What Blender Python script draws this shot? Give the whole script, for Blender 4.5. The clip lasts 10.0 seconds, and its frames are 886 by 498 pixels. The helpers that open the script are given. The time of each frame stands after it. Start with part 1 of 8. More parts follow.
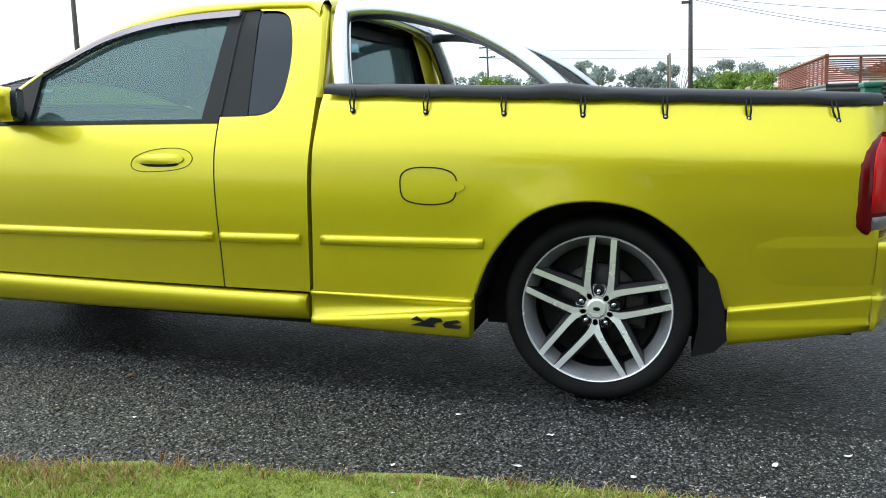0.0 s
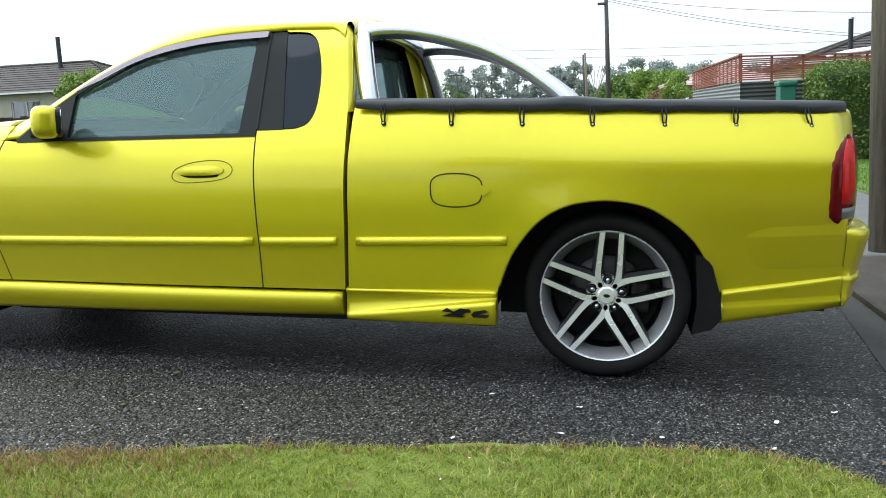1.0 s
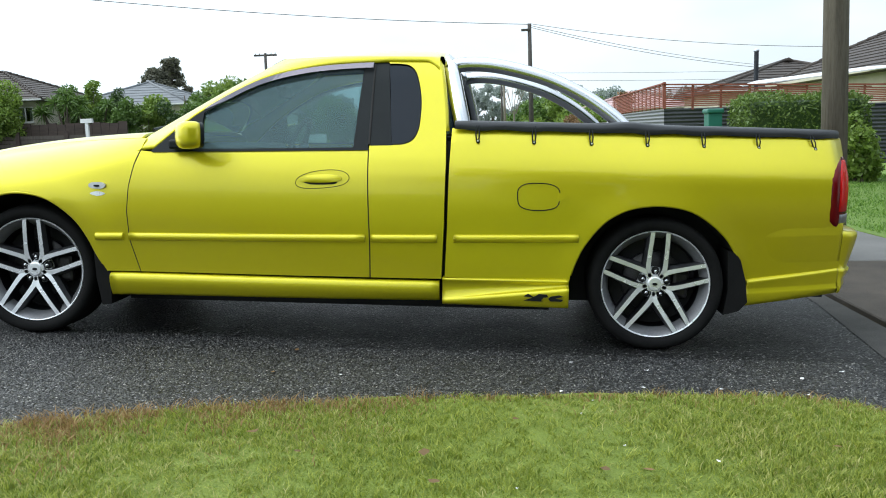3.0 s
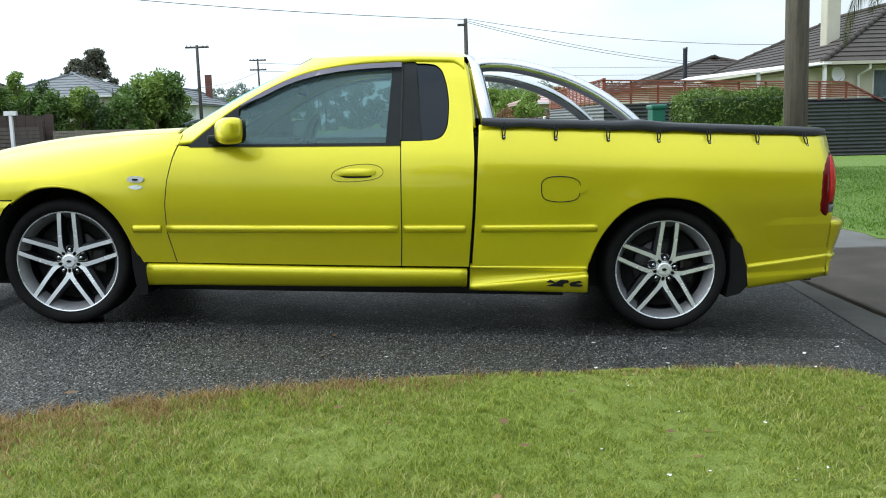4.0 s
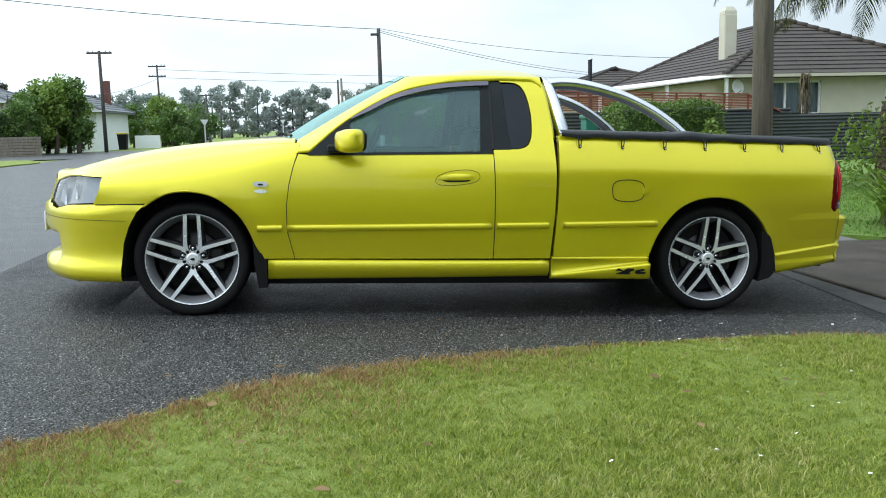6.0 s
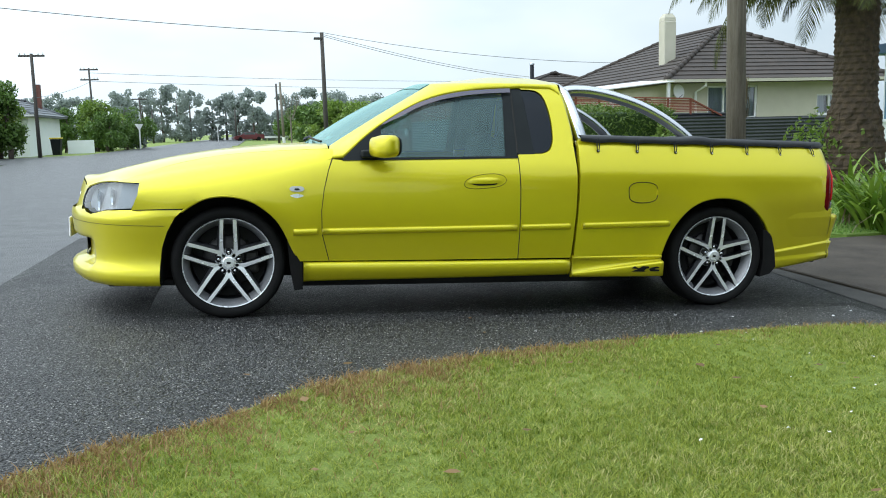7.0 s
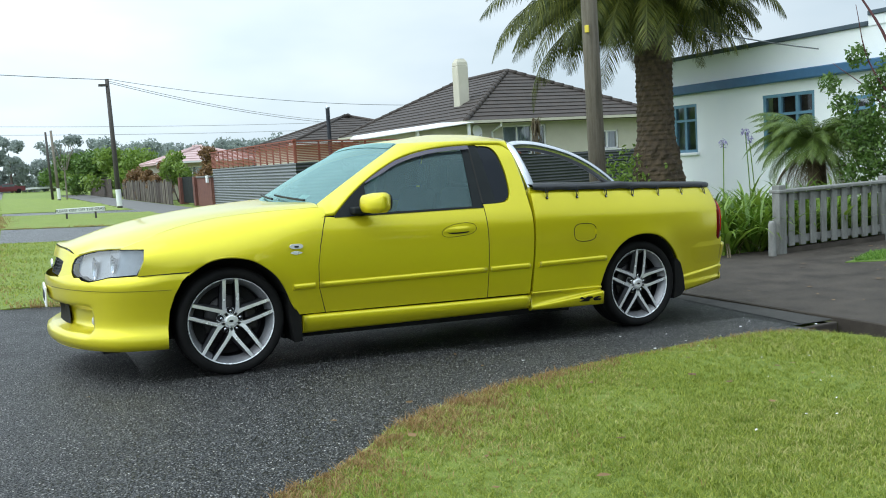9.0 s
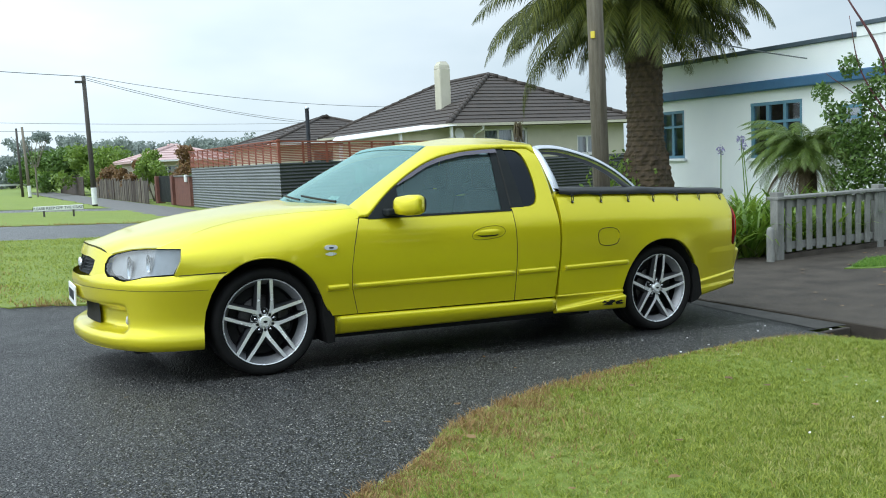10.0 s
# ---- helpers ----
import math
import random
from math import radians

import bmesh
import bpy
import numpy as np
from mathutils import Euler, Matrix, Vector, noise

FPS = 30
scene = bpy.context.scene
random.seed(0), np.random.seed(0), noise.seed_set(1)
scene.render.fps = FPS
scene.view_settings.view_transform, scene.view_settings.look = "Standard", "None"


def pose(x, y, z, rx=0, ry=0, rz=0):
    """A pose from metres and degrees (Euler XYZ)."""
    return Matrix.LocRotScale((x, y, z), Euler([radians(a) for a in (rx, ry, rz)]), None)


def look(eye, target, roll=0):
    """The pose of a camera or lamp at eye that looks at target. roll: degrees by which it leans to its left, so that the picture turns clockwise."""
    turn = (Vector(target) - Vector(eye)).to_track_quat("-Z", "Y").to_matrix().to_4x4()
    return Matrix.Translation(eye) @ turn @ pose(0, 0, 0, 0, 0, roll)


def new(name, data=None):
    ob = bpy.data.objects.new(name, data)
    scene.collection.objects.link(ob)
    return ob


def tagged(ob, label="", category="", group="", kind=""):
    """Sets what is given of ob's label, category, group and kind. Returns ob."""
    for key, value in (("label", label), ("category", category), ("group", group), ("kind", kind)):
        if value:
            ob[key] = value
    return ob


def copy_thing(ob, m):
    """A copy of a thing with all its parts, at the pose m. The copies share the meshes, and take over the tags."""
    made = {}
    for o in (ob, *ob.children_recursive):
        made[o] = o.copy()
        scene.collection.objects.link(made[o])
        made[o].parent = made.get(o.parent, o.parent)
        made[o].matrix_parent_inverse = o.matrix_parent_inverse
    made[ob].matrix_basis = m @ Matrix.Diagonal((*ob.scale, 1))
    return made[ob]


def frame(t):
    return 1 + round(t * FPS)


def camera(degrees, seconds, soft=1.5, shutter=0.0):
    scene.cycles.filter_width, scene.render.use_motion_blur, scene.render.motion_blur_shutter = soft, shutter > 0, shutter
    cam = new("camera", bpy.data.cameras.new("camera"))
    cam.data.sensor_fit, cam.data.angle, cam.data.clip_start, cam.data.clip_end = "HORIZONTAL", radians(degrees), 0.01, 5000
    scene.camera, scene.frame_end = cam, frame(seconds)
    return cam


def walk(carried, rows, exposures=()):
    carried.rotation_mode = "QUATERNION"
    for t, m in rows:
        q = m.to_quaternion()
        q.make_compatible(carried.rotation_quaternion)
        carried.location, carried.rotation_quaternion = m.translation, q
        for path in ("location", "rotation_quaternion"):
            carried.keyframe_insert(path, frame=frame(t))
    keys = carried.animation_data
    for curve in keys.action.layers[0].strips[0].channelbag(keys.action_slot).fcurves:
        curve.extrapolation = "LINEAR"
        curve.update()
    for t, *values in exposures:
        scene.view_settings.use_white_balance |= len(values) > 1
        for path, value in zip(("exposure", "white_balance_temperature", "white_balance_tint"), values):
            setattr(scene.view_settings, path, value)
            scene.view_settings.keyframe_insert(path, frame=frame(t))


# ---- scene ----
cam = camera(53.0, 10.0, 1.0)
PATH = [
    (0, (0.317, -3.068, 1.008), (-0.212, -1.162, 0.714), -1.8),
    (0.5, (0.169, -3.205, 1.053), (-0.285, -1.281, 0.752), -0.9),
    (1, (0.001, -3.486, 1.065), (-0.352, -1.541, 0.765), -2.7),
    (1.5, (-0.123, -3.678, 1.07), (-0.411, -1.72, 0.781), -1.8),
    (2, (-0.345, -3.88, 1.085), (-0.558, -1.911, 0.809), -1.5),
    (2.5, (-0.516, -4.099, 1.1), (-0.721, -2.127, 0.836), -0.7),
    (3, (-0.686, -4.319, 1.097), (-0.837, -2.343, 0.832), -1.6),
    (4.3, (-1.324, -4.692, 1.134), (-1.245, -2.714, 0.848), -1.4),
    (4.5, (-1.417, -4.763, 1.137), (-1.289, -2.787, 0.856), -1.6),
    (5, (-1.693, -4.883, 1.135), (-1.516, -2.911, 0.856), -1.9),
    (5.5, (-1.968, -4.989, 1.164), (-1.782, -3.017, 0.888), -1.2),
    (6, (-2.314, -5.192, 1.172), (-2.062, -3.227, 0.9), -1.3),
    (7.3, (-3.095, -5.325, 1.218), (-2.624, -3.4, 0.95), -1.6),
    (7.5, (-3.246, -5.358, 1.233), (-2.717, -3.449, 0.962), -1.8),
    (8, (-3.621, -5.397, 1.245), (-3.01, -3.512, 0.977), -2.1),
    (8.5, (-3.916, -5.354, 1.33), (-3.193, -3.505, 1.086), -2.9),
    (9, (-4.241, -5.376, 1.354), (-3.372, -3.586, 1.153), -3.4),
    (9.5, (-4.441, -5.326, 1.368), (-3.551, -3.546, 1.172), -3.0),
    (10, (-4.601, -5.217, 1.377), (-3.672, -3.457, 1.178), -2.6),
]
walk(cam, [(t, look(e, g, r)) for t, e, g, r in PATH], [(0.0, 0.48, 6500, 10), (2.5, 0.36, 6450, 9), (5.0, 0.29, 6400, 8), (7.5, 0.26, 6300, 7), (10.0, 0.23, 6250, 6)])

# ---- world, sun, exposure ----
scene.view_settings.exposure = 0.0
world = bpy.data.worlds.new("overcast_sky")
scene.world = world
world.use_nodes = True
wn, wl = world.node_tree.nodes, world.node_tree.links
wn.clear()
w_out = wn.new("ShaderNodeOutputWorld")
w_bg = wn.new("ShaderNodeBackground")
w_sky = wn.new("ShaderNodeTexSky")
w_sky.sky_type, w_sky.sun_disc = "NISHITA", False
w_sky.sun_elevation, w_sky.sun_rotation = radians(50), radians(275)
w_sky.air_density, w_sky.dust_density = 1.0, 3.0
w_co = wn.new("ShaderNodeTexCoord")
w_map = wn.new("ShaderNodeMapping")
w_map.inputs["Scale"].default_value = (1.0, 1.0, 2.6)
w_noise = wn.new("ShaderNodeTexNoise")
w_noise.inputs["Scale"].default_value, w_noise.inputs["Detail"].default_value = 1.6, 5.0
w_ramp = wn.new("ShaderNodeValToRGB")
w_ramp.color_ramp.elements[0].position, w_ramp.color_ramp.elements[0].color = 0.36, (4.7, 5.8, 6.7, 1)
w_ramp.color_ramp.elements[1].position, w_ramp.color_ramp.elements[1].color = 0.72, (8.4, 9.0, 9.5, 1)
w_mix = wn.new("ShaderNodeMix")
w_mix.data_type = "RGBA"
w_mix.inputs["Factor"].default_value = 0.88
wl.new(w_co.outputs["Generated"], w_map.inputs["Vector"])
wl.new(w_map.outputs["Vector"], w_noise.inputs["Vector"])
wl.new(w_noise.outputs["Fac"], w_ramp.inputs["Fac"])
wl.new(w_sky.outputs["Color"], w_mix.inputs["A"])
wl.new(w_ramp.outputs["Color"], w_mix.inputs["B"])
w_sep = wn.new("ShaderNodeSeparateXYZ")
w_up = wn.new("ShaderNodeMapRange")
w_up.interpolation_type = "SMOOTHSTEP"
for key, v in (("From Min", 0.25), ("From Max", 1.0), ("To Min", 1.0), ("To Max", 1.95)):
    w_up.inputs[key].default_value = v
w_zen = wn.new("ShaderNodeVectorMath")
w_zen.operation = "SCALE"
wl.new(w_co.outputs["Generated"], w_sep.inputs["Vector"])
wl.new(w_sep.outputs["Z"], w_up.inputs["Value"])
wl.new(w_mix.outputs["Result"], w_zen.inputs[0])
w_side = wn.new("ShaderNodeMapRange")
w_side.interpolation_type = "SMOOTHSTEP"
for key, v in (("From Min", -1.0), ("From Max", 0.9), ("To Min", 1.45), ("To Max", 0.80)):
    w_side.inputs[key].default_value = v
w_both = wn.new("ShaderNodeMath")
w_both.operation = "MULTIPLY"
wl.new(w_sep.outputs["X"], w_side.inputs["Value"])
wl.new(w_up.outputs["Result"], w_both.inputs[0])
wl.new(w_side.outputs["Result"], w_both.inputs[1])
wl.new(w_both.outputs["Value"], w_zen.inputs["Scale"])
wl.new(w_zen.outputs["Vector"], w_bg.inputs["Color"])
w_bg.inputs["Strength"].default_value = 0.12
wl.new(w_bg.outputs["Background"], w_out.inputs["Surface"])
sun_data = bpy.data.lights.new("sun", "SUN")
sun_data.energy, sun_data.angle, sun_data.color = 1.3, radians(80), (0.98, 1.0, 0.97)
sun = new("sun", sun_data)
sun.matrix_world = look((0, 0, 30), (27, -2, 0))

# ---- mesh helpers ----
def part(name, bm, material, parent=None, label="", smooth=False):
    me = bpy.data.meshes.new(name)
    bm.to_mesh(me)
    bm.free()
    return obj(name, me, material, parent, label, smooth)


def obj(name, me, material, parent=None, label="", smooth=False):
    if material is not None:
        for m in (material if isinstance(material, (list, tuple)) else [material]):
            me.materials.append(m)
    if smooth:
        me.polygons.foreach_set("use_smooth", [True] * len(me.polygons))
    ob = new(name, me)
    ob.parent = parent
    if label:
        ob["label"] = label
    return ob


def raw(verts, faces):
    me = bpy.data.meshes.new("m")
    me.from_pydata([tuple(map(float, v)) for v in verts], [], [tuple(int(i) for i in f) for f in faces])
    return me


def fast_mesh(verts, tris, per=3):
    """A mesh from numpy arrays of corners and faces of one size."""
    me = bpy.data.meshes.new("m")
    nf = len(tris)
    me.vertices.add(len(verts))
    me.vertices.foreach_set("co", np.asarray(verts, np.float32).ravel())
    me.loops.add(nf * per)
    me.loops.foreach_set("vertex_index", np.asarray(tris, np.int32).ravel())
    me.polygons.add(nf)
    me.polygons.foreach_set("loop_start", np.arange(nf, dtype=np.int32) * per)
    me.update(calc_edges=True)
    me.validate()
    return me


def empty(name, m, label, category, group="", kind=""):
    ob = new(name)
    ob.matrix_world = m
    return tagged(ob, label, category, group, kind)


def box(x0, y0, z0, x1, y1, z1, bevel=0.0, seg=1, bm=None):
    one = bmesh.new()
    r = bmesh.ops.create_cube(one, size=1.0)
    for v in r["verts"]:
        v.co = Vector(((x0 + x1) / 2 + v.co.x * (x1 - x0), (y0 + y1) / 2 + v.co.y * (y1 - y0), (z0 + z1) / 2 + v.co.z * (z1 - z0)))
    if bevel:
        bmesh.ops.bevel(one, geom=one.edges[:], offset=bevel, segments=seg, affect="EDGES", profile=0.5)
    if bm is None:
        return one
    return merge(bm, one)


def merge(bm, other):
    me = bpy.data.meshes.new("tmp")
    other.to_mesh(me)
    other.free()
    bm.from_mesh(me)
    bpy.data.meshes.remove(me)
    return bm


def turned(bm, m):
    bmesh.ops.transform(bm, matrix=m, verts=bm.verts[:])
    return bm


def lathe(profile, steps=32, axis="Z"):
    """A body of revolution from (radius, height) points."""
    bm = bmesh.new()
    rings = []
    for r, h in profile:
        ring = []
        for k in range(steps):
            a = 2 * math.pi * k / steps
            co = (r * math.cos(a), r * math.sin(a), h) if axis == "Z" else (r * math.cos(a), h, r * math.sin(a))
            ring.append(bm.verts.new(co))
        rings.append(ring)
    for a, b in zip(rings, rings[1:]):
        for k in range(steps):
            bm.faces.new((a[k], a[(k + 1) % steps], b[(k + 1) % steps], b[k]))
    bmesh.ops.remove_doubles(bm, verts=bm.verts[:], dist=1e-5)
    bmesh.ops.recalc_face_normals(bm, faces=bm.faces[:])
    return bm


def tube(points, radius, steps=10, bm=None, caps=True):
    """A tube along points; radius is one number or one for each point."""
    bm = bm or bmesh.new()
    pts = [Vector(p) for p in points]
    radii = radius if isinstance(radius, (list, tuple)) else [radius] * len(pts)
    rings, side = [], None
    for i, p in enumerate(pts):
        d = (pts[min(i + 1, len(pts) - 1)] - pts[max(i - 1, 0)]).normalized()
        if side is None:
            side = d.orthogonal().normalized()
        side = (side - d * side.dot(d)).normalized()
        up = d.cross(side)
        rings.append([bm.verts.new(p + radii[i] * (math.cos(2 * math.pi * k / steps) * side + math.sin(2 * math.pi * k / steps) * up)) for k in range(steps)])
    for a, b in zip(rings, rings[1:]):
        for k in range(steps):
            bm.faces.new((a[k], a[(k + 1) % steps], b[(k + 1) % steps], b[k]))
    if caps:
        bm.faces.new(rings[0][::-1])
        bm.faces.new(rings[-1])
    return bm


def smooth_line(points, n=8):
    """A rounded line through points (Catmull-Rom)."""
    p = [Vector(q) for q in points]
    p = [2 * p[0] - p[1]] + p + [2 * p[-1] - p[-2]]
    out = []
    for i in range(1, len(p) - 2):
        for k in range(n):
            t = k / n
            out.append(0.5 * (2 * p[i] + (p[i + 1] - p[i - 1]) * t + (2 * p[i - 1] - 5 * p[i] + 4 * p[i + 1] - p[i + 2]) * t * t + (3 * p[i] - p[i - 1] - 3 * p[i + 1] + p[i + 2]) * t ** 3))
    return out + [p[-2]]


def graph(*pts):
    """A smooth function through (x, y) points."""
    xs, ys = [a for a, _ in pts], [b for _, b in pts]
    n = len(xs)
    sl = [(ys[i + 1] - ys[i]) / (xs[i + 1] - xs[i]) for i in range(n - 1)]
    m = [sl[0]] + [0.0 if sl[i - 1] * sl[i] <= 0 else 2 * sl[i - 1] * sl[i] / (sl[i - 1] + sl[i]) for i in range(1, n - 1)] + [sl[-1]]

    def f(x):
        if x <= xs[0]:
            return ys[0]
        if x >= xs[-1]:
            return ys[-1]
        i = 0
        while x > xs[i + 1]:
            i += 1
        h = xs[i + 1] - xs[i]
        t = (x - xs[i]) / h
        return (2 * t ** 3 - 3 * t * t + 1) * ys[i] + (t ** 3 - 2 * t * t + t) * h * m[i] + (-2 * t ** 3 + 3 * t * t) * ys[i + 1] + (t ** 3 - t * t) * h * m[i + 1]
    return f


def inside(poly, x, y):
    hit = False
    for (x0, y0), (x1, y1) in zip(poly, poly[1:] + poly[:1]):
        if (y0 > y) != (y1 > y) and x < (x1 - x0) * (y - y0) / (y1 - y0) + x0:
            hit = not hit
    return hit


def dense(poly, step, closed=True):
    out = []
    pairs = zip(poly, poly[1:] + poly[:1]) if closed else zip(poly, poly[1:])
    for (x0, y0), (x1, y1) in pairs:
        n = max(1, int(math.hypot(x1 - x0, y1 - y0) / step + 0.5))
        out += [(x0 + (x1 - x0) * k / n, y0 + (y1 - y0) * k / n) for k in range(n)]
    return out if closed else out + [poly[-1]]


def flat_tris(poly, step, holes=()):
    """Triangles of a flat outline with inner points every step; also the rims as index loops."""
    from mathutils.geometry import delaunay_2d_cdt
    rims, pts, edges = [], [], []
    for loop in (poly, *holes):
        d = dense(list(loop), step)
        rims.append([len(pts) + k for k in range(len(d))])
        edges += [(len(pts) + k, len(pts) + (k + 1) % len(d)) for k in range(len(d))]
        pts += d
    shell = [pts[i] for i in rims[0]]
    hl = [[pts[i] for i in r] for r in rims[1:]]
    xs, ys = [p[0] for p in poly], [p[1] for p in poly]
    rim_arr = np.array(pts)
    for i in range(int((max(xs) - min(xs)) / step) + 1):
        for j in range(int((max(ys) - min(ys)) / step) + 1):
            q = (min(xs) + (i + 0.5) * step, min(ys) + (j + 0.5) * step)
            if inside(shell, *q) and not any(inside(h, *q) for h in hl) and np.min(np.hypot(rim_arr[:, 0] - q[0], rim_arr[:, 1] - q[1])) > 0.45 * step:
                pts.append(q)
    vo, _, fo, ov, _, _ = delaunay_2d_cdt([Vector(p) for p in pts], edges, [], 0, 1e-6)
    back = {}
    for k, src in enumerate(ov):
        for s in src:
            back[s] = k
    tris = []
    for f in fo:
        a, b, c = (vo[i] for i in f[:3])
        if abs((b.x - a.x) * (c.y - a.y) - (b.y - a.y) * (c.x - a.x)) < 0.006 * step * step:
            continue
        cx, cy = sum(vo[i].x for i in f) / 3, sum(vo[i].y for i in f) / 3
        if inside(shell, cx, cy) and not any(inside(h, cx, cy) for h in hl):
            tris.append(tuple(f))
    return [(v.x, v.y) for v in vo], tris, [[back[i] for i in r] for r in rims]


def skin(poly, place, step=0.04, depth=None, holes=(), flip=False):
    """A panel: a flat outline laid onto a curved surface by place(a, b), its rims turned in along depth (a vector) where given."""
    v2, tris, rims = flat_tris(poly, step, holes)
    verts = [Vector(place(*p)) for p in v2]
    faces = [t[::-1] if flip else t for t in tris]
    bm = bmesh.new()
    bv = [bm.verts.new(v) for v in verts]
    for t in faces:
        try:
            bm.faces.new([bv[i] for i in t])
        except ValueError:
            pass
    if depth is not None:
        for r in rims:
            top = [bm.verts.new(verts[i]) for i in r]
            low = [bm.verts.new(verts[i] + Vector(depth)) for i in r]
            for k in range(len(r)):
                j = (k + 1) % len(r)
                try:
                    bm.faces.new((top[k], top[j], low[j], low[k]))
                except ValueError:
                    pass
    loose = [v for v in bm.verts if not v.link_faces]
    bmesh.ops.delete(bm, geom=loose, context="VERTS")
    return bm


def ribbon(a, b, off=(0, 0, 0), bm=None):
    """A strip of faces between two lines of as many points."""
    bm = bm or bmesh.new()
    o = Vector(off)
    p, q = [bm.verts.new(Vector(v) + o) for v in a], [bm.verts.new(Vector(v) + o) for v in b]
    for k in range(len(p) - 1):
        bm.faces.new((p[k], p[k + 1], q[k + 1], q[k]))
    return bm


def leaves(count, size, where, seed, ratio=0.5):
    """Many small pointed leaves, two triangles each, round the places that where(rng) gives."""
    rng = np.random.default_rng(seed)
    c = where(rng, count)
    d = rng.normal(size=(count, 3))
    d /= np.linalg.norm(d, axis=1)[:, None]
    e = np.cross(d, rng.normal(size=(count, 3)))
    e /= np.linalg.norm(e, axis=1)[:, None]
    s = size * rng.uniform(0.6, 1.4, (count, 1))
    v = np.stack([c - d * s, c + e * s * ratio, c + d * s, c - e * s * ratio], 1).reshape(-1, 3)
    q = np.arange(count * 4).reshape(-1, 4)
    return fast_mesh(v, q, 4)


def clumps(centres, radii, flat=1.0):
    """Places for leaves: in the shells of many uneven clumps."""
    centres, radii = np.array(centres, float), np.array(radii, float)

    def where(rng, n):
        k = rng.choice(len(centres), n, p=radii ** 2 / np.sum(radii ** 2))
        d = rng.normal(size=(n, 3))
        d /= np.linalg.norm(d, axis=1)[:, None]
        d[:, 2] *= flat
        return centres[k] + d * (radii[k] * rng.uniform(0.45, 1.08, n))[:, None]
    return where

# ---- materials ----
def principled(name):
    m = bpy.data.materials.new(name)
    m.use_nodes = True
    nt = m.node_tree
    return m, nt.nodes, nt.links, nt.nodes["Principled BSDF"]


def coords(n, l, scale=(1, 1, 1), kind="Object"):
    tc, mp = n.new("ShaderNodeTexCoord"), n.new("ShaderNodeMapping")
    mp.inputs["Scale"].default_value = scale
    l.new(tc.outputs[kind], mp.inputs["Vector"])
    return mp.outputs["Vector"]


def noise_tex(n, l, vec, scale, detail=4.0, rough=0.55):
    t = n.new("ShaderNodeTexNoise")
    t.inputs["Scale"].default_value, t.inputs["Detail"].default_value, t.inputs["Roughness"].default_value = scale, detail, rough
    if vec is not None:
        l.new(vec, t.inputs["Vector"])
    return t.outputs["Fac"]


def ramp(n, l, fac, stops):
    r = n.new("ShaderNodeValToRGB")
    e = r.color_ramp.elements
    while len(e) < len(stops):
        e.new(0.5)
    for k, (p, c) in zip(e, stops):
        k.position, k.color = p, (*c, 1)
    l.new(fac, r.inputs["Fac"])
    return r.outputs["Color"]


def mixc(n, l, fac, a, b, mode="MIX"):
    m = n.new("ShaderNodeMix")
    m.data_type, m.blend_type = "RGBA", mode
    for key, v in (("Factor", fac), ("A", a), ("B", b)):
        if isinstance(v, (int, float)):
            m.inputs[key].default_value = v
        elif isinstance(v, tuple):
            m.inputs[key].default_value = (*v, 1)
        else:
            l.new(v, m.inputs[key])
    return m.outputs["Result"]


def bump(n, l, p, height, strength=0.3, dist=0.01, after=None):
    b = n.new("ShaderNodeBump")
    b.inputs["Strength"].default_value, b.inputs["Distance"].default_value = strength, dist
    l.new(height, b.inputs["Height"])
    if after is not None:
        l.new(after, b.inputs["Normal"])
    l.new(b.outputs["Normal"], p.inputs["Normal"])
    return b.outputs["Normal"]


def to_float(n, l, fac, lo, hi):
    r = n.new("ShaderNodeMapRange")
    r.inputs["To Min"].default_value, r.inputs["To Max"].default_value = lo, hi
    l.new(fac, r.inputs["Value"])
    return r.outputs["Result"]


def worn(name, dark, light, scale=6.0, rough=(0.5, 0.8), grain=60.0, bumps=0.2, metal=0.0, stretch=(1, 1, 1), dist=0.004, spec=0.5):
    """A surface with blotches at one scale and grain at another."""
    m, n, l, p = principled(name)
    v = coords(n, l, stretch)
    big, fine = noise_tex(n, l, v, scale, 5), noise_tex(n, l, v, grain, 3)
    c = ramp(n, l, big, [(0.3, dark), (0.7, light)])
    c = mixc(n, l, 0.35, c, ramp(n, l, fine, [(0.3, dark), (0.7, light)]))
    l.new(c, p.inputs["Base Color"])
    l.new(to_float(n, l, big, *rough), p.inputs["Roughness"])
    p.inputs["Metallic"].default_value = metal
    p.inputs["Specular IOR Level"].default_value = spec
    bump(n, l, p, fine, bumps, dist)
    return m


def car_paint():
    m, n, l, p = principled("yellow_green_paint")
    v = coords(n, l)
    flake = noise_tex(n, l, v, 900, 1)
    big = noise_tex(n, l, v, 2.5, 3)
    c = ramp(n, l, flake, [(0.35, (0.585, 0.508, 0.006)), (0.65, (0.752, 0.650, 0.012))])
    l.new(mixc(n, l, to_float(n, l, big, 0.0, 0.15), c, (0.52, 0.49, 0.01)), p.inputs["Base Color"])
    p.inputs["Metallic"].default_value = 0.5
    l.new(to_float(n, l, big, 0.30, 0.36), p.inputs["Roughness"])
    p.inputs["Coat Weight"].default_value, p.inputs["Coat Roughness"].default_value, p.inputs["Coat IOR"].default_value = 0.65, 0.09, 1.5
    return m


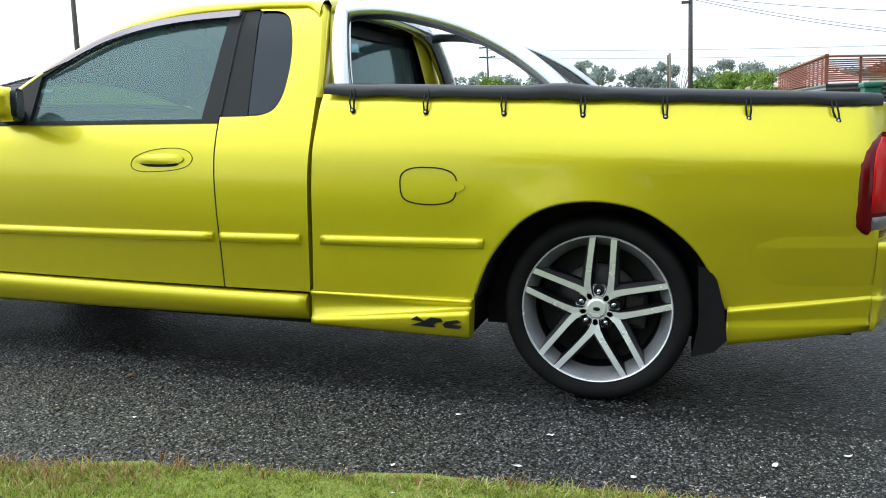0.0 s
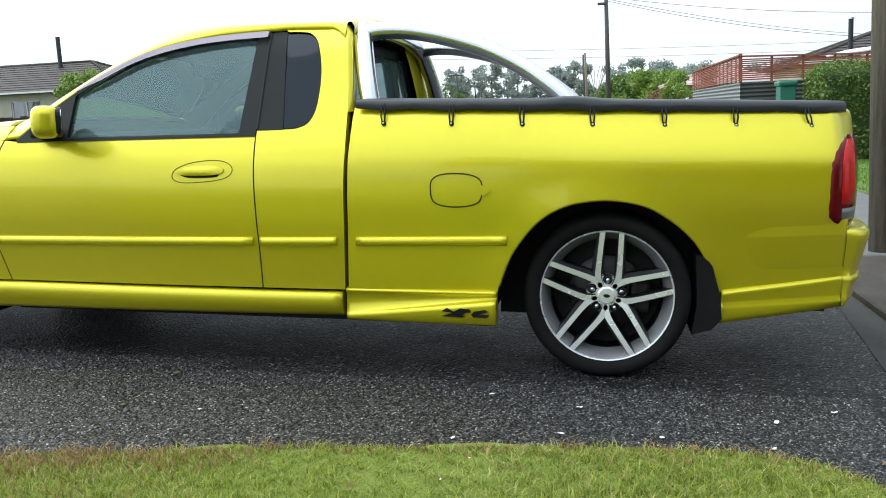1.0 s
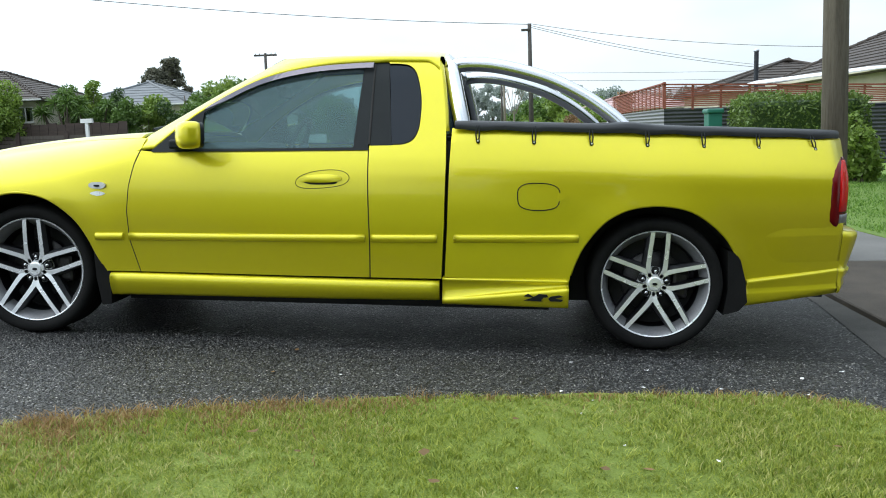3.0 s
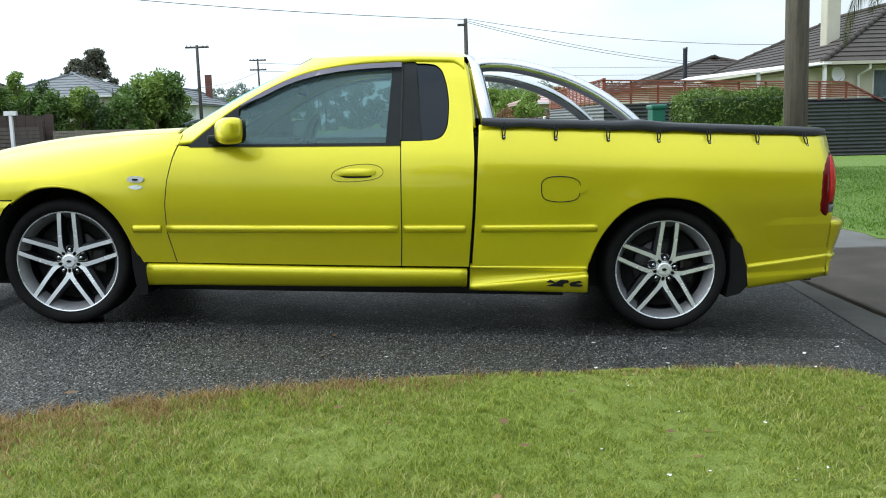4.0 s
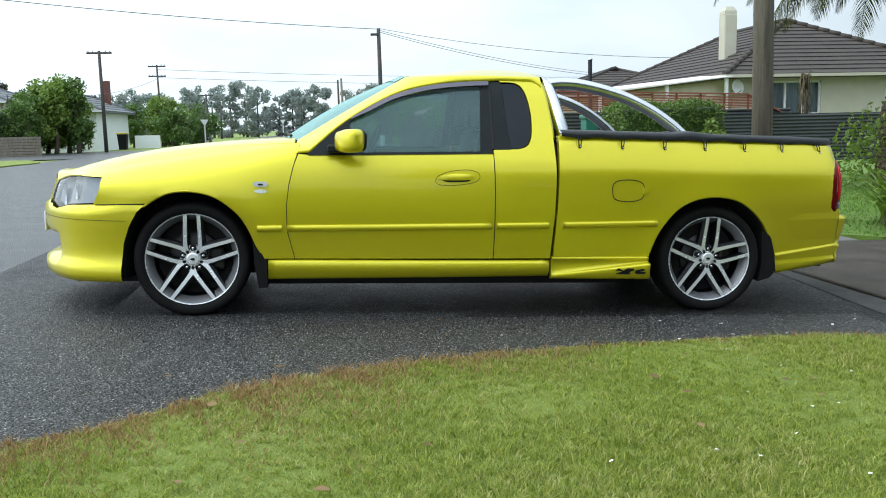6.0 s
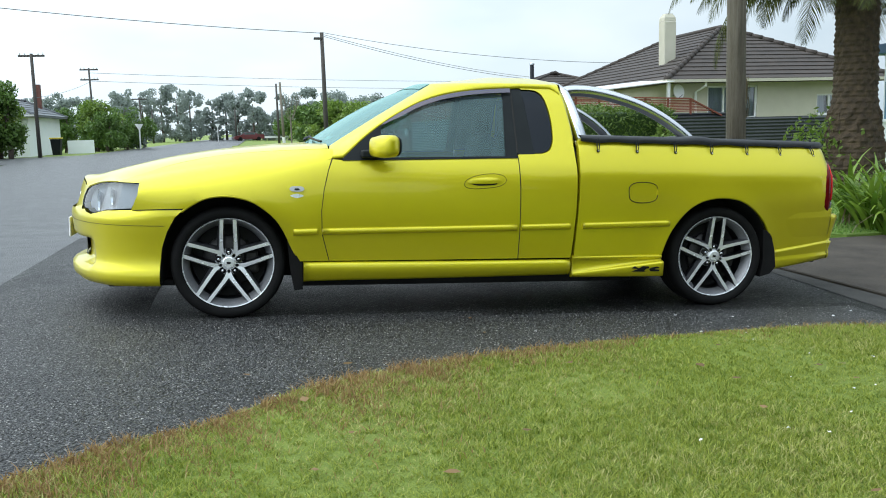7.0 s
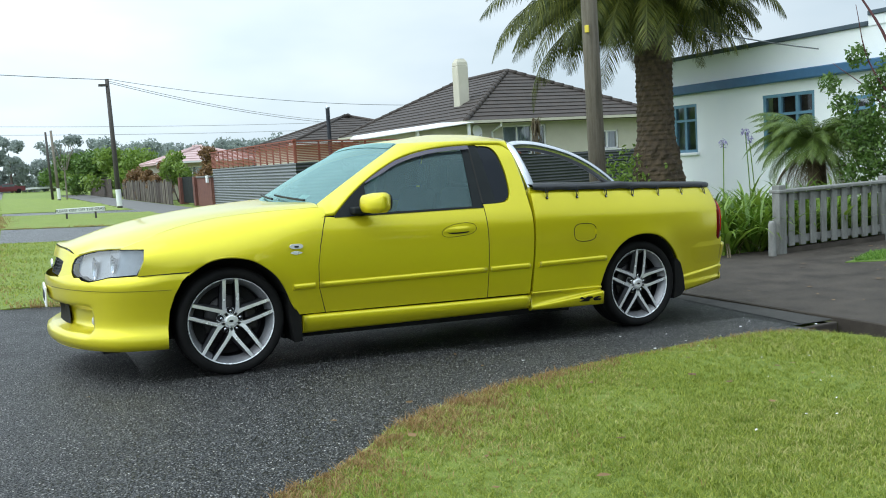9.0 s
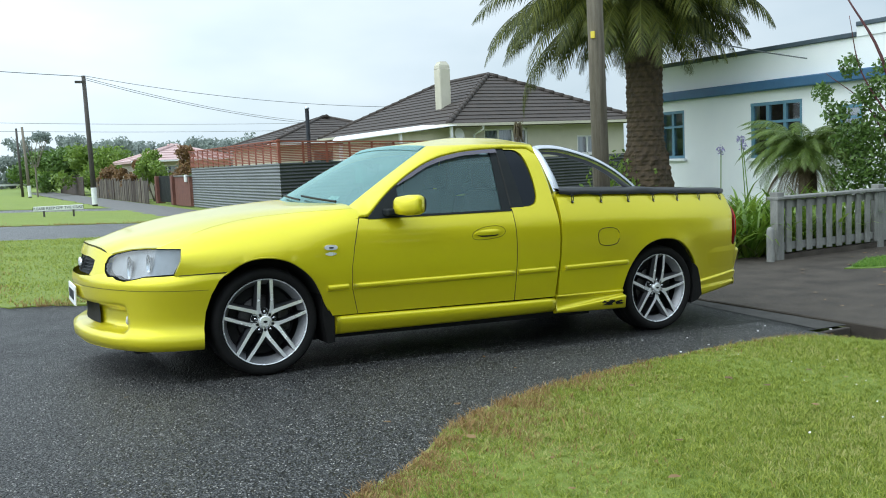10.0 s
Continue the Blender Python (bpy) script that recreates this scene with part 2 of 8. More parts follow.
def pane_mat(name, tint, amount, gloss=(1, 1, 1), fog=0.0, haze=(0.36, 0.62, 0.62)):
    """Thin tinted sheet: see-through by a part, with a mirror-like face."""
    m = bpy.data.materials.new(name)
    m.use_nodes = True
    n, l = m.node_tree.nodes, m.node_tree.links
    n.clear()
    out, mix, tr, gl = n.new("ShaderNodeOutputMaterial"), n.new("ShaderNodeMixShader"), n.new("ShaderNodeBsdfTransparent"), n.new("ShaderNodeBsdfGlossy")
    fr, mx = n.new("ShaderNodeFresnel"), n.new("ShaderNodeMath")
    fr.inputs["IOR"].default_value = 1.5
    mx.operation = "MULTIPLY_ADD"
    mx.inputs[1].default_value, mx.inputs[2].default_value = 1.0, amount
    tr.inputs["Color"].default_value = (*tint, 1)
    gl.inputs["Color"].default_value = (*gloss, 1)
    v = coords(n, l)
    l.new(to_float(n, l, noise_tex(n, l, v, 12, 3), 0.01, 0.05), gl.inputs["Roughness"])
    l.new(fr.outputs["Fac"], mx.inputs[0])
    l.new(mx.outputs["Value"], mix.inputs["Fac"])
    l.new(tr.outputs["BSDF"], mix.inputs[1])
    l.new(gl.outputs["BSDF"], mix.inputs[2])
    if fog:
        df, blend = n.new("ShaderNodeBsdfDiffuse"), n.new("ShaderNodeMixShader")
        df.inputs["Color"].default_value = (*haze, 1)
        l.new(to_float(n, l, noise_tex(n, l, v, 3.0, 4), 0.5 * fog, 1.5 * fog), blend.inputs["Fac"])
        l.new(mix.outputs["Shader"], blend.inputs[1])
        l.new(df.outputs["BSDF"], blend.inputs[2])
        l.new(blend.outputs["Shader"], out.inputs["Surface"])
    else:
        l.new(mix.outputs["Shader"], out.inputs["Surface"])
    return m


def asphalt_mat(name, dark, light, wet=(0.3, 0.6), chip=95.0, spec=0.5):
    m, n, l, p = principled(name)
    v = coords(n, l)
    vor = n.new("ShaderNodeTexVoronoi")
    vor.inputs["Scale"].default_value = chip
    l.new(v, vor.inputs["Vector"])
    big, mid = noise_tex(n, l, v, 0.45, 5), noise_tex(n, l, v, 3.5, 5)
    sep = n.new("ShaderNodeSeparateColor")
    l.new(vor.outputs["Color"], sep.inputs["Color"])
    c = ramp(n, l, sep.outputs[0], [(0.0, tuple(0.4 * a for a in dark)), (0.36, light), (0.64, tuple(3.8 * a for a in light)), (0.90, (0.23, 0.226, 0.218)), (1.0, (0.52, 0.51, 0.49))])
    c = mixc(n, l, ramp(n, l, vor.outputs["Distance"], [(0.22, (0, 0, 0)), (0.5, (1, 1, 1))]), c, tuple(0.3 * a for a in dark))
    c = mixc(n, l, to_float(n, l, mid, 0.0, 0.22), c, dark)
    c = mixc(n, l, to_float(n, l, big, -0.15, 0.3), c, tuple(1.6 * a for a in light))
    l.new(c, p.inputs["Base Color"])
    l.new(to_float(n, l, mid, *wet), p.inputs["Roughness"])
    p.inputs["Specular IOR Level"].default_value = spec
    first = bump(n, l, p, vor.outputs["Distance"], 1.0, -0.012)
    bump(n, l, p, mid, 0.25, 0.02, first)
    return m


def turf_mat(name, a, b, c3, scale=1.0):
    m, n, l, p = principled(name)
    v = coords(n, l)
    big, mid, fine = noise_tex(n, l, v, 0.7 * scale, 4), noise_tex(n, l, v, 9 * scale, 5), noise_tex(n, l, v, 140 * scale, 3)
    c = ramp(n, l, big, [(0.3, a), (0.6, b), (0.8, c3)])
    c = mixc(n, l, 0.5, c, ramp(n, l, mid, [(0.3, a), (0.7, b)]))
    c = mixc(n, l, 0.5, c, ramp(n, l, fine, [(0.25, tuple(0.35 * q for q in a)), (0.75, c3)]))
    l.new(c, p.inputs["Base Color"])
    p.inputs["Roughness"].default_value = 0.75
    bump(n, l, p, fine, 0.9, 0.02)
    return m


def leaf_mat(name, a, b, rough=0.5, trans=0.25, blotch=1.7):
    m, n, l, p = principled(name)
    geo = n.new("ShaderNodeNewGeometry")
    v = coords(n, l)
    c = ramp(n, l, geo.outputs["Random Per Island"], [(0.0, a), (1.0, b)])
    c = mixc(n, l, to_float(n, l, noise_tex(n, l, v, blotch, 4), 0.0, 0.6), c, a)
    l.new(c, p.inputs["Base Color"])
    p.inputs["Roughness"].default_value = rough
    p.inputs["Subsurface Weight"].default_value = 0.0
    tl = n.new("ShaderNodeBsdfTranslucent")
    mx = n.new("ShaderNodeMixShader")
    mx.inputs["Fac"].default_value = trans
    l.new(c, tl.inputs["Color"])
    l.new(p.outputs["BSDF"], mx.inputs[1])
    l.new(tl.outputs["BSDF"], mx.inputs[2])
    l.new(mx.outputs["Shader"], n["Material Output"].inputs["Surface"])
    return m


def chip_mat():
    m, n, l, p = principled("stone_chip")
    geo = n.new("ShaderNodeNewGeometry")
    l.new(ramp(n, l, geo.outputs["Random Per Island"], [(0.0, (0.010, 0.010, 0.011)), (0.45, (0.045, 0.046, 0.048)), (0.8, (0.095, 0.094, 0.091)), (0.95, (0.19, 0.186, 0.174)), (1.0, (0.44, 0.43, 0.40))]), p.inputs["Base Color"])
    p.inputs["Roughness"].default_value = 0.35
    return m


CHIP = chip_mat()
SILT = worn("pale_dried_silt", (0.10, 0.098, 0.094), (0.24, 0.235, 0.225), 12, (0.7, 0.9), 120, 0.3, dist=0.002)
PAINT = car_paint()
BLACK = worn("black_plastic", (0.006, 0.008, 0.009), (0.013, 0.016, 0.017), 8, (0.45, 0.65), 300, 0.15, dist=0.001, spec=0.2)
VINYL = worn("black_vinyl", (0.010, 0.011, 0.013), (0.022, 0.023, 0.026), 5, (0.35, 0.55), 260, 0.3, dist=0.001)
RUBBER = worn("tyre_rubber", (0.006, 0.006, 0.006), (0.014, 0.0135, 0.013), 9, (0.65, 0.85), 200, 0.25, dist=0.001, spec=0.12)
CHROME = worn("polished_tube", (0.55, 0.56, 0.58), (0.72, 0.73, 0.75), 5, (0.10, 0.2), 120, 0.02, metal=1.0, dist=0.001)
ALLOY = worn("machined_alloy", (0.78, 0.79, 0.80), (0.88, 0.89, 0.90), 4, (0.22, 0.32), 180, 0.03, metal=0.5, dist=0.001)
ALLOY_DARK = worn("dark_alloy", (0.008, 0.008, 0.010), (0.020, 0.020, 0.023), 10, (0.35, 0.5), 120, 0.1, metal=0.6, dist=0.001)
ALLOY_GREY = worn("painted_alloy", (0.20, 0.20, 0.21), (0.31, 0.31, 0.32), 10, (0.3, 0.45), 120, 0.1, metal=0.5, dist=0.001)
# Spoke flanks: grey paint darkened, with shade beside the faces in its colour.
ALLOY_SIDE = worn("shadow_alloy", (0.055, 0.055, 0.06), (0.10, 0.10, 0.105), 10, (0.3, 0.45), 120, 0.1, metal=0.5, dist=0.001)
STEEL = worn("brake_steel", (0.025, 0.023, 0.022), (0.065, 0.062, 0.060), 12, (0.35, 0.55), 160, 0.1, metal=0.8, dist=0.001)
UNDER = worn("underbody", (0.010, 0.010, 0.010), (0.02, 0.019, 0.018), 5, (0.8, 0.95), 50, 0.2)
TRIM = worn("dark_trim_cloth", (0.03, 0.032, 0.035), (0.06, 0.06, 0.065), 8, (0.8, 0.95), 120, 0.2)
GLASS = pane_mat("tinted_glass", (0.39, 0.53, 0.54), 0.02, (0.60, 0.83, 0.85), 0.15, (0.25, 0.37, 0.38))
GLASS_DARK = pane_mat("dark_tinted_glass", (0.05, 0.055, 0.065), 0.02, (0.38, 0.42, 0.48))
SCREEN = pane_mat("windscreen_glass", (0.42, 0.61, 0.57), 0.14, (0.49, 0.73, 0.68), 0.20, (0.38, 0.61, 0.61))
VISOR = pane_mat("smoked_visor", (0.20, 0.17, 0.20), 0.16, (0.66, 0.60, 0.68))
LENS = pane_mat("clear_lens", (0.82, 0.86, 0.90), 0.04)
HOUSING = worn("lamp_housing", (0.40, 0.41, 0.42), (0.60, 0.61, 0.62), 9, (0.25, 0.45), 25, 0.15, metal=0.2, dist=0.003)
RED_LENS = worn("red_lamp_lens", (0.50, 0.006, 0.005), (0.64, 0.010, 0.008), 12, (0.15, 0.3), 60, 0.05, dist=0.001, spec=0.25)
RED_DARK = worn("dark_red_lens", (0.085, 0.002, 0.003), (0.13, 0.004, 0.005), 12, (0.10, 0.2), 60, 0.05, dist=0.001, spec=0.22)
MAROON = worn("maroon_paint", (0.085, 0.010, 0.014), (0.13, 0.018, 0.022), 5, (0.25, 0.4), 60, 0.05)
MOSS = worn("mossy_joint", (0.012, 0.014, 0.005), (0.075, 0.08, 0.018), 14, (0.85, 0.95), 70, 0.9, dist=0.01)
STRIP = worn("damp_concrete_strip", (0.026, 0.025, 0.023), (0.075, 0.072, 0.067), 4.5, (0.7, 0.95), 110, 0.8, dist=0.005, spec=0.2)
WHITE_LENS = worn("frosted_lens", (0.45, 0.45, 0.45), (0.6, 0.6, 0.59), 20, (0.15, 0.3), 90, 0.1, dist=0.001)
PLATE = worn("white_plate", (0.7, 0.7, 0.7), (0.8, 0.8, 0.8), 10, (0.4, 0.5), 90, 0.05)
ASPHALT = asphalt_mat("wet_asphalt", (0.0042, 0.0042, 0.0042), (0.0205, 0.0203, 0.0203), (0.32, 0.54), 80.0, 0.25)
ROAD = asphalt_mat("road_seal", (0.034, 0.0355, 0.038), (0.078, 0.081, 0.085), (0.22, 0.44), 95)
APRON = worn("dark_damp_concrete", (0.026, 0.021, 0.017), (0.090, 0.076, 0.062), 3.2, (0.6, 0.9), 120, 1.0, dist=0.008, spec=0.25)
CONCRETE = worn("grey_concrete", (0.075, 0.072, 0.067), (0.16, 0.155, 0.147), 2.5, (0.6, 0.85), 70, 0.3)
TURF = turf_mat("short_turf", (0.12, 0.20, 0.016), (0.23, 0.32, 0.03), (0.34, 0.38, 0.06))
LUSH_TURF = turf_mat("lush_turf", (0.085, 0.185, 0.016), (0.155, 0.28, 0.028), (0.25, 0.34, 0.05))
FAR_TURF = turf_mat("far_turf", (0.11, 0.19, 0.02), (0.20, 0.29, 0.03), (0.30, 0.34, 0.06), 0.4)
WOOD_GREY = worn("weathered_pole_wood", (0.085, 0.072, 0.055), (0.27, 0.235, 0.185), 5, (0.7, 0.9), 45, 0.6, stretch=(6, 6, 0.35), dist=0.01)
WOOD_DARK = worn("tarred_pole_wood", (0.035, 0.03, 0.027), (0.09, 0.08, 0.07), 5, (0.7, 0.9), 45, 0.5, stretch=(6, 6, 0.35), dist=0.01)
FENCE_GREY = worn("grey_painted_timber", (0.115, 0.115, 0.105), (0.25, 0.25, 0.235), 7, (0.6, 0.8), 60, 0.3, stretch=(2, 2, 0.6))
RED_LATTICE = worn("red_stained_timber", (0.16, 0.045, 0.028), (0.30, 0.085, 0.05), 6, (0.6, 0.85), 50, 0.3)
IRON = worn("grey_corrugated_steel", (0.10, 0.108, 0.115), (0.17, 0.18, 0.19), 1.5, (0.35, 0.55), 60, 0.1)
IRON_DARK = worn("dark_corrugated_steel", (0.022, 0.024, 0.028), (0.045, 0.048, 0.052), 1.5, (0.4, 0.6), 60, 0.1)
ROOF_TILE = worn("brown_concrete_tile", (0.023, 0.017, 0.014), (0.068, 0.052, 0.043), 3, (0.6, 0.85), 40, 0.4)
CREAM = worn("cream_stucco", (0.45, 0.42, 0.33), (0.56, 0.53, 0.43), 1.5, (0.7, 0.9), 80, 0.3)
WHITE_WALL = worn("white_plaster", (0.80, 0.83, 0.85), (0.90, 0.91, 0.91), 0.9, (0.6, 0.85), 60, 0.25)
WHITE_PAINT = worn("white_gloss_paint", (0.68, 0.68, 0.67), (0.82, 0.82, 0.81), 4, (0.35, 0.55), 60, 0.1)
BLUE_PAINT = worn("blue_gloss_paint", (0.030, 0.095, 0.19), (0.05, 0.14, 0.26), 3, (0.35, 0.55), 60, 0.15)
SLATE_PAINT = worn("slate_cap", (0.05, 0.07, 0.09), (0.09, 0.12, 0.15), 3, (0.5, 0.7), 60, 0.15)
WIN_GLASS = worn("window_glass", (0.05, 0.065, 0.075), (0.12, 0.14, 0.155), 2.0, (0.04, 0.1), 20, 0.02, dist=0.001)
CURTAIN = worn("pale_curtain", (0.42, 0.45, 0.48), (0.62, 0.65, 0.68), 3, (0.8, 0.95), 30, 0.3, stretch=(10, 10, 0.3))
BARK = worn("palm_bark", (0.020, 0.014, 0.009), (0.115, 0.078, 0.046), 9, (0.8, 0.95), 60, 0.6, dist=0.01)
BARK_TREE = worn("tree_bark", (0.06, 0.045, 0.035), (0.14, 0.11, 0.09), 9, (0.8, 0.95), 60, 0.5, stretch=(3, 3, 0.6), dist=0.01)
LEAF_DARK = leaf_mat("dark_leaf", (0.032, 0.068, 0.018), (0.085, 0.145, 0.036), 0.5, 0.3)
LEAF_MID = leaf_mat("mid_leaf", (0.062, 0.125, 0.020), (0.165, 0.265, 0.055), 0.5, 0.3)
LEAF_HEDGE = leaf_mat("hedge_leaf", (0.075, 0.135, 0.022), (0.21, 0.30, 0.06), 0.5, 0.3)
LEAF_LIGHT = leaf_mat("light_leaf", (0.11, 0.19, 0.025), (0.29, 0.39, 0.075), 0.5, 0.35)
# Gum leaves paled so that distance haze is in the base colour.
LEAF_GUM_HAZE = leaf_mat("haze_paled_gum_leaf", (0.25, 0.29, 0.265), (0.36, 0.405, 0.37), 0.8, 0.45)
LEAF_RED = leaf_mat("russet_leaf", (0.15, 0.085, 0.035), (0.32, 0.19, 0.08))
LEAF_PINE = leaf_mat("conifer_leaf", (0.115, 0.12, 0.085), (0.21, 0.20, 0.145), 0.6, 0.35)
PALM_LEAF = leaf_mat("palm_leaf", (0.022, 0.038, 0.004), (0.19, 0.20, 0.024), 0.6, 0.3, 1.2)
PALM_DRY = leaf_mat("dry_palm_leaf", (0.08, 0.06, 0.03), (0.18, 0.14, 0.07))
FERN_LEAF = leaf_mat("fern_leaf", (0.06, 0.11, 0.015), (0.17, 0.23, 0.04))
STRAP_LEAF = leaf_mat("strap_leaf", (0.075, 0.15, 0.014), (0.27, 0.38, 0.05), 0.35, 0.35)
LAWN_BLADE = leaf_mat("lush_grass_blade", (0.06, 0.15, 0.014), (0.25, 0.42, 0.06), 0.55, 0.4, 9.0)
GRASS_BLADE = leaf_mat("grass_blade", (0.12, 0.19, 0.016), (0.56, 0.58, 0.11), 0.55, 0.4, 9.0)
DRY_BLADE = leaf_mat("dry_grass_blade", (0.22, 0.125, 0.048), (0.50, 0.34, 0.14), 0.7, 0.3, 5.0)
STRAW_BLADE = leaf_mat("straw_grass_blade", (0.36, 0.36, 0.10), (0.60, 0.56, 0.24), 0.7, 0.3)
PINK_ROOF = worn("faded_red_steel", (0.44, 0.29, 0.28), (0.54, 0.39, 0.375), 1.5, (0.5, 0.7), 30, 0.2)
GREY_ROOF = worn("grey_steel_roof", (0.145, 0.155, 0.165), (0.20, 0.21, 0.22), 1.5, (0.7, 0.85), 30, 0.2, spec=0.25)
BRICK_RED = worn("red_brickwork", (0.085, 0.032, 0.024), (0.19, 0.075, 0.055), 5, (0.7, 0.9), 60, 0.5)
TIMBER_FENCE = worn("weathered_paling", (0.045, 0.036, 0.030), (0.13, 0.108, 0.088), 3, (0.7, 0.9), 40, 0.4, stretch=(3, 3, 0.5))
BIN_GREEN = worn("green_plastic", (0.012, 0.11, 0.075), (0.02, 0.16, 0.11), 4, (0.35, 0.5), 90, 0.1)
FLUE = worn("black_flue_steel", (0.015, 0.017, 0.025), (0.035, 0.038, 0.05), 4, (0.35, 0.5), 60, 0.1, metal=0.3)
WIRE = worn("cable_black", (0.10, 0.11, 0.12), (0.14, 0.15, 0.16), 2, (0.6, 0.8), 30, 0.05)
YELLOW_TAG = worn("yellow_tag", (0.6, 0.48, 0.03), (0.7, 0.55, 0.05), 9, (0.4, 0.6), 60, 0.1)
WINDOW_BLUE = worn("faded_blue_frame", (0.075, 0.18, 0.26), (0.13, 0.26, 0.35), 4, (0.4, 0.6), 60, 0.15)
BRANCH_RED = worn("dark_red_bark", (0.045, 0.014, 0.016), (0.11, 0.035, 0.035), 6, (0.7, 0.9), 50, 0.4)
FENCE_BROWN = worn("dark_brown_timber", (0.030, 0.020, 0.016), (0.075, 0.052, 0.042), 3, (0.7, 0.9), 40, 0.4, stretch=(0.5, 3, 3))
LILAC = leaf_mat("lilac_petal", (0.16, 0.13, 0.30), (0.34, 0.30, 0.52))

# ---- ground ----
lift = graph((-60, 0.12), (-20, 0.16), (-12.5, 0.22), (-8.5, 0.26), (-6.0, 0.235), (-4.6, 0.188), (0.9, -0.037), (1.25, -0.049), (1.6, -0.05), (60, -0.05))


def ground_sheet(name, x0, x1, y0, y1, up, material, nx=24, ny=40, label=""):
    xs = [x0 + (x1 - x0) * i / nx for i in range(nx + 1)]
    ys = [y0 + (y1 - y0) * (j / ny) ** 1.0 for j in range(ny + 1)]
    verts = [(x, y, lift(x) + up) for y in ys for x in xs]
    w = nx + 1
    faces = [(j * w + i, j * w + i + 1, (j + 1) * w + i + 1, (j + 1) * w + i) for j in range(ny) for i in range(nx)]
    return tagged(obj(name, raw(verts, faces), material, smooth=True), label, name.split("_")[0], kind="structure")


def turf_patch(name, outline, up, label, step=0.25, ragged=0.05, seed=1, material=None):
    """A raised turf bed with an uneven edge."""
    rnd = random.Random(seed)
    edge = []
    for a, b in dense(outline, step):
        edge.append((a + rnd.uniform(-ragged, ragged), b + rnd.uniform(-ragged, ragged)))
    bm = skin(edge, lambda a, b: (a, b, lift(a) + up + 0.012 * noise.noise((a * 1.3, b * 1.3, 0))), max(step, 0.25), (0, 0, -up - 0.02))
    return tagged(part(name, bm, material or TURF, smooth=False), label, "grass", kind="structure"), edge


def flat_ground():
    xs = [-2500, -600, -150, -60, -40, -30, -20, -14, -11.5, -10, -8, -6, -4.6, -2, 0, 0.89, 0.92, 1.42, 1.46, 1.6, 4, 10, 30, 60, 150, 600, 2500]
    ys = [-2500, -600, -100, -30, -9.4, -9.2, -0.66, -0.61, 0, 30, 60, 100, 200, 400, 900, 2500]
    verts = [(x, y, lift(x) - (0.45 if 0.9 < x < 1.45 and -9.3 < y < -0.63 else 0.05)) for y in ys for x in xs]
    w = len(xs)
    faces = [(j * w + i, j * w + i + 1, (j + 1) * w + i + 1, (j + 1) * w + i) for j in range(len(ys) - 1) for i in range(w - 1)]
    return tagged(obj("ground", raw(verts, faces), FAR_TURF, smooth=True), "damp green grassland reaching the horizon", "ground", kind="structure")


flat_ground()
ground_sheet("road", -12.6, -4.6, -40, 330, 0.0, ROAD, 14, 60, "wet grey sealed street running past the verge")
ground_sheet("driveway_crossing", -4.7, 0.93, -8, 4.2, 0.002, ASPHALT, 24, 30, "dark wet asphalt crossing with coarse chips under the car")
ground_sheet("driveway_end", 0.93, 1.36, -0.62, 4.2, 0.002, ASPHALT, 4, 12, "dark wet asphalt beside the concrete strip")
bm = skin([(1.03, -0.62), (1.358, -0.62), (1.358, 4.2), (1.26, 4.2), (1.22, 1.3), (1.12, 0.3)], lambda a, b: (a, b, lift(a) + 0.006 + 0.002 * noise.noise((a * 9, b * 9, 0))), 0.1)
tagged(part("concrete_strip", bm, STRIP), "smooth damp concrete strip along the open joint", "strip", kind="structure")
ground_sheet("side_crossing", -4.45, 1.5, 14.2, 20.6, 0.0, ROAD, 8, 4, "grey asphalt crossing over the verge")
ground_sheet("far_crossing", -4.45, 1.5, 31.5, 35.0, 0.0, ROAD, 8, 4, "grey asphalt crossing farther along the verge")

NEAR_LAWN = [(-4.65, -4.2), (-4.2, -3.1), (-3.73, -2.57), (-3.46, -2.27), (-3.17, -2.1), (-2.97, -1.93), (-2.78, -1.70), (-2.47, -1.49), (-2.06, -1.30), (-1.78, -1.18), (-1.14, -1.02),
             (-0.85, -0.95), (-0.49, -0.92), (-0.2, -0.85), (0.2, -0.82), (0.5, -0.83), (0.66, -0.92), (0.78, -1.06), (0.87, -1.30), (0.89, -3.0), (0.89, -9.0), (-4.65, -9.0)]
turf_patch("lawn_near", NEAR_LAWN, 0.03, "short green verge lawn with dry tan edges", 0.12, 0.035, 3)
turf_patch("lawn_verge", [(-4.55, 4.35), (-4.3, 3.95), (-3.6, 3.78), (0.6, 3.85), (1.05, 4.2), (1.08, 14.4), (-4.5, 14.3)], 0.014, "green verge lawn between street and footpath", 0.25, 0.08, 4)
turf_patch("lawn_strip", [(-4.5, 20.6), (1.1, 20.4), (1.1, 31.4), (-4.6, 31.6)], 0.014, "green verge lawn with a low sign on it", 0.35, 0.14, 5)
turf_patch("lawn_far", [(-4.6, 35.0), (0.6, 35.0), (0.2, 75), (-4.8, 75)], 0.014, "green verge lawn farther along the street", 0.5, 0.2, 6)
turf_patch("lawn_corner", [(2.85, 3.45), (3.2, 3.05), (8.6, 3.1), (8.6, 10.4), (20, 18.6), (3.2, 18.9), (2.95, 10)], 0.03, "green front lawn beside the footpath", 0.35, 0.06, 7, LUSH_TURF)
turf_patch("lawn_wedge", [(3.95, 1.35), (4.6, 1.05), (8.8, 0.5), (8.8, 2.0), (4.7, 1.75)], 0.03, "small wedge of lawn before the picket fence", 0.2, 0.04, 8, LUSH_TURF)
turf_patch("lawn_opposite", [(-12.6, 22.5), (-12.2, 27.5), (-13.8, 31.5), (-17, 33), (-20, 26), (-16, 21)], 0.04, "grass island across the street", 0.6, 0.1, 9)
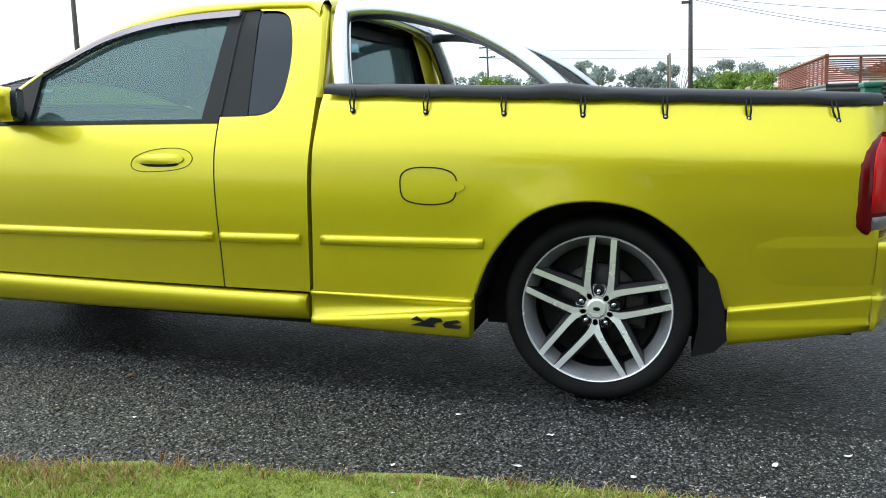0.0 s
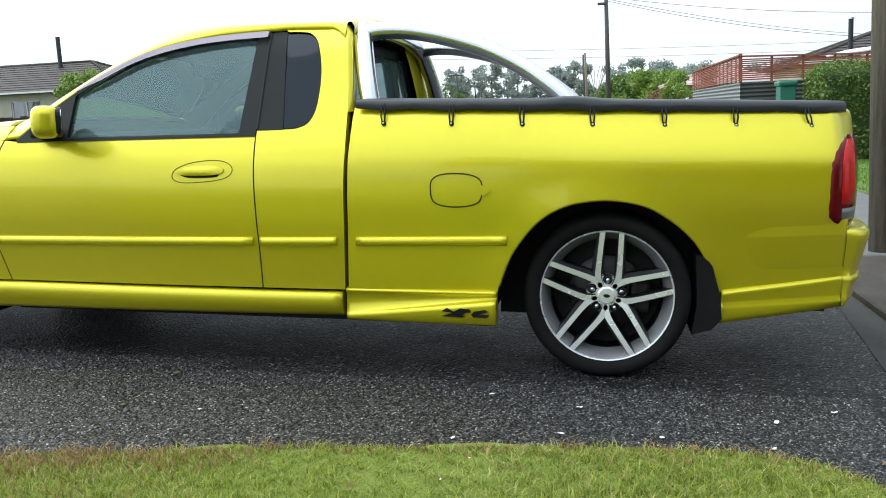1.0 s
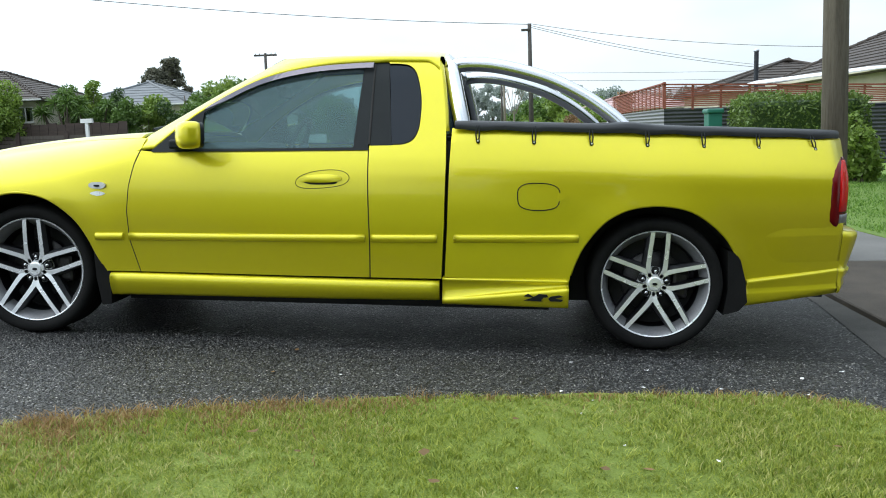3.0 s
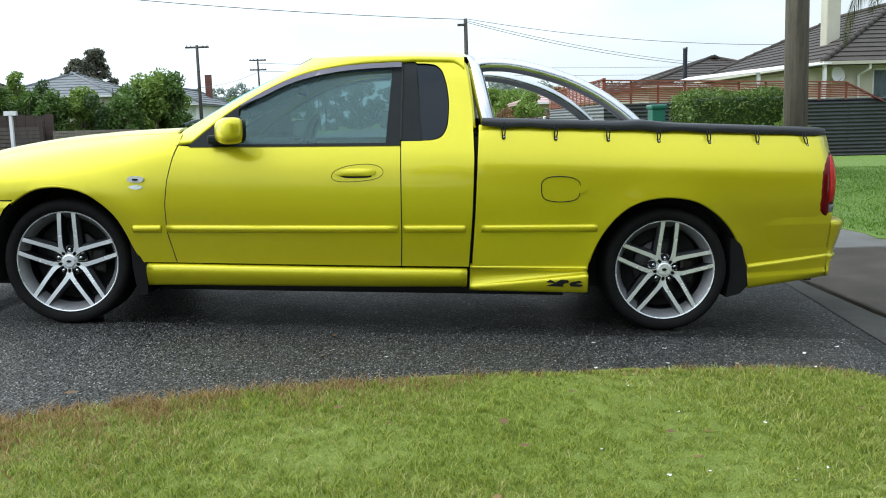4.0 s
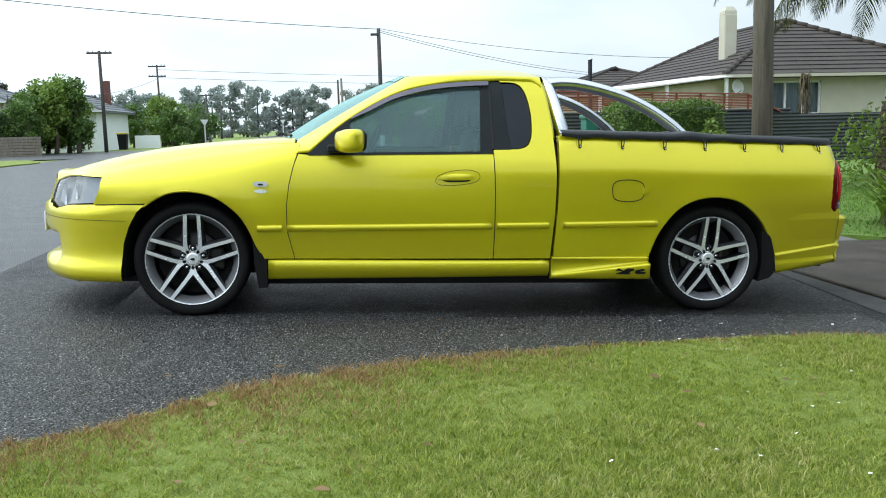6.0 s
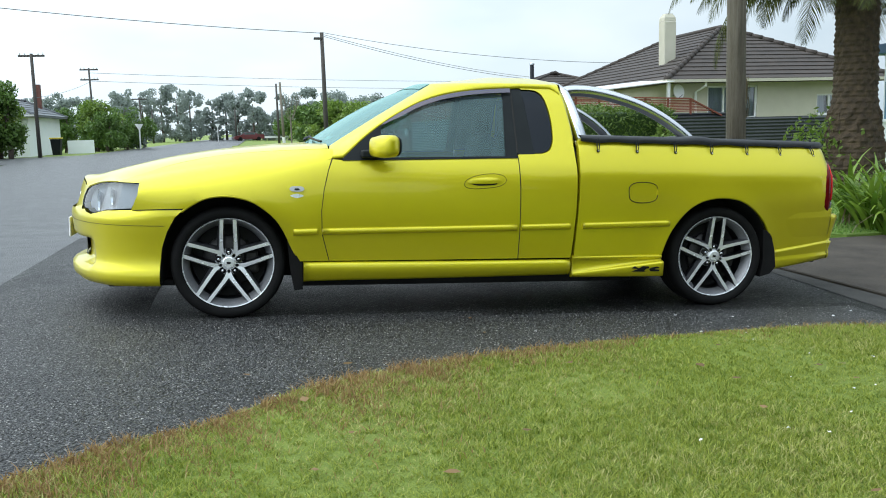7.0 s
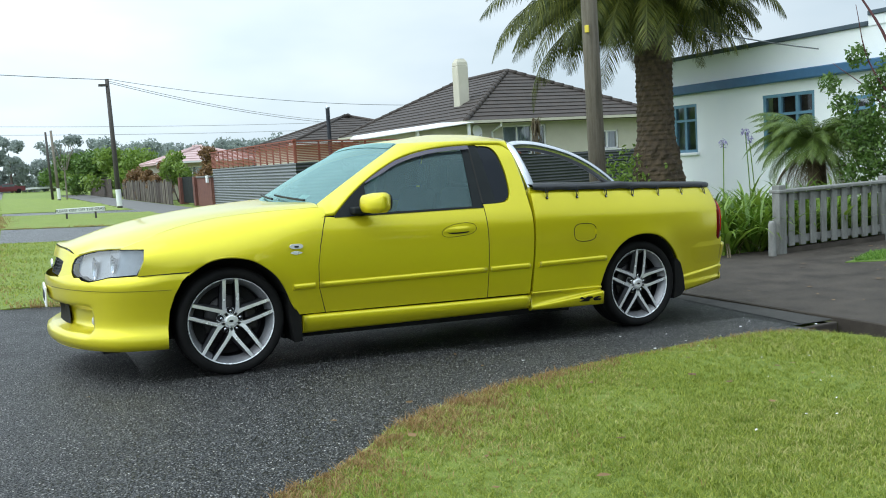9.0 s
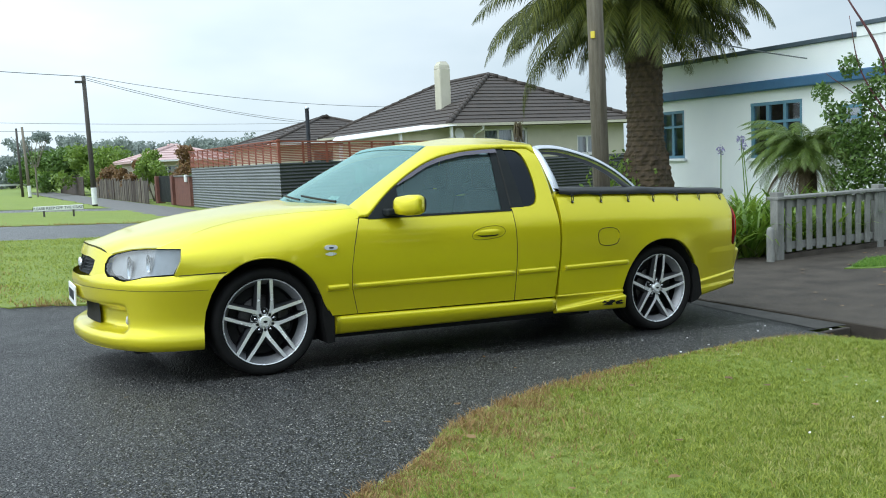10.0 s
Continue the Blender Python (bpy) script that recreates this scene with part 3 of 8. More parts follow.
ground_sheet("side_road", -60, -12.55, 33.5, 49, -0.01, ROAD, 10, 8, "grey side street across the way")

# the concrete apron, its joint and the open gutter
bm = box(1.41, -9.0, -0.40, 9.6, 2.95, -0.035, 0.008)
tagged(part("driveway", bm, APRON), "dark damp concrete driveway apron behind the car", "driveway", kind="structure")
bm = box(1.50, 2.955, -0.30, 2.9, 18.9, -0.028, 0.008)
tagged(part("footpath", bm, CONCRETE), "grey concrete footpath beside the lawn", "footpath", kind="structure")
bm = box(0.6, 18.95, -0.30, 2.6, 90, -0.02, 0.01)
tagged(part("footpath_far", bm, CONCRETE), "grey concrete footpath along the fences", "footpath", kind="structure")
bm = box(1.362, -0.62, -0.30, 1.408, 3.06, -0.075)
tagged(part("gutter_joint", bm, MOSS), "dark open joint between asphalt and concrete", "gutter", kind="structure")
bm = box(0.925, -9.0, -0.42, 1.405, -0.67, -0.27)
box(0.90, -9.0, -0.42, 0.923, -0.63, -0.065, 0.005, 1, bm)
box(0.925, -0.665, -0.42, 1.355, -0.625, -0.058, 0.01, 2, bm)
tagged(part("gutter_channel", bm, APRON), "dark open concrete gutter channel", "gutter", kind="structure")
bm = box(1.12, 3.1, -0.3, 1.49, 18.9, -0.055, 0.02, 2)
tagged(part("kerb", bm, CONCRETE), "grey concrete kerb and channel", "kerb", kind="structure")

# ---- buildings, fences, poles ----
def wall_with_holes(name, a, b, z0, z1, thick, holes, material, parent):
    """An upright wall from a to b (plan points) with openings (s0, z0, s1, z1); thickness goes to the left of a to b."""
    d = Vector((b[0] - a[0], b[1] - a[1], 0))
    ln = d.length
    d.normalize()
    n = Vector((-d.y, d.x, 0)) * thick
    cuts_s = sorted({0.0, ln, *[h[0] for h in holes], *[h[2] for h in holes]})
    cuts_z = sorted({z0, z1, *[h[1] for h in holes], *[h[3] for h in holes]})
    bm = bmesh.new()
    for s0, s1 in zip(cuts_s, cuts_s[1:]):
        for q0, q1 in zip(cuts_z, cuts_z[1:]):
            cs, cz = (s0 + s1) / 2, (q0 + q1) / 2
            if any(h[0] < cs < h[2] and h[1] < cz < h[3] for h in holes):
                continue
            base = Vector((a[0], a[1], 0))
            p = [base + d * s + Vector((0, 0, z)) for s, z in ((s0, q0), (s1, q0), (s1, q1), (s0, q1))]
            f = [bm.verts.new(v) for v in p]
            k = [bm.verts.new(v + n) for v in p]
            bm.faces.new(f)
            bm.faces.new(k[::-1])
            for i in range(4):
                j = (i + 1) % 4
                bm.faces.new((f[i], k[i], k[j], f[j]))
    bmesh.ops.remove_doubles(bm, verts=bm.verts[:], dist=1e-4)
    seen = {}
    for fc in bm.faces[:]:
        key = tuple(round(c, 3) for c in fc.calc_center_median())
        seen.setdefault(key, []).append(fc)
    bmesh.ops.delete(bm, geom=[f for g in seen.values() if len(g) > 1 for f in g], context="FACES")
    bmesh.ops.recalc_face_normals(bm, faces=bm.faces[:])
    return part(name, bm, material, parent)


def bar3(p, q, w, h):
    """A squared bar from p to q, w wide and h deep."""
    p, q = Vector(p), Vector(q)
    d = (q - p).normalized()
    side = d.cross(Vector((0, 0, 1)))
    side = Vector((1, 0, 0)) if side.length < 0.01 else side.normalized()
    up = side.cross(d)
    bm = bmesh.new()
    a = [bm.verts.new(p + side * (sx * w / 2) + up * (sy * h / 2)) for sx, sy in ((-1, -1), (1, -1), (1, 1), (-1, 1))]
    b = [bm.verts.new(q + side * (sx * w / 2) + up * (sy * h / 2)) for sx, sy in ((-1, -1), (1, -1), (1, 1), (-1, 1))]
    bm.faces.new(a[::-1])
    bm.faces.new(b)
    for k in range(4):
        bm.faces.new((a[k], a[(k + 1) % 4], b[(k + 1) % 4], b[k]))
    return bm


def window_in(parent, a, d, s0, z0, s1, z1, cols, frame_mat, transom=0.0, sill=True, curtains=True, deep=0.08, bar=0.06, pane=None, drawn=0.32):
    """A glazed window in a wall that starts at a and runs along d; the outside is to the right of d."""
    d = Vector((d[0], d[1], 0)).normalized()
    n = Vector((d.y, -d.x, 0))
    base = Vector((a[0], a[1], 0))

    def at(s, z, out):
        return base + d * s + n * out + Vector((0, 0, z))
    w = part("window", bar3(at(s0, z0 + 0.03, -deep), at(s1, z0 + 0.03, -deep), 0.07, 0.06), frame_mat, parent)
    part("head", bar3(at(s0, z1 - 0.03, -deep), at(s1, z1 - 0.03, -deep), 0.07, 0.06), frame_mat, w)
    step = (s1 - s0) / cols
    for k in range(cols + 1):
        s = s0 + step * k
        s = min(max(s, s0 + 0.03), s1 - 0.03)
        part("mullion", bar3(at(s, z0, -deep), at(s, z1, -deep), bar, 0.07), frame_mat, w)
    if transom:
        part("transom", bar3(at(s0, transom, -deep), at(s1, transom, -deep), 0.07, 0.05), frame_mat, w)
    for k in range(cols):
        q = [at(s0 + step * k, z0, -deep - 0.02), at(s0 + step * (k + 1), z0, -deep - 0.02), at(s0 + step * (k + 1), z1, -deep - 0.02), at(s0 + step * k, z1, -deep - 0.02)]
        part_me = raw(q, [(0, 1, 2, 3)])
        obj("pane", part_me, pane or PANE, w)
    if curtains:
        for lo, hi in ((s0, s0 + drawn * (s1 - s0)), (s1 - drawn * (s1 - s0), s1)):
            vs, fs = [], []
            for k in range(25):
                s = lo + (hi - lo) * k / 24
                o = -deep - 0.16 + 0.03 * math.sin(k * 1.7)
                vs += [at(s, z0, o), at(s, z1, o)]
            fs = [(2 * k, 2 * k + 2, 2 * k + 3, 2 * k + 1) for k in range(24)]
            obj("curtain", raw(vs, fs), CURTAIN, w, "pale hanging curtain", smooth=True)
    # Dark sheet close behind the panes puts the room's shade in colour.
    q = [at(s0 - 0.3, z0 - 0.3, -deep - 0.55), at(s1 + 0.3, z0 - 0.3, -deep - 0.55), at(s1 + 0.3, z1 + 0.3, -deep - 0.55), at(s0 - 0.3, z1 + 0.3, -deep - 0.55)]
    obj("room_dark", raw(q, [(0, 1, 2, 3)]), TRIM, w, "dark sheet standing in for the dim room")
    if sill:
        part("sill", bar3(at(s0 - 0.06, z0 - 0.03, 0.02), at(s1 + 0.06, z0 - 0.03, 0.02), 0.16, 0.05), frame_mat if frame_mat is not WINDOW_BLUE else WHITE_WALL, w)
    return w


PANE = pane_mat("house_pane", (0.75, 0.80, 0.82), 0.12)
SKY_PANE = pane_mat("sky_mirroring_pane", (0.62, 0.68, 0.70), 0.22, (0.85, 0.92, 0.96))


def roof_face(parent, pts, courses, material, thick=0.035):
    """A roof plane (eave left, eave right, top right, top left) as overlapping tile courses."""
    el, er, tr, tl = (Vector(p) for p in pts)
    nrm = (er - el).cross(tl - el).normalized()
    if nrm.z < 0:
        nrm = -nrm
    for k in range(courses):
        t0, t1 = k / courses, (k + 1) / courses
        a, b = el.lerp(tl, t0), er.lerp(tr, t0)
        c, d = er.lerp(tr, t1), el.lerp(tl, t1)
        vs = [a + nrm * thick, b + nrm * thick, c + nrm * 0.004, d + nrm * 0.004, a - nrm * 0.02, b - nrm * 0.02]
        obj("tile_course", raw(vs, [(0, 1, 2, 3), (4, 5, 1, 0)]), material, parent)


def hip_roof(parent, x0, y0, x1, y1, eave, ridge, courses, material, name="roof", over=0.0):
    """A hip roof over a rectangle; the ridge runs along the longer side."""
    x0, y0, x1, y1 = x0 - over, y0 - over, x1 + over, y1 + over
    h = min(x1 - x0, y1 - y0) / 2
    if x1 - x0 >= y1 - y0:
        r0, r1 = Vector((x0 + h, (y0 + y1) / 2, ridge)), Vector((x1 - h, (y0 + y1) / 2, ridge))
        quads = [((x0, y0, eave), (x1, y0, eave), r1, r0), ((x1, y1, eave), (x0, y1, eave), r0, r1), ((x0, y1, eave), (x0, y0, eave), r0, r0), ((x1, y0, eave), (x1, y1, eave), r1, r1)]
    else:
        r0, r1 = Vector(((x0 + x1) / 2, y0 + h, ridge)), Vector(((x0 + x1) / 2, y1 - h, ridge))
        quads = [((x0, y1, eave), (x0, y0, eave), r0, r1), ((x1, y0, eave), (x1, y1, eave), r1, r0), ((x0, y0, eave), (x1, y0, eave), r0, r0), ((x1, y1, eave), (x0, y1, eave), r1, r1)]
    bm = box(x0, y0, eave - 0.10, x1, y1, eave - 0.02)
    roof_ob = part(name, bm, material, parent)
    for q in quads:
        roof_face(roof_ob, q, courses, material)
    for c in ((x0, y0), (x1, y0), (x0, y1), (x1, y1)):
        r = min((r0, r1), key=lambda p: (p.x - c[0]) ** 2 + (p.y - c[1]) ** 2)
        a, b = Vector((c[0], c[1], eave + 0.02)), r + Vector((0, 0, 0.03))
        pieces = int((b - a).length / 0.4) if courses >= 12 else 1
        for k in range(pieces):
            part("hip_tile", tube([tuple(a.lerp(b, k / pieces)), tuple(a.lerp(b, (k + 1.06) / pieces))], [0.115, 0.085] if pieces > 1 else [0.09, 0.09], 8), material, roof_ob, smooth=True)
    part("ridge_capping", tube([tuple(r0 + Vector((0, 0, 0.03))), tuple(r1 + Vector((0, 0, 0.031)))], 0.09, 8), material, roof_ob, smooth=True)
    return roof_ob


def simple_house(name, label, x0, y0, x1, y1, eave, ridge, wall_mat, roof_mat, wins=(), trim=WHITE_PAINT, courses=10):
    """A far house: walls with windows on its near side, hip roof, gutter."""
    h = empty(name, pose(0, 0, 0), label, "house")
    z0 = lift(x0) - 0.1
    holes = [(a, b, c, d) for a, b, c, d in wins]
    wall_with_holes("wall", (x0, y0), (x1, y0), z0, eave, 0.15, holes, wall_mat, h)
    for a, b, c, d in wins:
        window_in(h, (x0, y0), (1, 0), a, b, c, d, 2, trim)
    part("wall", box(x0, y0 + 0.16, z0, x0 + 0.15, y1, eave), wall_mat, h)
    part("wall", box(x1 - 0.15, y0 + 0.16, z0, x1, y1, eave), wall_mat, h)
    part("wall", box(x0 + 0.16, y1 - 0.15, z0, x1 - 0.16, y1, eave), wall_mat, h)
    hip_roof(h, x0, y0, x1, y1, eave, ridge, courses, roof_mat, over=0.45)
    part("gutter", bar3((x0 - 0.5, y0 - 0.5, eave - 0.03), (x1 + 0.5, y0 - 0.5, eave - 0.03), 0.1, 0.1), trim, h)
    return h


# brown-tiled stucco house
house = empty("stucco_house", pose(0, 0, 0), "cream stucco bungalow with brown tiled hip roof", "house")
HX0, HX1, HY0, HY1 = 11.3, 19.2, 23.6, 36.0
wall_with_holes("wall", (HX0, HY0), (HX1, HY0), -0.1, 2.6, 0.18, [(1.28, 1.32, 3.20, 2.46), (5.55, 1.38, 6.6, 2.12)], CREAM, house)
window_in(house, (HX0, HY0), (1, 0), 1.28, 1.32, 3.20, 2.46, 3, WHITE_PAINT, drawn=0.5)
window_in(house, (HX0, HY0), (1, 0), 5.55, 1.38, 6.6, 2.12, 2, WHITE_PAINT, drawn=0.45)
part("wall", box(HX0, HY0 + 0.19, -0.1, HX0 + 0.18, HY1, 2.6), CREAM, house)
part("wall", box(HX1 - 0.18, HY0 + 0.19, -0.1, HX1, HY1, 2.6), CREAM, house)
part("wall", box(HX0 + 0.19, HY1 - 0.18, -0.1, HX1 - 0.19, HY1, 2.6), CREAM, house)
hip_roof(house, HX0, HY0, HX1, HY1, 2.66, 4.88, 14, ROOF_TILE, over=0.5)
part("gutter", bar3((HX0 - 0.55, HY0 - 0.55, 2.62), (HX1 + 0.55, HY0 - 0.55, 2.62), 0.12, 0.10), CREAM, house)
part("gutter", bar3((HX0 - 0.56, HY0 - 0.5, 2.62), (HX0 - 0.56, HY1 + 0.5, 2.62), 0.12, 0.10), CREAM, house)
part("downpipe", tube([(12.25, HY0 - 0.5, 2.58), (12.25, HY0 - 0.5, 2.45), (12.1, HY0 - 0.06, 2.25), (12.1, HY0 - 0.06, -0.05)], 0.045, 10), WHITE_PAINT, house)
bm = box(12.24, 26.3, 2.9, 12.72, 26.8, 5.0, 0.03)
chimney = part("chimney", bm, CREAM, house, "plastered cream chimney with a chamfered top")
part("chimney_cap", lathe([(0.33, 5.0), (0.31, 5.13), (0.21, 5.26), (0.20, 5.28)], 4), CREAM, chimney)
chimney.children[0].matrix_local = Matrix.Translation((12.48, 26.55, 0)) @ pose(0, 0, 0, 0, 0, 45)
dish = empty("satellite_dish", pose(11.34, 23.38, 2.26, 0, 0, 18), "white satellite dish on the bungalow's wall", "dish")
part("bowl", turned(lathe([(0.0, 0.0), (0.10, 0.012), (0.20, 0.045), (0.245, 0.075), (0.255, 0.070), (0.20, 0.030), (0.0, -0.012)], 28), pose(0, 0, 0, 80, 0, 0)), WHITE_PAINT, dish, smooth=True)
part("bracket", tube([(0, 0.02, 0), (0, 0.22, -0.12)], 0.02, 8), ALLOY_GREY, dish, "grey steel bracket")
part("feed_arm", tube([(0, -0.01, -0.22), (0, -0.26, -0.10)], 0.012, 8), ALLOY_GREY, dish, "thin feed arm")
dry = empty("dried_plant", pose(12.72, 21.5, -0.05), "tall thin plant with dried hanging leaves before the window", "plant")
part("stem", tube([(0, 0, 0), (0.03, 0, 1.4), (-0.02, 0, 2.45)], [0.045, 0.04, 0.03], 8), BARK_TREE, dry, smooth=True)
rr = random.Random(404)
bm = bmesh.new()
for _ in range(150):
    z = rr.uniform(1.25, 2.6)
    az = rr.uniform(0, 6.283)
    d, sd = Vector((math.cos(az), math.sin(az), 0)), Vector((-math.sin(az), math.cos(az), 0)) * rr.uniform(0.012, 0.022)
    ln = rr.uniform(0.3, 0.55)
    up = Vector((0, 0, 1))
    base = up * z
    mid = base + d * rr.uniform(0.08, 0.20) + up * (0.10 if z > 2.2 else 0.02)
    tip = mid + d * rr.uniform(0.0, 0.10) - up * ln
    bm.faces.new([bm.verts.new(c) for c in (base - sd * 0.5, mid - sd, tip, mid + sd, base + sd * 0.5)])
part("leaves", bm, PALM_DRY, dry, "dry brown hanging leaves")
# clear awning on posts at the house's end
awning = empty("veranda_awning", pose(0, 0, 0), "white sloping veranda awning beside the bungalow", "awning")
part("sheet", skin([(6.0, 22.4), (10.75, 22.4), (10.75, 25.0), (7.2, 25.0)], lambda a, b: (a, b, 2.13 + 0.098 * (a - 6.0) + 0.05 * (b - 22.4)), 0.6, (0, 0, -0.03)), WHITE_PAINT, awning)
for x in (6.4, 8.6, 10.6):
    part("post", box(x - 0.05, 22.5, -0.05, x + 0.05, 22.6, 2.10 + 0.095 * (x - 6)), WHITE_PAINT, awning)

# second tiled house behind with its flue
simple_house("tiled_house", "low house with dark brown tiled roof behind the fence", 9.0, 38, 17.5, 46, 2.55, 4.0, CREAM, ROOF_TILE, [(2, 1.2, 3.5, 2.2)], courses=10)
flue = tagged(part("flue", tube([(10.3, 36.6, -0.08), (10.3, 36.6, 4.15)], 0.10, 12), FLUE), "tall black steel chimney flue", "flue")
part("cowl_cap", turned(lathe([(0.13, 0.0), (0.13, 0.06), (0.05, 0.13)], 12), Matrix.Translation((10.3, 36.6, 4.16))), CHROME, flue)

# white flat-roofed house with blue trim; the front wall faces the street
white = empty("white_house", pose(0, 0, 0), "white plastered house with blue fascia and parapet", "house")
WX, WY0, WY1 = 9.0, -4.0, 10.0
wins = [(0.03, 1.18, 0.75, 2.20), (10.0 - 7.42, 1.14, 10.0 - 6.20, 2.20), (10.0 - 5.44, 1.3, 10.0 - 4.95, 2.02)]
wall_with_holes("wall", (WX, WY1), (WX, WY0), -0.1, 3.15, 0.2, wins, WHITE_WALL, white)
window_in(white, (WX, WY1), (0, -1), *wins[0], 2, WINDOW_BLUE, 1.86, curtains=True, deep=0.035, pane=SKY_PANE, bar=0.05)
window_in(white, (WX, WY1), (0, -1), *wins[1], 3, WINDOW_BLUE, 1.82, curtains=False, deep=0.035, pane=SKY_PANE, bar=0.045)
window_in(white, (WX, WY1), (0, -1), *wins[2], 1, WINDOW_BLUE, 1.8, curtains=False, deep=0.035, pane=SKY_PANE, bar=0.045)
part("wall", box(WX + 0.21, WY1 - 0.2, -0.1, WX + 9, WY1, 3.15), WHITE_WALL, white)
part("wall", box(WX + 0.21, WY0, -0.1, WX + 9, WY0 + 0.2, 3.15), WHITE_WALL, white)
part("flat_roof", box(WX + 0.21, WY0 + 0.21, 2.9, WX + 9, WY1 - 0.21, 3.0), SLATE_PAINT, white)
part("fascia", box(WX - 0.18, WY0 - 0.2, 2.41, WX - 0.003, WY1 + 0.35, 2.60, 0.02), BLUE_PAINT, white, "projecting blue fascia hood")
part("fascia", box(WX, WY1 + 0.003, 2.41, WX + 8, WY1 + 0.35, 2.60, 0.02), BLUE_PAINT, white, "projecting blue fascia hood")
part("parapet_capping", box(WX - 0.05, 5.06, 3.152, WX + 0.25, WY1 + 0.05, 3.235, 0.01), SLATE_PAINT, white)
part("parapet_step", box(WX - 0.02, WY0, 3.152, WX + 0.2, 5.05, 3.32), WHITE_WALL, white)
part("parapet_capping", box(WX - 0.05, WY0, 3.322, WX + 0.25, 5.05, 3.40, 0.01), SLATE_PAINT, white)

# corrugated fence with a stained lattice above
fence = empty("corrugated_fence", pose(0, 0, 0), "corrugated steel fence topped with red-stained slat panels", "fence")


def corrugated(a, b, z0, z1, material, period=0.1, deep=0.018):
    a, b = Vector((*a, 0)), Vector((*b, 0))
    d = (b - a).normalized()
    n = Vector((d.y, -d.x, 0))
    steps = int((z1 - z0) / period * 8)
    vs, fs = [], []
    for k in range(steps + 1):
        z = z0 + (z1 - z0) * k / steps
        o = n * (deep * math.sin(2 * math.pi * (z - z0) / period))
        vs += [a + o + Vector((0, 0, z)), b + o + Vector((0, 0, z))]
    for k in range(steps):
        fs.append((2 * k, 2 * k + 1, 2 * k + 3, 2 * k + 2))
    return obj("steel_sheet", raw(vs, fs), material, fence, smooth=True)


for k in range(6):
    corrugated((3.49, 31.8 - 1.95 * k), (3.49, 31.8 - 1.95 * (k + 1)), -0.06, 1.50, IRON)
for k in range(5):
    corrugated((3.48 + 1.6 * k, 20.1), (3.48 + 1.6 * (k + 1) + 0.02, 20.1), -0.06, 1.50, IRON_DARK)
for k in range(8):
    corrugated((11.5 + 1.6 * k, 19.6), (11.5 + 1.6 * (k + 1) + 0.02, 19.4), -0.06, 1.33, IRON_DARK)
for k in range(3):
    corrugated((7.0 + 1.5 * k, 19.6), (7.0 + 1.5 * (k + 1) + 0.02, 19.6), -0.06, 1.36, IRON_DARK)
part("corner_post", box(3.44, 20.04, 1.5, 3.52, 20.12, 2.2), RED_LATTICE, fence)
def lattice_top(x):
    """The lattice sinks slowly along the fence and ends in a slope."""
    return min(2.13 - 0.030 * (x - 3.5), 1.93 - 0.49 * (x - 10.09))


for k in range(12):
    z = 1.54 + 0.05 * k
    part("slat", bar3((3.47, 20.1, z + 0.02), (3.47, 31.8, z + 0.02), 0.02, 0.032), RED_LATTICE, fence)
    end = min(10.09 + (1.93 - z) / 0.49, 3.5 + (2.10 - z) / 0.030)
    if end > 4.5:
        part("slat", bar3((3.47, 20.08, z + 0.02), (end, 20.08, z + 0.02 - 0.004 * k), 0.02, 0.032), RED_LATTICE, fence)
for k in range(14):
    part("batten", box(3.475, 20.9 + 0.8 * k, 1.5, 3.515, 20.94 + 0.8 * k, 2.15), RED_LATTICE, fence)
for k in range(10):
    x = 4.2 + 0.74 * k
    part("batten", box(x, 20.085, 1.45, x + 0.06, 20.12, lattice_top(x)), RED_LATTICE, fence)
part("capping", bar3((3.47, 20.0, 2.16), (3.47, 31.9, 2.17), 0.09, 0.04), RED_LATTICE, fence)
part("capping", bar3((3.4, 20.08, 2.14), (10.09, 20.08, 1.94), 0.09, 0.04), RED_LATTICE, fence)
part("capping", bar3((10.10, 20.08, 1.94), (11.18, 20.08, 1.40), 0.09, 0.04), RED_LATTICE, fence)

# street poles
def street_pole(x, y, h, r, material, label, arms=0, band=False, lean=0.0):
    z = lift(x) - 0.05
    p = tagged(part("power_pole", tube([(x, y, z), (x - lean * 0.5, y, z + h * 0.5), (x - lean, y, z + h)], [r, r * 0.86, r * 0.72], 16), material, smooth=True), label, "pole", "street poles")
    for k in range(arms):
        zz = z + h - 0.12 - 0.75 * k
        arm = part("crossarm", box(x - lean - 0.66, y - 0.06, zz - 0.05, x - lean + 0.66, y + 0.06, zz + 0.05), WOOD_DARK, p)
        for q in (-0.58, -0.34, 0.34, 0.58):
            part("insulator", turned(lathe([(0.02, 0.0), (0.045, 0.03), (0.03, 0.10), (0.01, 0.14)], 8), Matrix.Translation((x - lean + q, y, zz + 0.05))), PLATE, arm)
    if band:
        part("white_band", tube([(x, y, z + 0.15), (x - lean * 0.15, y, z + 0.92)], r * 1.03, 16), WHITE_PAINT, p, "white painted base band")
    return p


big = street_pole(1.95, 3.12, 7.6, 0.104, WOOD_GREY, "thick weathered timber power pole beside the footpath", lean=0.1)
part("pole_tag", turned(box(-0.012, -0.025, -0.04, 0.012, 0.025, 0.04, 0.004), Matrix.Translation((1.826, 3.062, 2.72)) @ Matrix.Rotation(0.58, 4, "Z")), YELLOW_TAG, big, "small yellow tag")
p1 = street_pole(0.42, 38.1, 5.95, 0.12, WOOD_DARK, "dark timber power pole with a white band at its foot", band=True, lean=0.04)
part("bracket", box(0.0, 38.0, 5.55, 0.4, 38.2, 5.65), WOOD_DARK, p1)
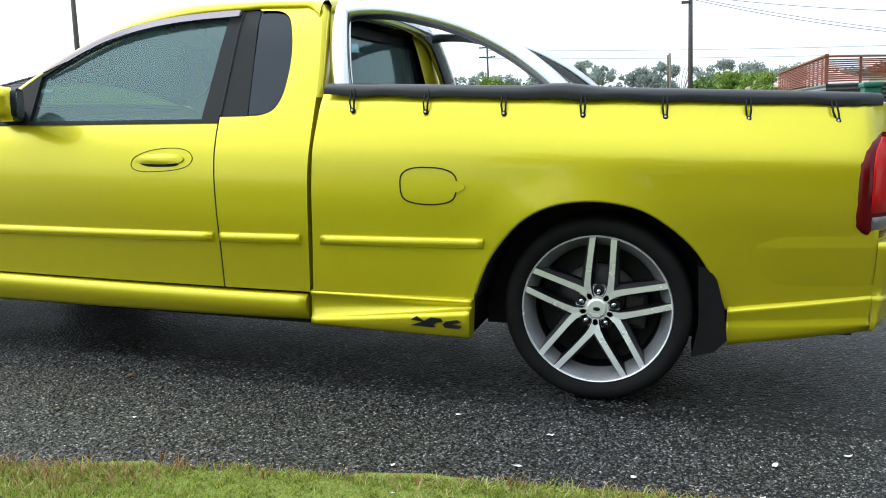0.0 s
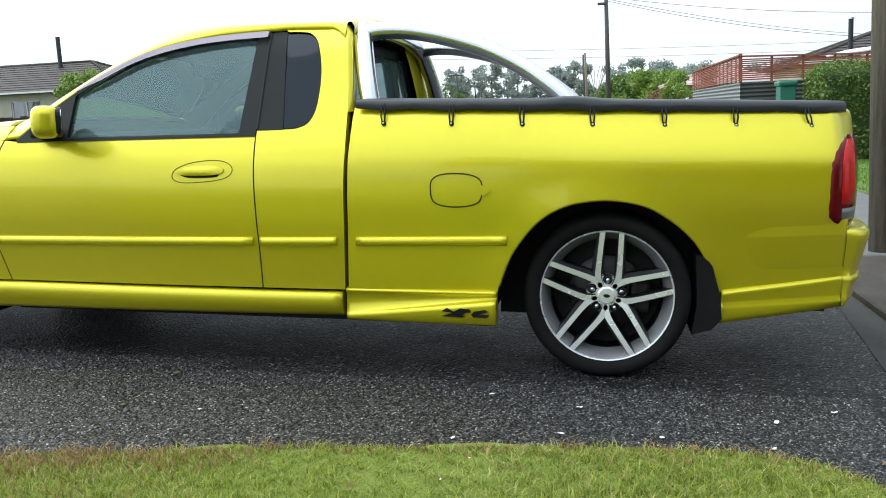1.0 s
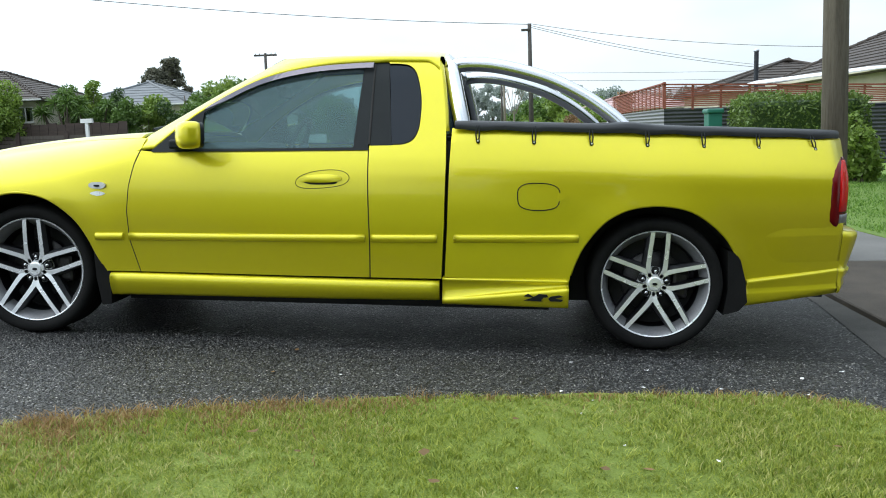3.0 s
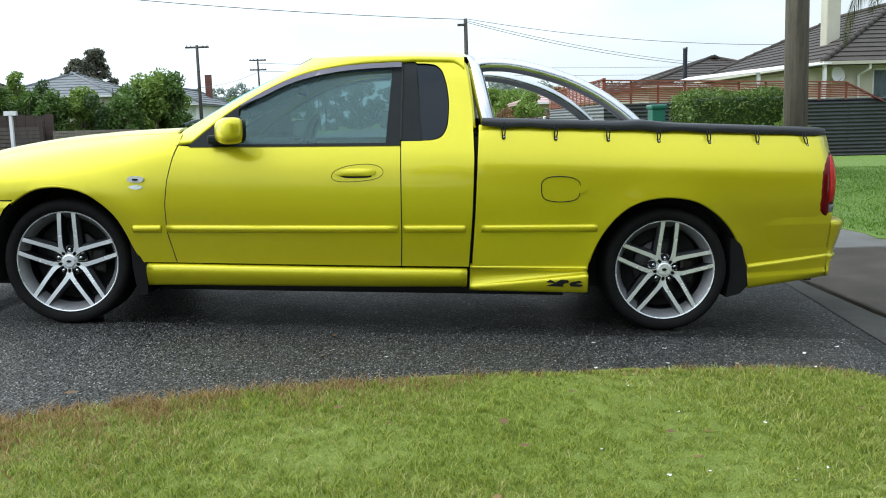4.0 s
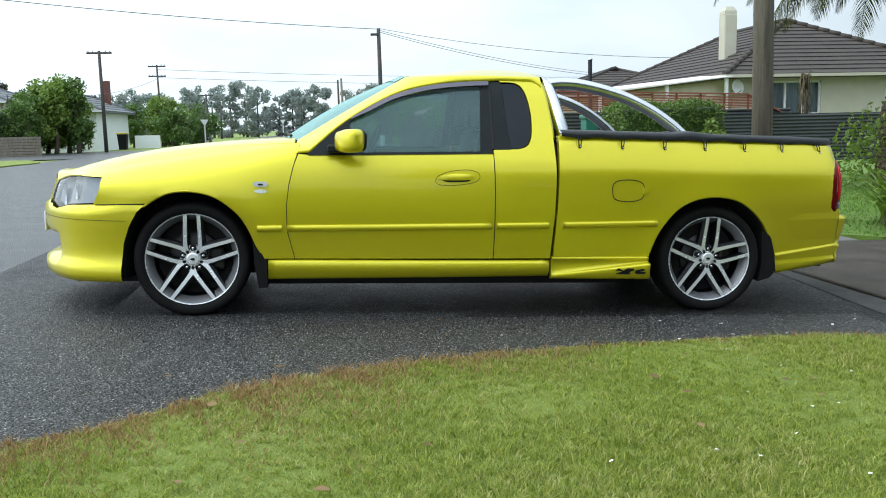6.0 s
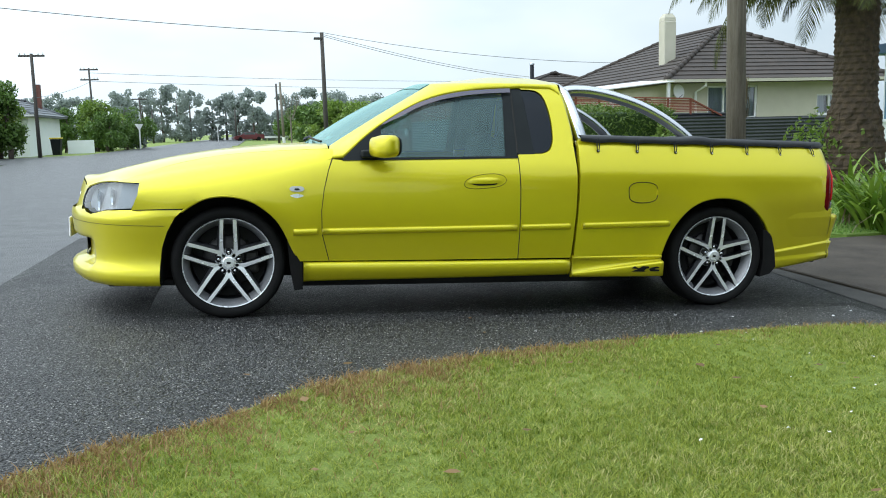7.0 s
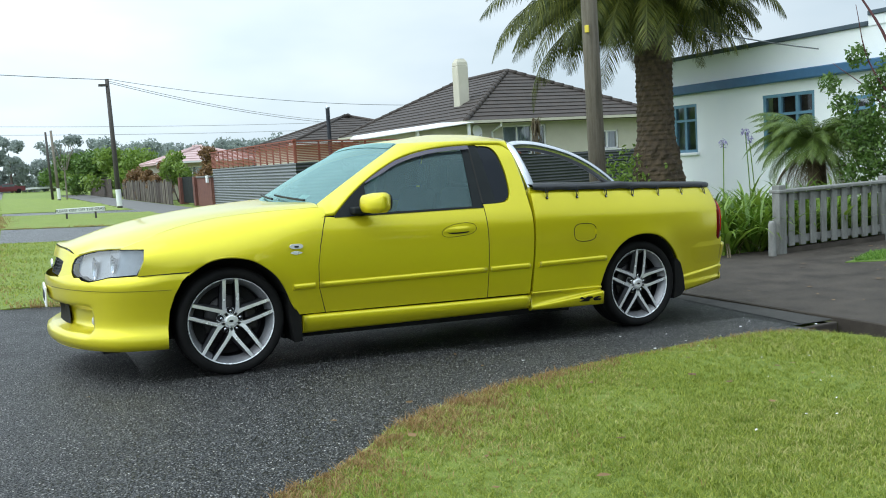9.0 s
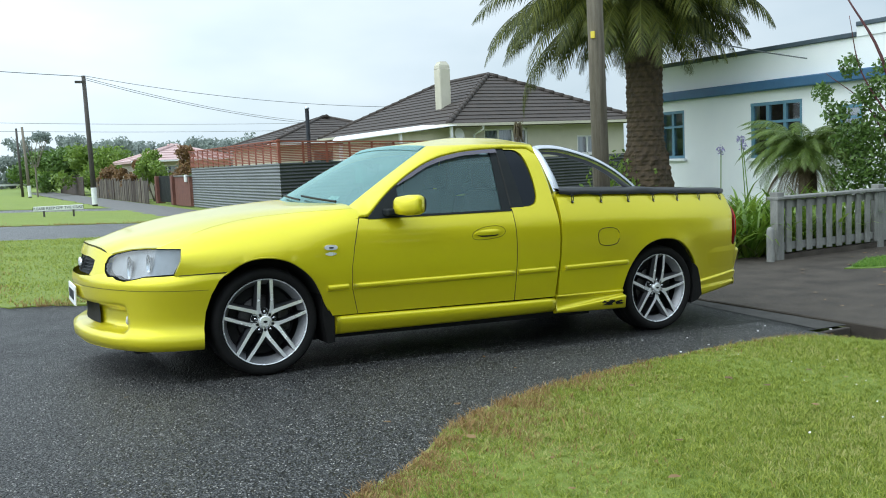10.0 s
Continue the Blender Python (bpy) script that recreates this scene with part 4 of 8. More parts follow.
street_pole(-0.86, 63.5, 5.0, 0.11, WOOD_GREY, "grey timber pole with a white band at its foot", band=True, lean=0.12)
street_pole(-1.12, 67.5, 5.1, 0.10, WOOD_DARK, "plain dark timber pole", lean=0.05)
street_pole(-14.48, 46.8, 5.6, 0.11, WOOD_DARK, "dark power pole with a crossarm and insulators", 1, lean=0.02)
street_pole(-15.0, 67.4, 6.3, 0.09, WOOD_DARK, "slim power pole with two crossarms", 2, lean=0.1)
street_pole(-12.9, 80.0, 4.5, 0.10, WOOD_DARK, "slim pole with a short crossarm", 1, lean=0.2)
street_pole(-18.0, 135.0, 5.0, 0.14, WOOD_DARK, "far slim pole before the gum trees")
street_pole(-6.0, 140.0, 5.0, 0.14, WOOD_DARK, "far slim pole before the gum trees")


def cable(points, sag, r=0.012):
    (x0, y0, z0), (x1, y1, z1) = points
    pts = []
    for k in range(25):
        t = k / 24
        pts.append((x0 + (x1 - x0) * t, y0 + (y1 - y0) * t, z0 + (z1 - z0) * t - sag * 4 * t * (1 - t)))
    return tagged(part("overhead_cable", tube(pts, r, 5), WIRE), "thin dark overhead cable", "cable", "overhead cables")


cable([(0.38, 38.1, 5.85), (-40, 20, 9.5)], 0.9, 0.016)
cable([(0.4, 38.1, 5.88), (15, 34, 4.0)], 0.35)
cable([(0.4, 38.1, 5.80), (22, 60, 4.6)], 0.5)
cable([(0.4, 38.1, 5.72), (13.5, 42, 3.6)], 0.3)
cable([(-14.9, 66, 6.0), (60, 95, 7.0)], 0.8, 0.016)
cable([(-14.9, 66, 5.4), (60, 95, 6.2)], 0.8, 0.016)
cable([(-14.9, 66, 5.3), (-16, 52, 3.6)], 0.2)
cable([(8.9, 6.0, 2.9), (5.0, 10.5, 5.2)], 0.25)

# picket fence with its end post and a bollard
picket = empty("picket_fence", pose(0, 0, 0), "grey painted timber picket fence along the driveway", "fence")
part("post", box(4.08, 2.44, -0.08, 4.20, 2.56, 0.80, 0.008), FENCE_GREY, picket)
part("post", box(5.98, 2.45, -0.08, 6.10, 2.57, 0.80, 0.008), FENCE_GREY, picket)
part("post", box(7.9, 2.45, -0.08, 8.02, 2.57, 0.80, 0.008), FENCE_GREY, picket)
part("top_rail", box(4.07, 2.42, 0.705, 8.9, 2.60, 0.745, 0.008), FENCE_GREY, picket)
part("rail", box(4.2, 2.49, 0.60, 8.9, 2.53, 0.69), FENCE_GREY, picket)
part("rail", box(4.2, 2.49, 0.08, 8.9, 2.53, 0.17), FENCE_GREY, picket)
part("plinth", box(4.15, 2.47, -0.06, 8.9, 2.55, 0.03), APRON, picket)
for k in range(25):
    x = 4.26 + 0.185 * k
    part("picket", box(x, 2.458, 0.05, x + 0.092, 2.486, 0.70, 0.004), FENCE_GREY, picket)
tagged(part("bollard", turned(lathe([(0.0, 0.44), (0.03, 0.435), (0.045, 0.40), (0.047, 0.0)], 16), Matrix.Translation((3.93, 2.42, -0.05))), FENCE_GREY, smooth=True), "short pale grey post beside the fence", "bollard")

# letterbox, sign, bin
lb = empty("letterbox", pose(3.25, 13.3, lift(3.25)), "green letterbox with a pitched lid on a post", "letterbox")
part("post", box(-0.04, -0.04, 0, 0.04, 0.04, 1.0), WOOD_GREY, lb)
part("body", box(-0.13, -0.2, 1.0, 0.13, 0.2, 1.32, 0.01), BIN_GREEN, lb)
part("lid", box(-0.16, -0.24, 1.32, 0.16, 0.24, 1.41, 0.03, 2), BIN_GREEN, lb)
sign = empty("lawn_sign", pose(-2.05, 26.6, lift(-2.05) + 0.03, 0, 0, -8), "low white wooden sign with black letters on the verge", "sign")
for x in (-0.45, 0.45):
    part("stake", box(x - 0.03, -0.02, -0.05, x + 0.03, 0.02, 0.22), WOOD_DARK, sign)
part("board", box(-0.76, -0.035, 0.19, 0.76, -0.005, 0.345, 0.008), WHITE_PAINT, sign, "white board with a pointed end")
font_curve = bpy.data.curves.new("sign_text", "FONT")
font_curve.body, font_curve.size, font_curve.align_x, font_curve.align_y = "PLEASE KEEP OFF THE GRASS", 0.122, "CENTER", "CENTER"
font_curve.materials.append(BLACK)
txt = new("lettering", font_curve)
txt.parent = sign
txt.matrix_basis = pose(0, -0.042, 0.27, 90, 0, 0)
copy_thing(sign, pose(-14.1, 24.6, lift(-13.3) + 0.04, 0, 0, 12))
bin_ob = empty("wheelie_bin", pose(-14.35, 50.5, lift(-14.35)), "black wheelie bin with a yellow lid", "bin")
part("body", turned(lathe([(0.30, 0.05), (0.40, 0.95), (0.41, 0.97)], 4), pose(0, 0, 0, 0, 0, 45)), BLACK, bin_ob)
part("lid", box(-0.33, -0.33, 0.975, 0.33, 0.33, 1.06, 0.03, 2), YELLOW_TAG, bin_ob)

# give-way signs, far red car, white rail
for x, y, h in ((-11.8, 68.0, 1.9), (-7.5, 108.0, 2.2)):
    g = empty("road_sign", pose(x, y, lift(x)), "white post with a triangular road sign", "sign", "road signs")
    part("post", box(-0.05, -0.05, -0.05, 0.05, 0.05, h), WHITE_PAINT, g)
    bm = bmesh.new()
    a = [bm.verts.new((0.32 * sx, -0.07, h + dz)) for sx, dz in ((-1, 0.05), (1, 0.05), (0, -0.5))]
    b = [bm.verts.new((0.32 * sx, -0.055, h + dz)) for sx, dz in ((-1, 0.05), (1, 0.05), (0, -0.5))]
    bm.faces.new(a)
    bm.faces.new(b[::-1])
    for k in range(3):
        bm.faces.new((a[k], b[k], b[(k + 1) % 3], a[(k + 1) % 3]))
    part("plate", bm, WHITE_PAINT, g)
rail = empty("white_rail", pose(0, 146, lift(0)), "low white barrier rail", "rail")
part("beam", box(-6.5, -0.05, 0.45, 4.0, 0.05, 0.75), WHITE_PAINT, rail)
for k in range(6):
    part("post", box(-6.3 + 2.0 * k, 0.06, 0, -6.15 + 2.0 * k, 0.16, 0.7), WOOD_GREY, rail)
far_car = empty("red_car", pose(-4.0, 132.0, lift(-4.0), 0, 0, 8), "small dark red saloon car far along the verge", "car")
bm = bmesh.new()
side_line = [(-2.2, 0.28), (-2.25, 0.55), (-2.1, 0.74), (-1.25, 0.86), (-0.55, 1.32), (0.55, 1.36), (1.25, 0.98), (2.15, 0.92), (2.2, 0.5), (2.15, 0.28)]
a = [bm.verts.new((x, -0.84 + 0.16 * max(0, z - 0.85) / 0.5, z)) for x, z in side_line]
b = [bm.verts.new((x, 0.84 - 0.16 * max(0, z - 0.85) / 0.5, z)) for x, z in side_line]
bm.faces.new(a)
bm.faces.new(b[::-1])
for k in range(len(a)):
    bm.faces.new((a[k], b[k], b[(k + 1) % len(a)], a[(k + 1) % len(a)]))
bmesh.ops.recalc_face_normals(bm, faces=bm.faces[:])
part("body", bm, MAROON, far_car)
for y in (-0.80, 0.80):
    part("side_window", turned(box(-0.75, -0.012, 0.0, 0.85, 0.012, 0.33, 0.01), Matrix.Translation((0, y, 0.93))), WIN_GLASS, far_car)
part("windscreen", bar3((-1.22, 0, 0.90), (-0.60, 0, 1.31), 1.30, 0.02), WIN_GLASS, far_car)
for x in (-1.35, 1.35):
    for y in (-0.8, 0.8):
        part("wheel", turned(lathe([(0.0, -0.1), (0.30, -0.1), (0.30, 0.1), (0.0, 0.1)], 16, "Y"), Matrix.Translation((x, y, 0.3))), RUBBER, far_car)

# gateway, palings and houses along the far footpath
gate = empty("garden_gate", pose(0, 0, 0), "black slatted gate between red brick pillars", "gate")
for y in (35.15, 38.85):
    part("pillar", box(3.28, y - 0.2, -0.06, 3.66, y + 0.2, 1.22, 0.01), BRICK_RED, gate, "red brick pillar")
for k in range(17):
    part("slat", box(3.42, 35.42 + 0.19 * k, 0.02, 3.46, 35.58 + 0.19 * k, 1.24), BLACK, gate)
part("rail", box(3.47, 35.38, 0.95, 3.51, 38.62, 1.05), BLACK, gate)
brick_wall = empty("brick_wall", pose(0, 0, 0), "low red brick garden wall beside the steel fence", "wall")
part("body", box(3.40, 31.95, -0.06, 3.62, 34.9, 1.16), BRICK_RED, brick_wall)
part("coping", box(3.36, 31.92, 1.163, 3.66, 34.93, 1.23, 0.015), CONCRETE, brick_wall)
tagged(part("meter_box", box(3.30, 32.25, 0.95, 3.395, 32.5, 1.25, 0.015), WHITE_PAINT), "small white box fixed to the brick wall", "box")
paling = empty("paling_fence", pose(0, 0, 0), "weathered vertical paling fence", "fence")
prng = random.Random(77)
for k in range(102):
    y = 39.15 + 0.2 * k
    part("paling", box(2.98 + prng.uniform(-0.02, 0.02), y, -0.08, 3.01 + prng.uniform(-0.02, 0.02), y + prng.uniform(0.13, 0.18), 1.08 + prng.uniform(-0.10, 0.12)), (TIMBER_FENCE, TIMBER_FENCE, WOOD_GREY, FENCE_BROWN)[prng.randrange(4)], paling)
part("rail", box(3.04, 39.15, 0.6, 3.09, 59.5, 0.7), TIMBER_FENCE, paling)
dark_fence = empty("board_fence", pose(0, 0, 0), "dark brown board fence", "fence")
for k in range(38):
    part("board", box(2.9, 65.5 + 0.5 * k, -0.08, 2.94, 65.97 + 0.5 * k, 1.36), FENCE_BROWN, dark_fence)
simple_house("pink_roof_house", "pale house with faded red steel roof behind shrubs", 4.2, 48.6, 9.4, 55, 2.1, 3.0, CREAM, PINK_ROOF, [(1.0, 1.0, 2.2, 1.8)], courses=6)
# across the street
w2 = simple_house("weatherboard_house", "white weatherboard house with grey roof and red chimney", -20.0, 53.0, -16.4, 62, 2.65, 3.75, WHITE_WALL, GREY_ROOF, [(1.3, 1.0, 2.0, 1.95), (2.5, 1.0, 3.2, 1.95)], courses=6)
part("chimney", box(-17.45, 59.8, 2.6, -17.05, 60.2, 4.85), BRICK_RED, w2, "red brick chimney")
simple_house("grey_roof_house", "house with pale grey steel hip roof among trees", -30.6, 55.5, -22.6, 64, 3.4, 5.1, CREAM, GREY_ROOF, [(5.5, 1.2, 7.0, 2.3)], courses=8)
dh = simple_house("dark_roof_house", "cream house with dark tiled roof across the street", -42.9, 45.5, -27.6, 54, 3.5, 5.4, CREAM, ROOF_TILE, [(14.0, 2.2, 15.0, 3.1), (8.0, 1.8, 10.0, 3.0)], courses=12)
part("flue", tube([(-33.6, 49.0, 4.6), (-33.6, 49.0, 7.0)], 0.14, 10), FLUE, dh, "dark chimney flue")
low = empty("slatted_fence", pose(0, 0, 0), "low weathered grey slatted fence across the street", "fence")
for k in range(7):
    part("slat", box(-21.4, 43.0 + 0.004 * k, 0.12 + 0.15 * k, -16.8, 43.04 + 0.004 * k, 0.25 + 0.15 * k), WOOD_GREY, low)
for k in range(5):
    part("post", box(-21.4 + 1.1 * k, 43.08, 0.05, -21.3 + 1.1 * k, 43.18, 1.12), WOOD_GREY, low)
tee = empty("tee_post", pose(-23.3, 42.5, lift(-23.3)), "white post with a short white crossbar", "post")
part("post", box(-0.08, -0.08, -0.05, 0.08, 0.08, 1.85), WHITE_PAINT, tee)
part("crossbar", box(-0.32, -0.1, 1.851, 0.32, 0.1, 2.08), WHITE_PAINT, tee)
street_pole(-32.2, 40.0, 9.2, 0.17, WOOD_DARK, "tall dark power pole before the tiled house")
df = empty("garden_fence", pose(0, 0, 0), "dark brown timber fence across the street", "fence")
for k in range(29):
    part("board", box(-36 + 0.5 * k, 43.5, 0.1, -35.52 + 0.5 * k, 43.55, 2.02 + 0.05 * math.sin(k * 2.3)), FENCE_BROWN, df)
rails = empty("rail_fence", pose(0, 0, 0), "grey-brown horizontal rail fence before the boards", "fence")
for k in range(6):
    part("slat", box(-36.0, 43.10 + 0.004 * k, 0.16 + 0.21 * k, -22.0, 43.14 + 0.004 * k, 0.34 + 0.21 * k), TIMBER_FENCE, rails)
for k in range(6):
    part("post", box(-36.0 + 2.78 * k, 43.0, 0.05, -35.8 + 2.78 * k, 43.095, 1.62), FENCE_BROWN, rails)
part("white_wall", box(-15.6, 60.0, 0.15, -13.9, 60.2, 1.05), WHITE_WALL)
tagged(bpy.data.objects["white_wall"], "low white garden wall across the street", "wall")

# ---- trees and plants ----
def crown_clumps(rng, cx, cy, z0, z1, rx, ry, n, r):
    out, rad = [], []
    for _ in range(n):
        a, q = rng.uniform(0, 2 * math.pi), math.sqrt(rng.random())
        h = rng.random()
        w = math.sin(math.pi * min(0.95, 0.18 + 0.75 * h)) ** 0.7
        out.append((cx + rx * q * w * math.cos(a), cy + ry * q * w * math.sin(a), z0 + (z1 - z0) * h))
        rad.append(r * rng.uniform(0.6, 1.25))
    return out, rad


def tree(name, label, x, y, height, rx, ry, material, seed, leaf=0.09, count=2600, crown_from=0.25, clump=0.5, bark=None, group=""):
    rng = random.Random(seed)
    base = lift(x) - 0.05
    t = empty(name, pose(x, y, base), label, "tree", group)
    cs, rs = crown_clumps(rng, 0, 0, height * crown_from + clump * 0.5, height - clump * 0.7, max(0.1, rx - clump * 0.6), max(0.1, ry - clump * 0.6), max(8, int(26 * rx / max(clump, 0.1) / 4)), clump)
    bm = tube(smooth_line([(0, 0, 0), (rng.uniform(-0.1, 0.1) * rx, 0, height * 0.3), (rng.uniform(-0.15, 0.15) * rx, 0, height * 0.6), (0, 0, height * 0.9)], 4), [height * 0.035 * (1 - 0.8 * k / 12) for k in range(13)], 8)
    part("trunk", bm, bark or BARK_TREE, t, smooth=True)
    for c in cs[:9]:
        s = Vector((0, 0, height * rng.uniform(0.2, 0.5)))
        part("limb", tube(smooth_line([s, s.lerp(Vector(c), 0.5) + Vector((0, 0, 0.1 * height)), Vector(c)], 3), [height * 0.014, height * 0.013, height * 0.011, height * 0.009, height * 0.007, height * 0.006, height * 0.004], 6), bark or BARK_TREE, t)
    obj("crown", leaves(count, leaf, clumps(cs, rs, 0.85), seed), material, t, "uneven leafy crown")
    return t


def shrub(name, label, x, y, height, rx, ry, material, seed, leaf=0.06, count=1800, clump=0.3, category="shrub"):
    rng = random.Random(seed)
    t = empty(name, pose(x, y, lift(x) - 0.03), label, category)
    cs, rs = crown_clumps(rng, 0, 0, clump * 0.6, height - clump * 0.6, max(0.05, rx - clump * 0.5), max(0.05, ry - clump * 0.5), max(8, int(14 * rx / clump / 2)), clump)
    for k, c in enumerate(cs[:6]):
        part("stem", tube([(0.1 * math.cos(k), 0.1 * math.sin(k), 0), tuple(c)], [0.03, 0.012], 6), BARK_TREE, t)
    obj("foliage", leaves(count, leaf, clumps(cs, rs, 0.9), seed), material, t)
    return t


# near hedge: clipped block of small leaves
hedge = empty("hedge", pose(0, 0, 0), "clipped green hedge before the corrugated fence", "hedge")


def hedge_places(rng, n):
    p = rng.uniform(0, 1, (n, 3))
    f = rng.integers(0, 6, n)
    q = p.copy()
    for ax in range(3):
        q[f == 2 * ax, ax] = rng.normal(0.02, 0.025, np.sum(f == 2 * ax))
        q[f == 2 * ax + 1, ax] = rng.normal(0.98, 0.025, np.sum(f == 2 * ax + 1))
    q = np.array([3.65, 12.4, -0.05]) + q * np.array([2.2, 1.3, 1.60])
    q[:, 2] += 0.05 * np.sin(q[:, 0] * 5) + 0.04 * np.sin(q[:, 1] * 7 + q[:, 0] * 3)
    return q


obj("foliage", leaves(14000, 0.035, hedge_places, 5), LEAF_HEDGE, hedge)
part("core", box(3.75, 12.5, -0.05, 5.75, 13.6, 1.46, 0.1, 2), LEAF_DARK, hedge)
shrub("shrub", "pale green shrub at the hedge's end", 5.55, 12.1, 1.50, 0.36, 0.36, LEAF_LIGHT, 12, 0.055, 2600, 0.25)

# palm
palm = empty("palm_tree", pose(7.24, 8.46, -0.05), "tall stout palm with shaggy trunk and drooping fronds", "palm")
rng = random.Random(4)
NSEG, NR = 60, 40
vs, fs = [], []
for i in range(NR * 3 + 1):
    z = 4.4 * i / (NR * 3)
    r = 0.335 + 0.14 * math.exp(-(z / 1.25) ** 3) + 0.07 * math.exp(-((z - 4.2) / 0.35) ** 2)
    for k in range(NSEG):
        a = 2 * math.pi * k / NSEG
        row = z / 0.095
        cell = (a / (2 * math.pi) * 14 + 0.5 * (int(row) % 2)) % 1.0
        bulge = 0.035 * (1 - (row % 1.0)) * (1 - abs(2 * cell - 1) ** 2)
        rr = r + bulge + 0.02 * noise.noise((math.cos(a) * 3, math.sin(a) * 3, z * 4)) + (0.10 * max(0, noise.noise((math.cos(a) * 5, math.sin(a) * 5, z * 6))) if z < 1.4 else 0)
        vs.append((rr * math.cos(a), rr * math.sin(a), z))
for i in range(NR * 3):
    for k in range(NSEG):
        fs.append((i * NSEG + k, i * NSEG + (k + 1) % NSEG, (i + 1) * NSEG + (k + 1) % NSEG, (i + 1) * NSEG + k))
obj("trunk", raw(vs, fs), BARK, palm, "brown trunk with old frond scars")


def frond(length, up, droop, az, seed, width, pairs, material, parent, start, name="frond", hang=0.5, taper=0.35, rib=0.02, curl=1.25, blade=0.016):
    """A feather leaf: an arching rib with leaflets on both sides."""
    r = random.Random(seed)
    out = Vector((math.cos(az), math.sin(az), 0))
    side = Vector((-math.sin(az), math.cos(az), 0))
    n = 18
    pts = []
    for k in range(n + 1):
        t = k / n
        ang = up - droop * t ** curl
        step = length / n
        if not pts:
            pts.append(Vector(start))
        else:
            pts.append(pts[-1] + (out * math.cos(ang) + Vector((0, 0, math.sin(ang)))) * step)
    bm = tube(pts, [rib * (1 - 0.85 * k / n) for k in range(n + 1)], 5)
    for k in range(pairs):
        t = 0.10 + 0.89 * k / pairs
        i = min(n - 1, int(t * n))
        p = pts[i].lerp(pts[i + 1], t * n - i)
        d = (pts[i + 1] - pts[i]).normalized()
        ln = width * math.sin(math.pi * min(1, 0.12 + 0.88 * t)) ** taper * r.uniform(0.85, 1.1) * (1 if t < 0.85 else 1 - (t - 0.85) * 4)
        for s in (-1, 1):
            q = (side * s * 0.8 + d * 0.55 + Vector((0, 0, -hang * r.uniform(0.6, 1.2)))).normalized()
            tip = p + q * ln + Vector((0, 0, -0.22 * ln))
            m = p + q * ln * 0.55
            w = d * (blade + 0.010 * ln)
            v = [bm.verts.new(c) for c in (p - w * 0.6, m - w, tip, m + w, p + w * 0.6)]
            bm.faces.new(v)
    return part(name, bm, material, parent)


for k in range(132):
    az = 2.399963 * k
    tier = k / 131
    if math.cos(az + 0.75) > 0.5 and k % 3 == 1:
        continue
    up = math.radians(78 - 84 * tier + rng.uniform(-8, 8) + 14 * max(0.0, math.cos(az + 0.75)))
    frond(rng.uniform(2.9, 3.7) * (1 - 0.25 * max(0, tier - 0.7)) * (1 - 0.26 * max(0.0, math.cos(az + 0.8))), up, math.radians(92 - 18 * tier + rng.uniform(-12, 12)), az, k, 0.50, 76, PALM_LEAF, palm, (0.18 * math.cos(az), 0.18 * math.sin(az), 4.28 + 0.22 * (1 - tier)), hang=0.75, curl=1.7, blade=0.010)
for k in range(48):
    az = 2.399963 * k + 0.9
    frond(rng.uniform(1.0, 2.0), math.radians(-12 + rng.uniform(-14, 10)), math.radians(60), az, 700 + k, 0.36, 46, PALM_LEAF, palm, (0.28 * math.cos(az), 0.28 * math.sin(az), 4.22), hang=1.0, curl=1.6, blade=0.011)
for k in range(14):
    az = 2.399963 * k + 0.4
    frond(rng.uniform(0.7, 1.1), math.radians(-30), math.radians(55), az, 90 + k, 0.3, 26, PALM_DRY, palm, (0.32 * math.cos(az), 0.32 * math.sin(az), 4.30), "dead_frond")
shrub("climber", "leafy creeper at the palm's foot", 6.98, 8.85, 1.42, 0.27, 0.27, LEAF_LIGHT, 31, 0.05, 1300, 0.75)

# tree fern
fern = empty("tree_fern", pose(6.9, 4.35, -0.05), "tree fern with arching bright green fronds", "fern")
part("trunk", tube([(0, 0, 0), (0.02, 0, 0.6), (0, 0, 1.34)], [0.16, 0.14, 0.12], 12), BARK, fern, smooth=True)
for k in range(66):
    az = 2.399963 * k
    up = math.radians(62 - 58 * (k / 65) + rng.uniform(-8, 8))
    frond(rng.uniform(0.95, 1.3), up, math.radians(88 + rng.uniform(-10, 15)), az, 200 + k, 0.20, 58, FERN_LEAF, fern, (0.05 * math.cos(az), 0.05 * math.sin(az), 1.33), hang=0.35, taper=0.8, rib=0.008, blade=0.0055)
for k in range(14):
    az = 2.399963 * k + 1.0
    frond(rng.uniform(0.7, 1.0), math.radians(-25), math.radians(60), az, 260 + k, 0.16, 34, PALM_DRY, fern, (0.10 * math.cos(az), 0.10 * math.sin(az), 1.2), "dead_frond", hang=0.3, blade=0.006)


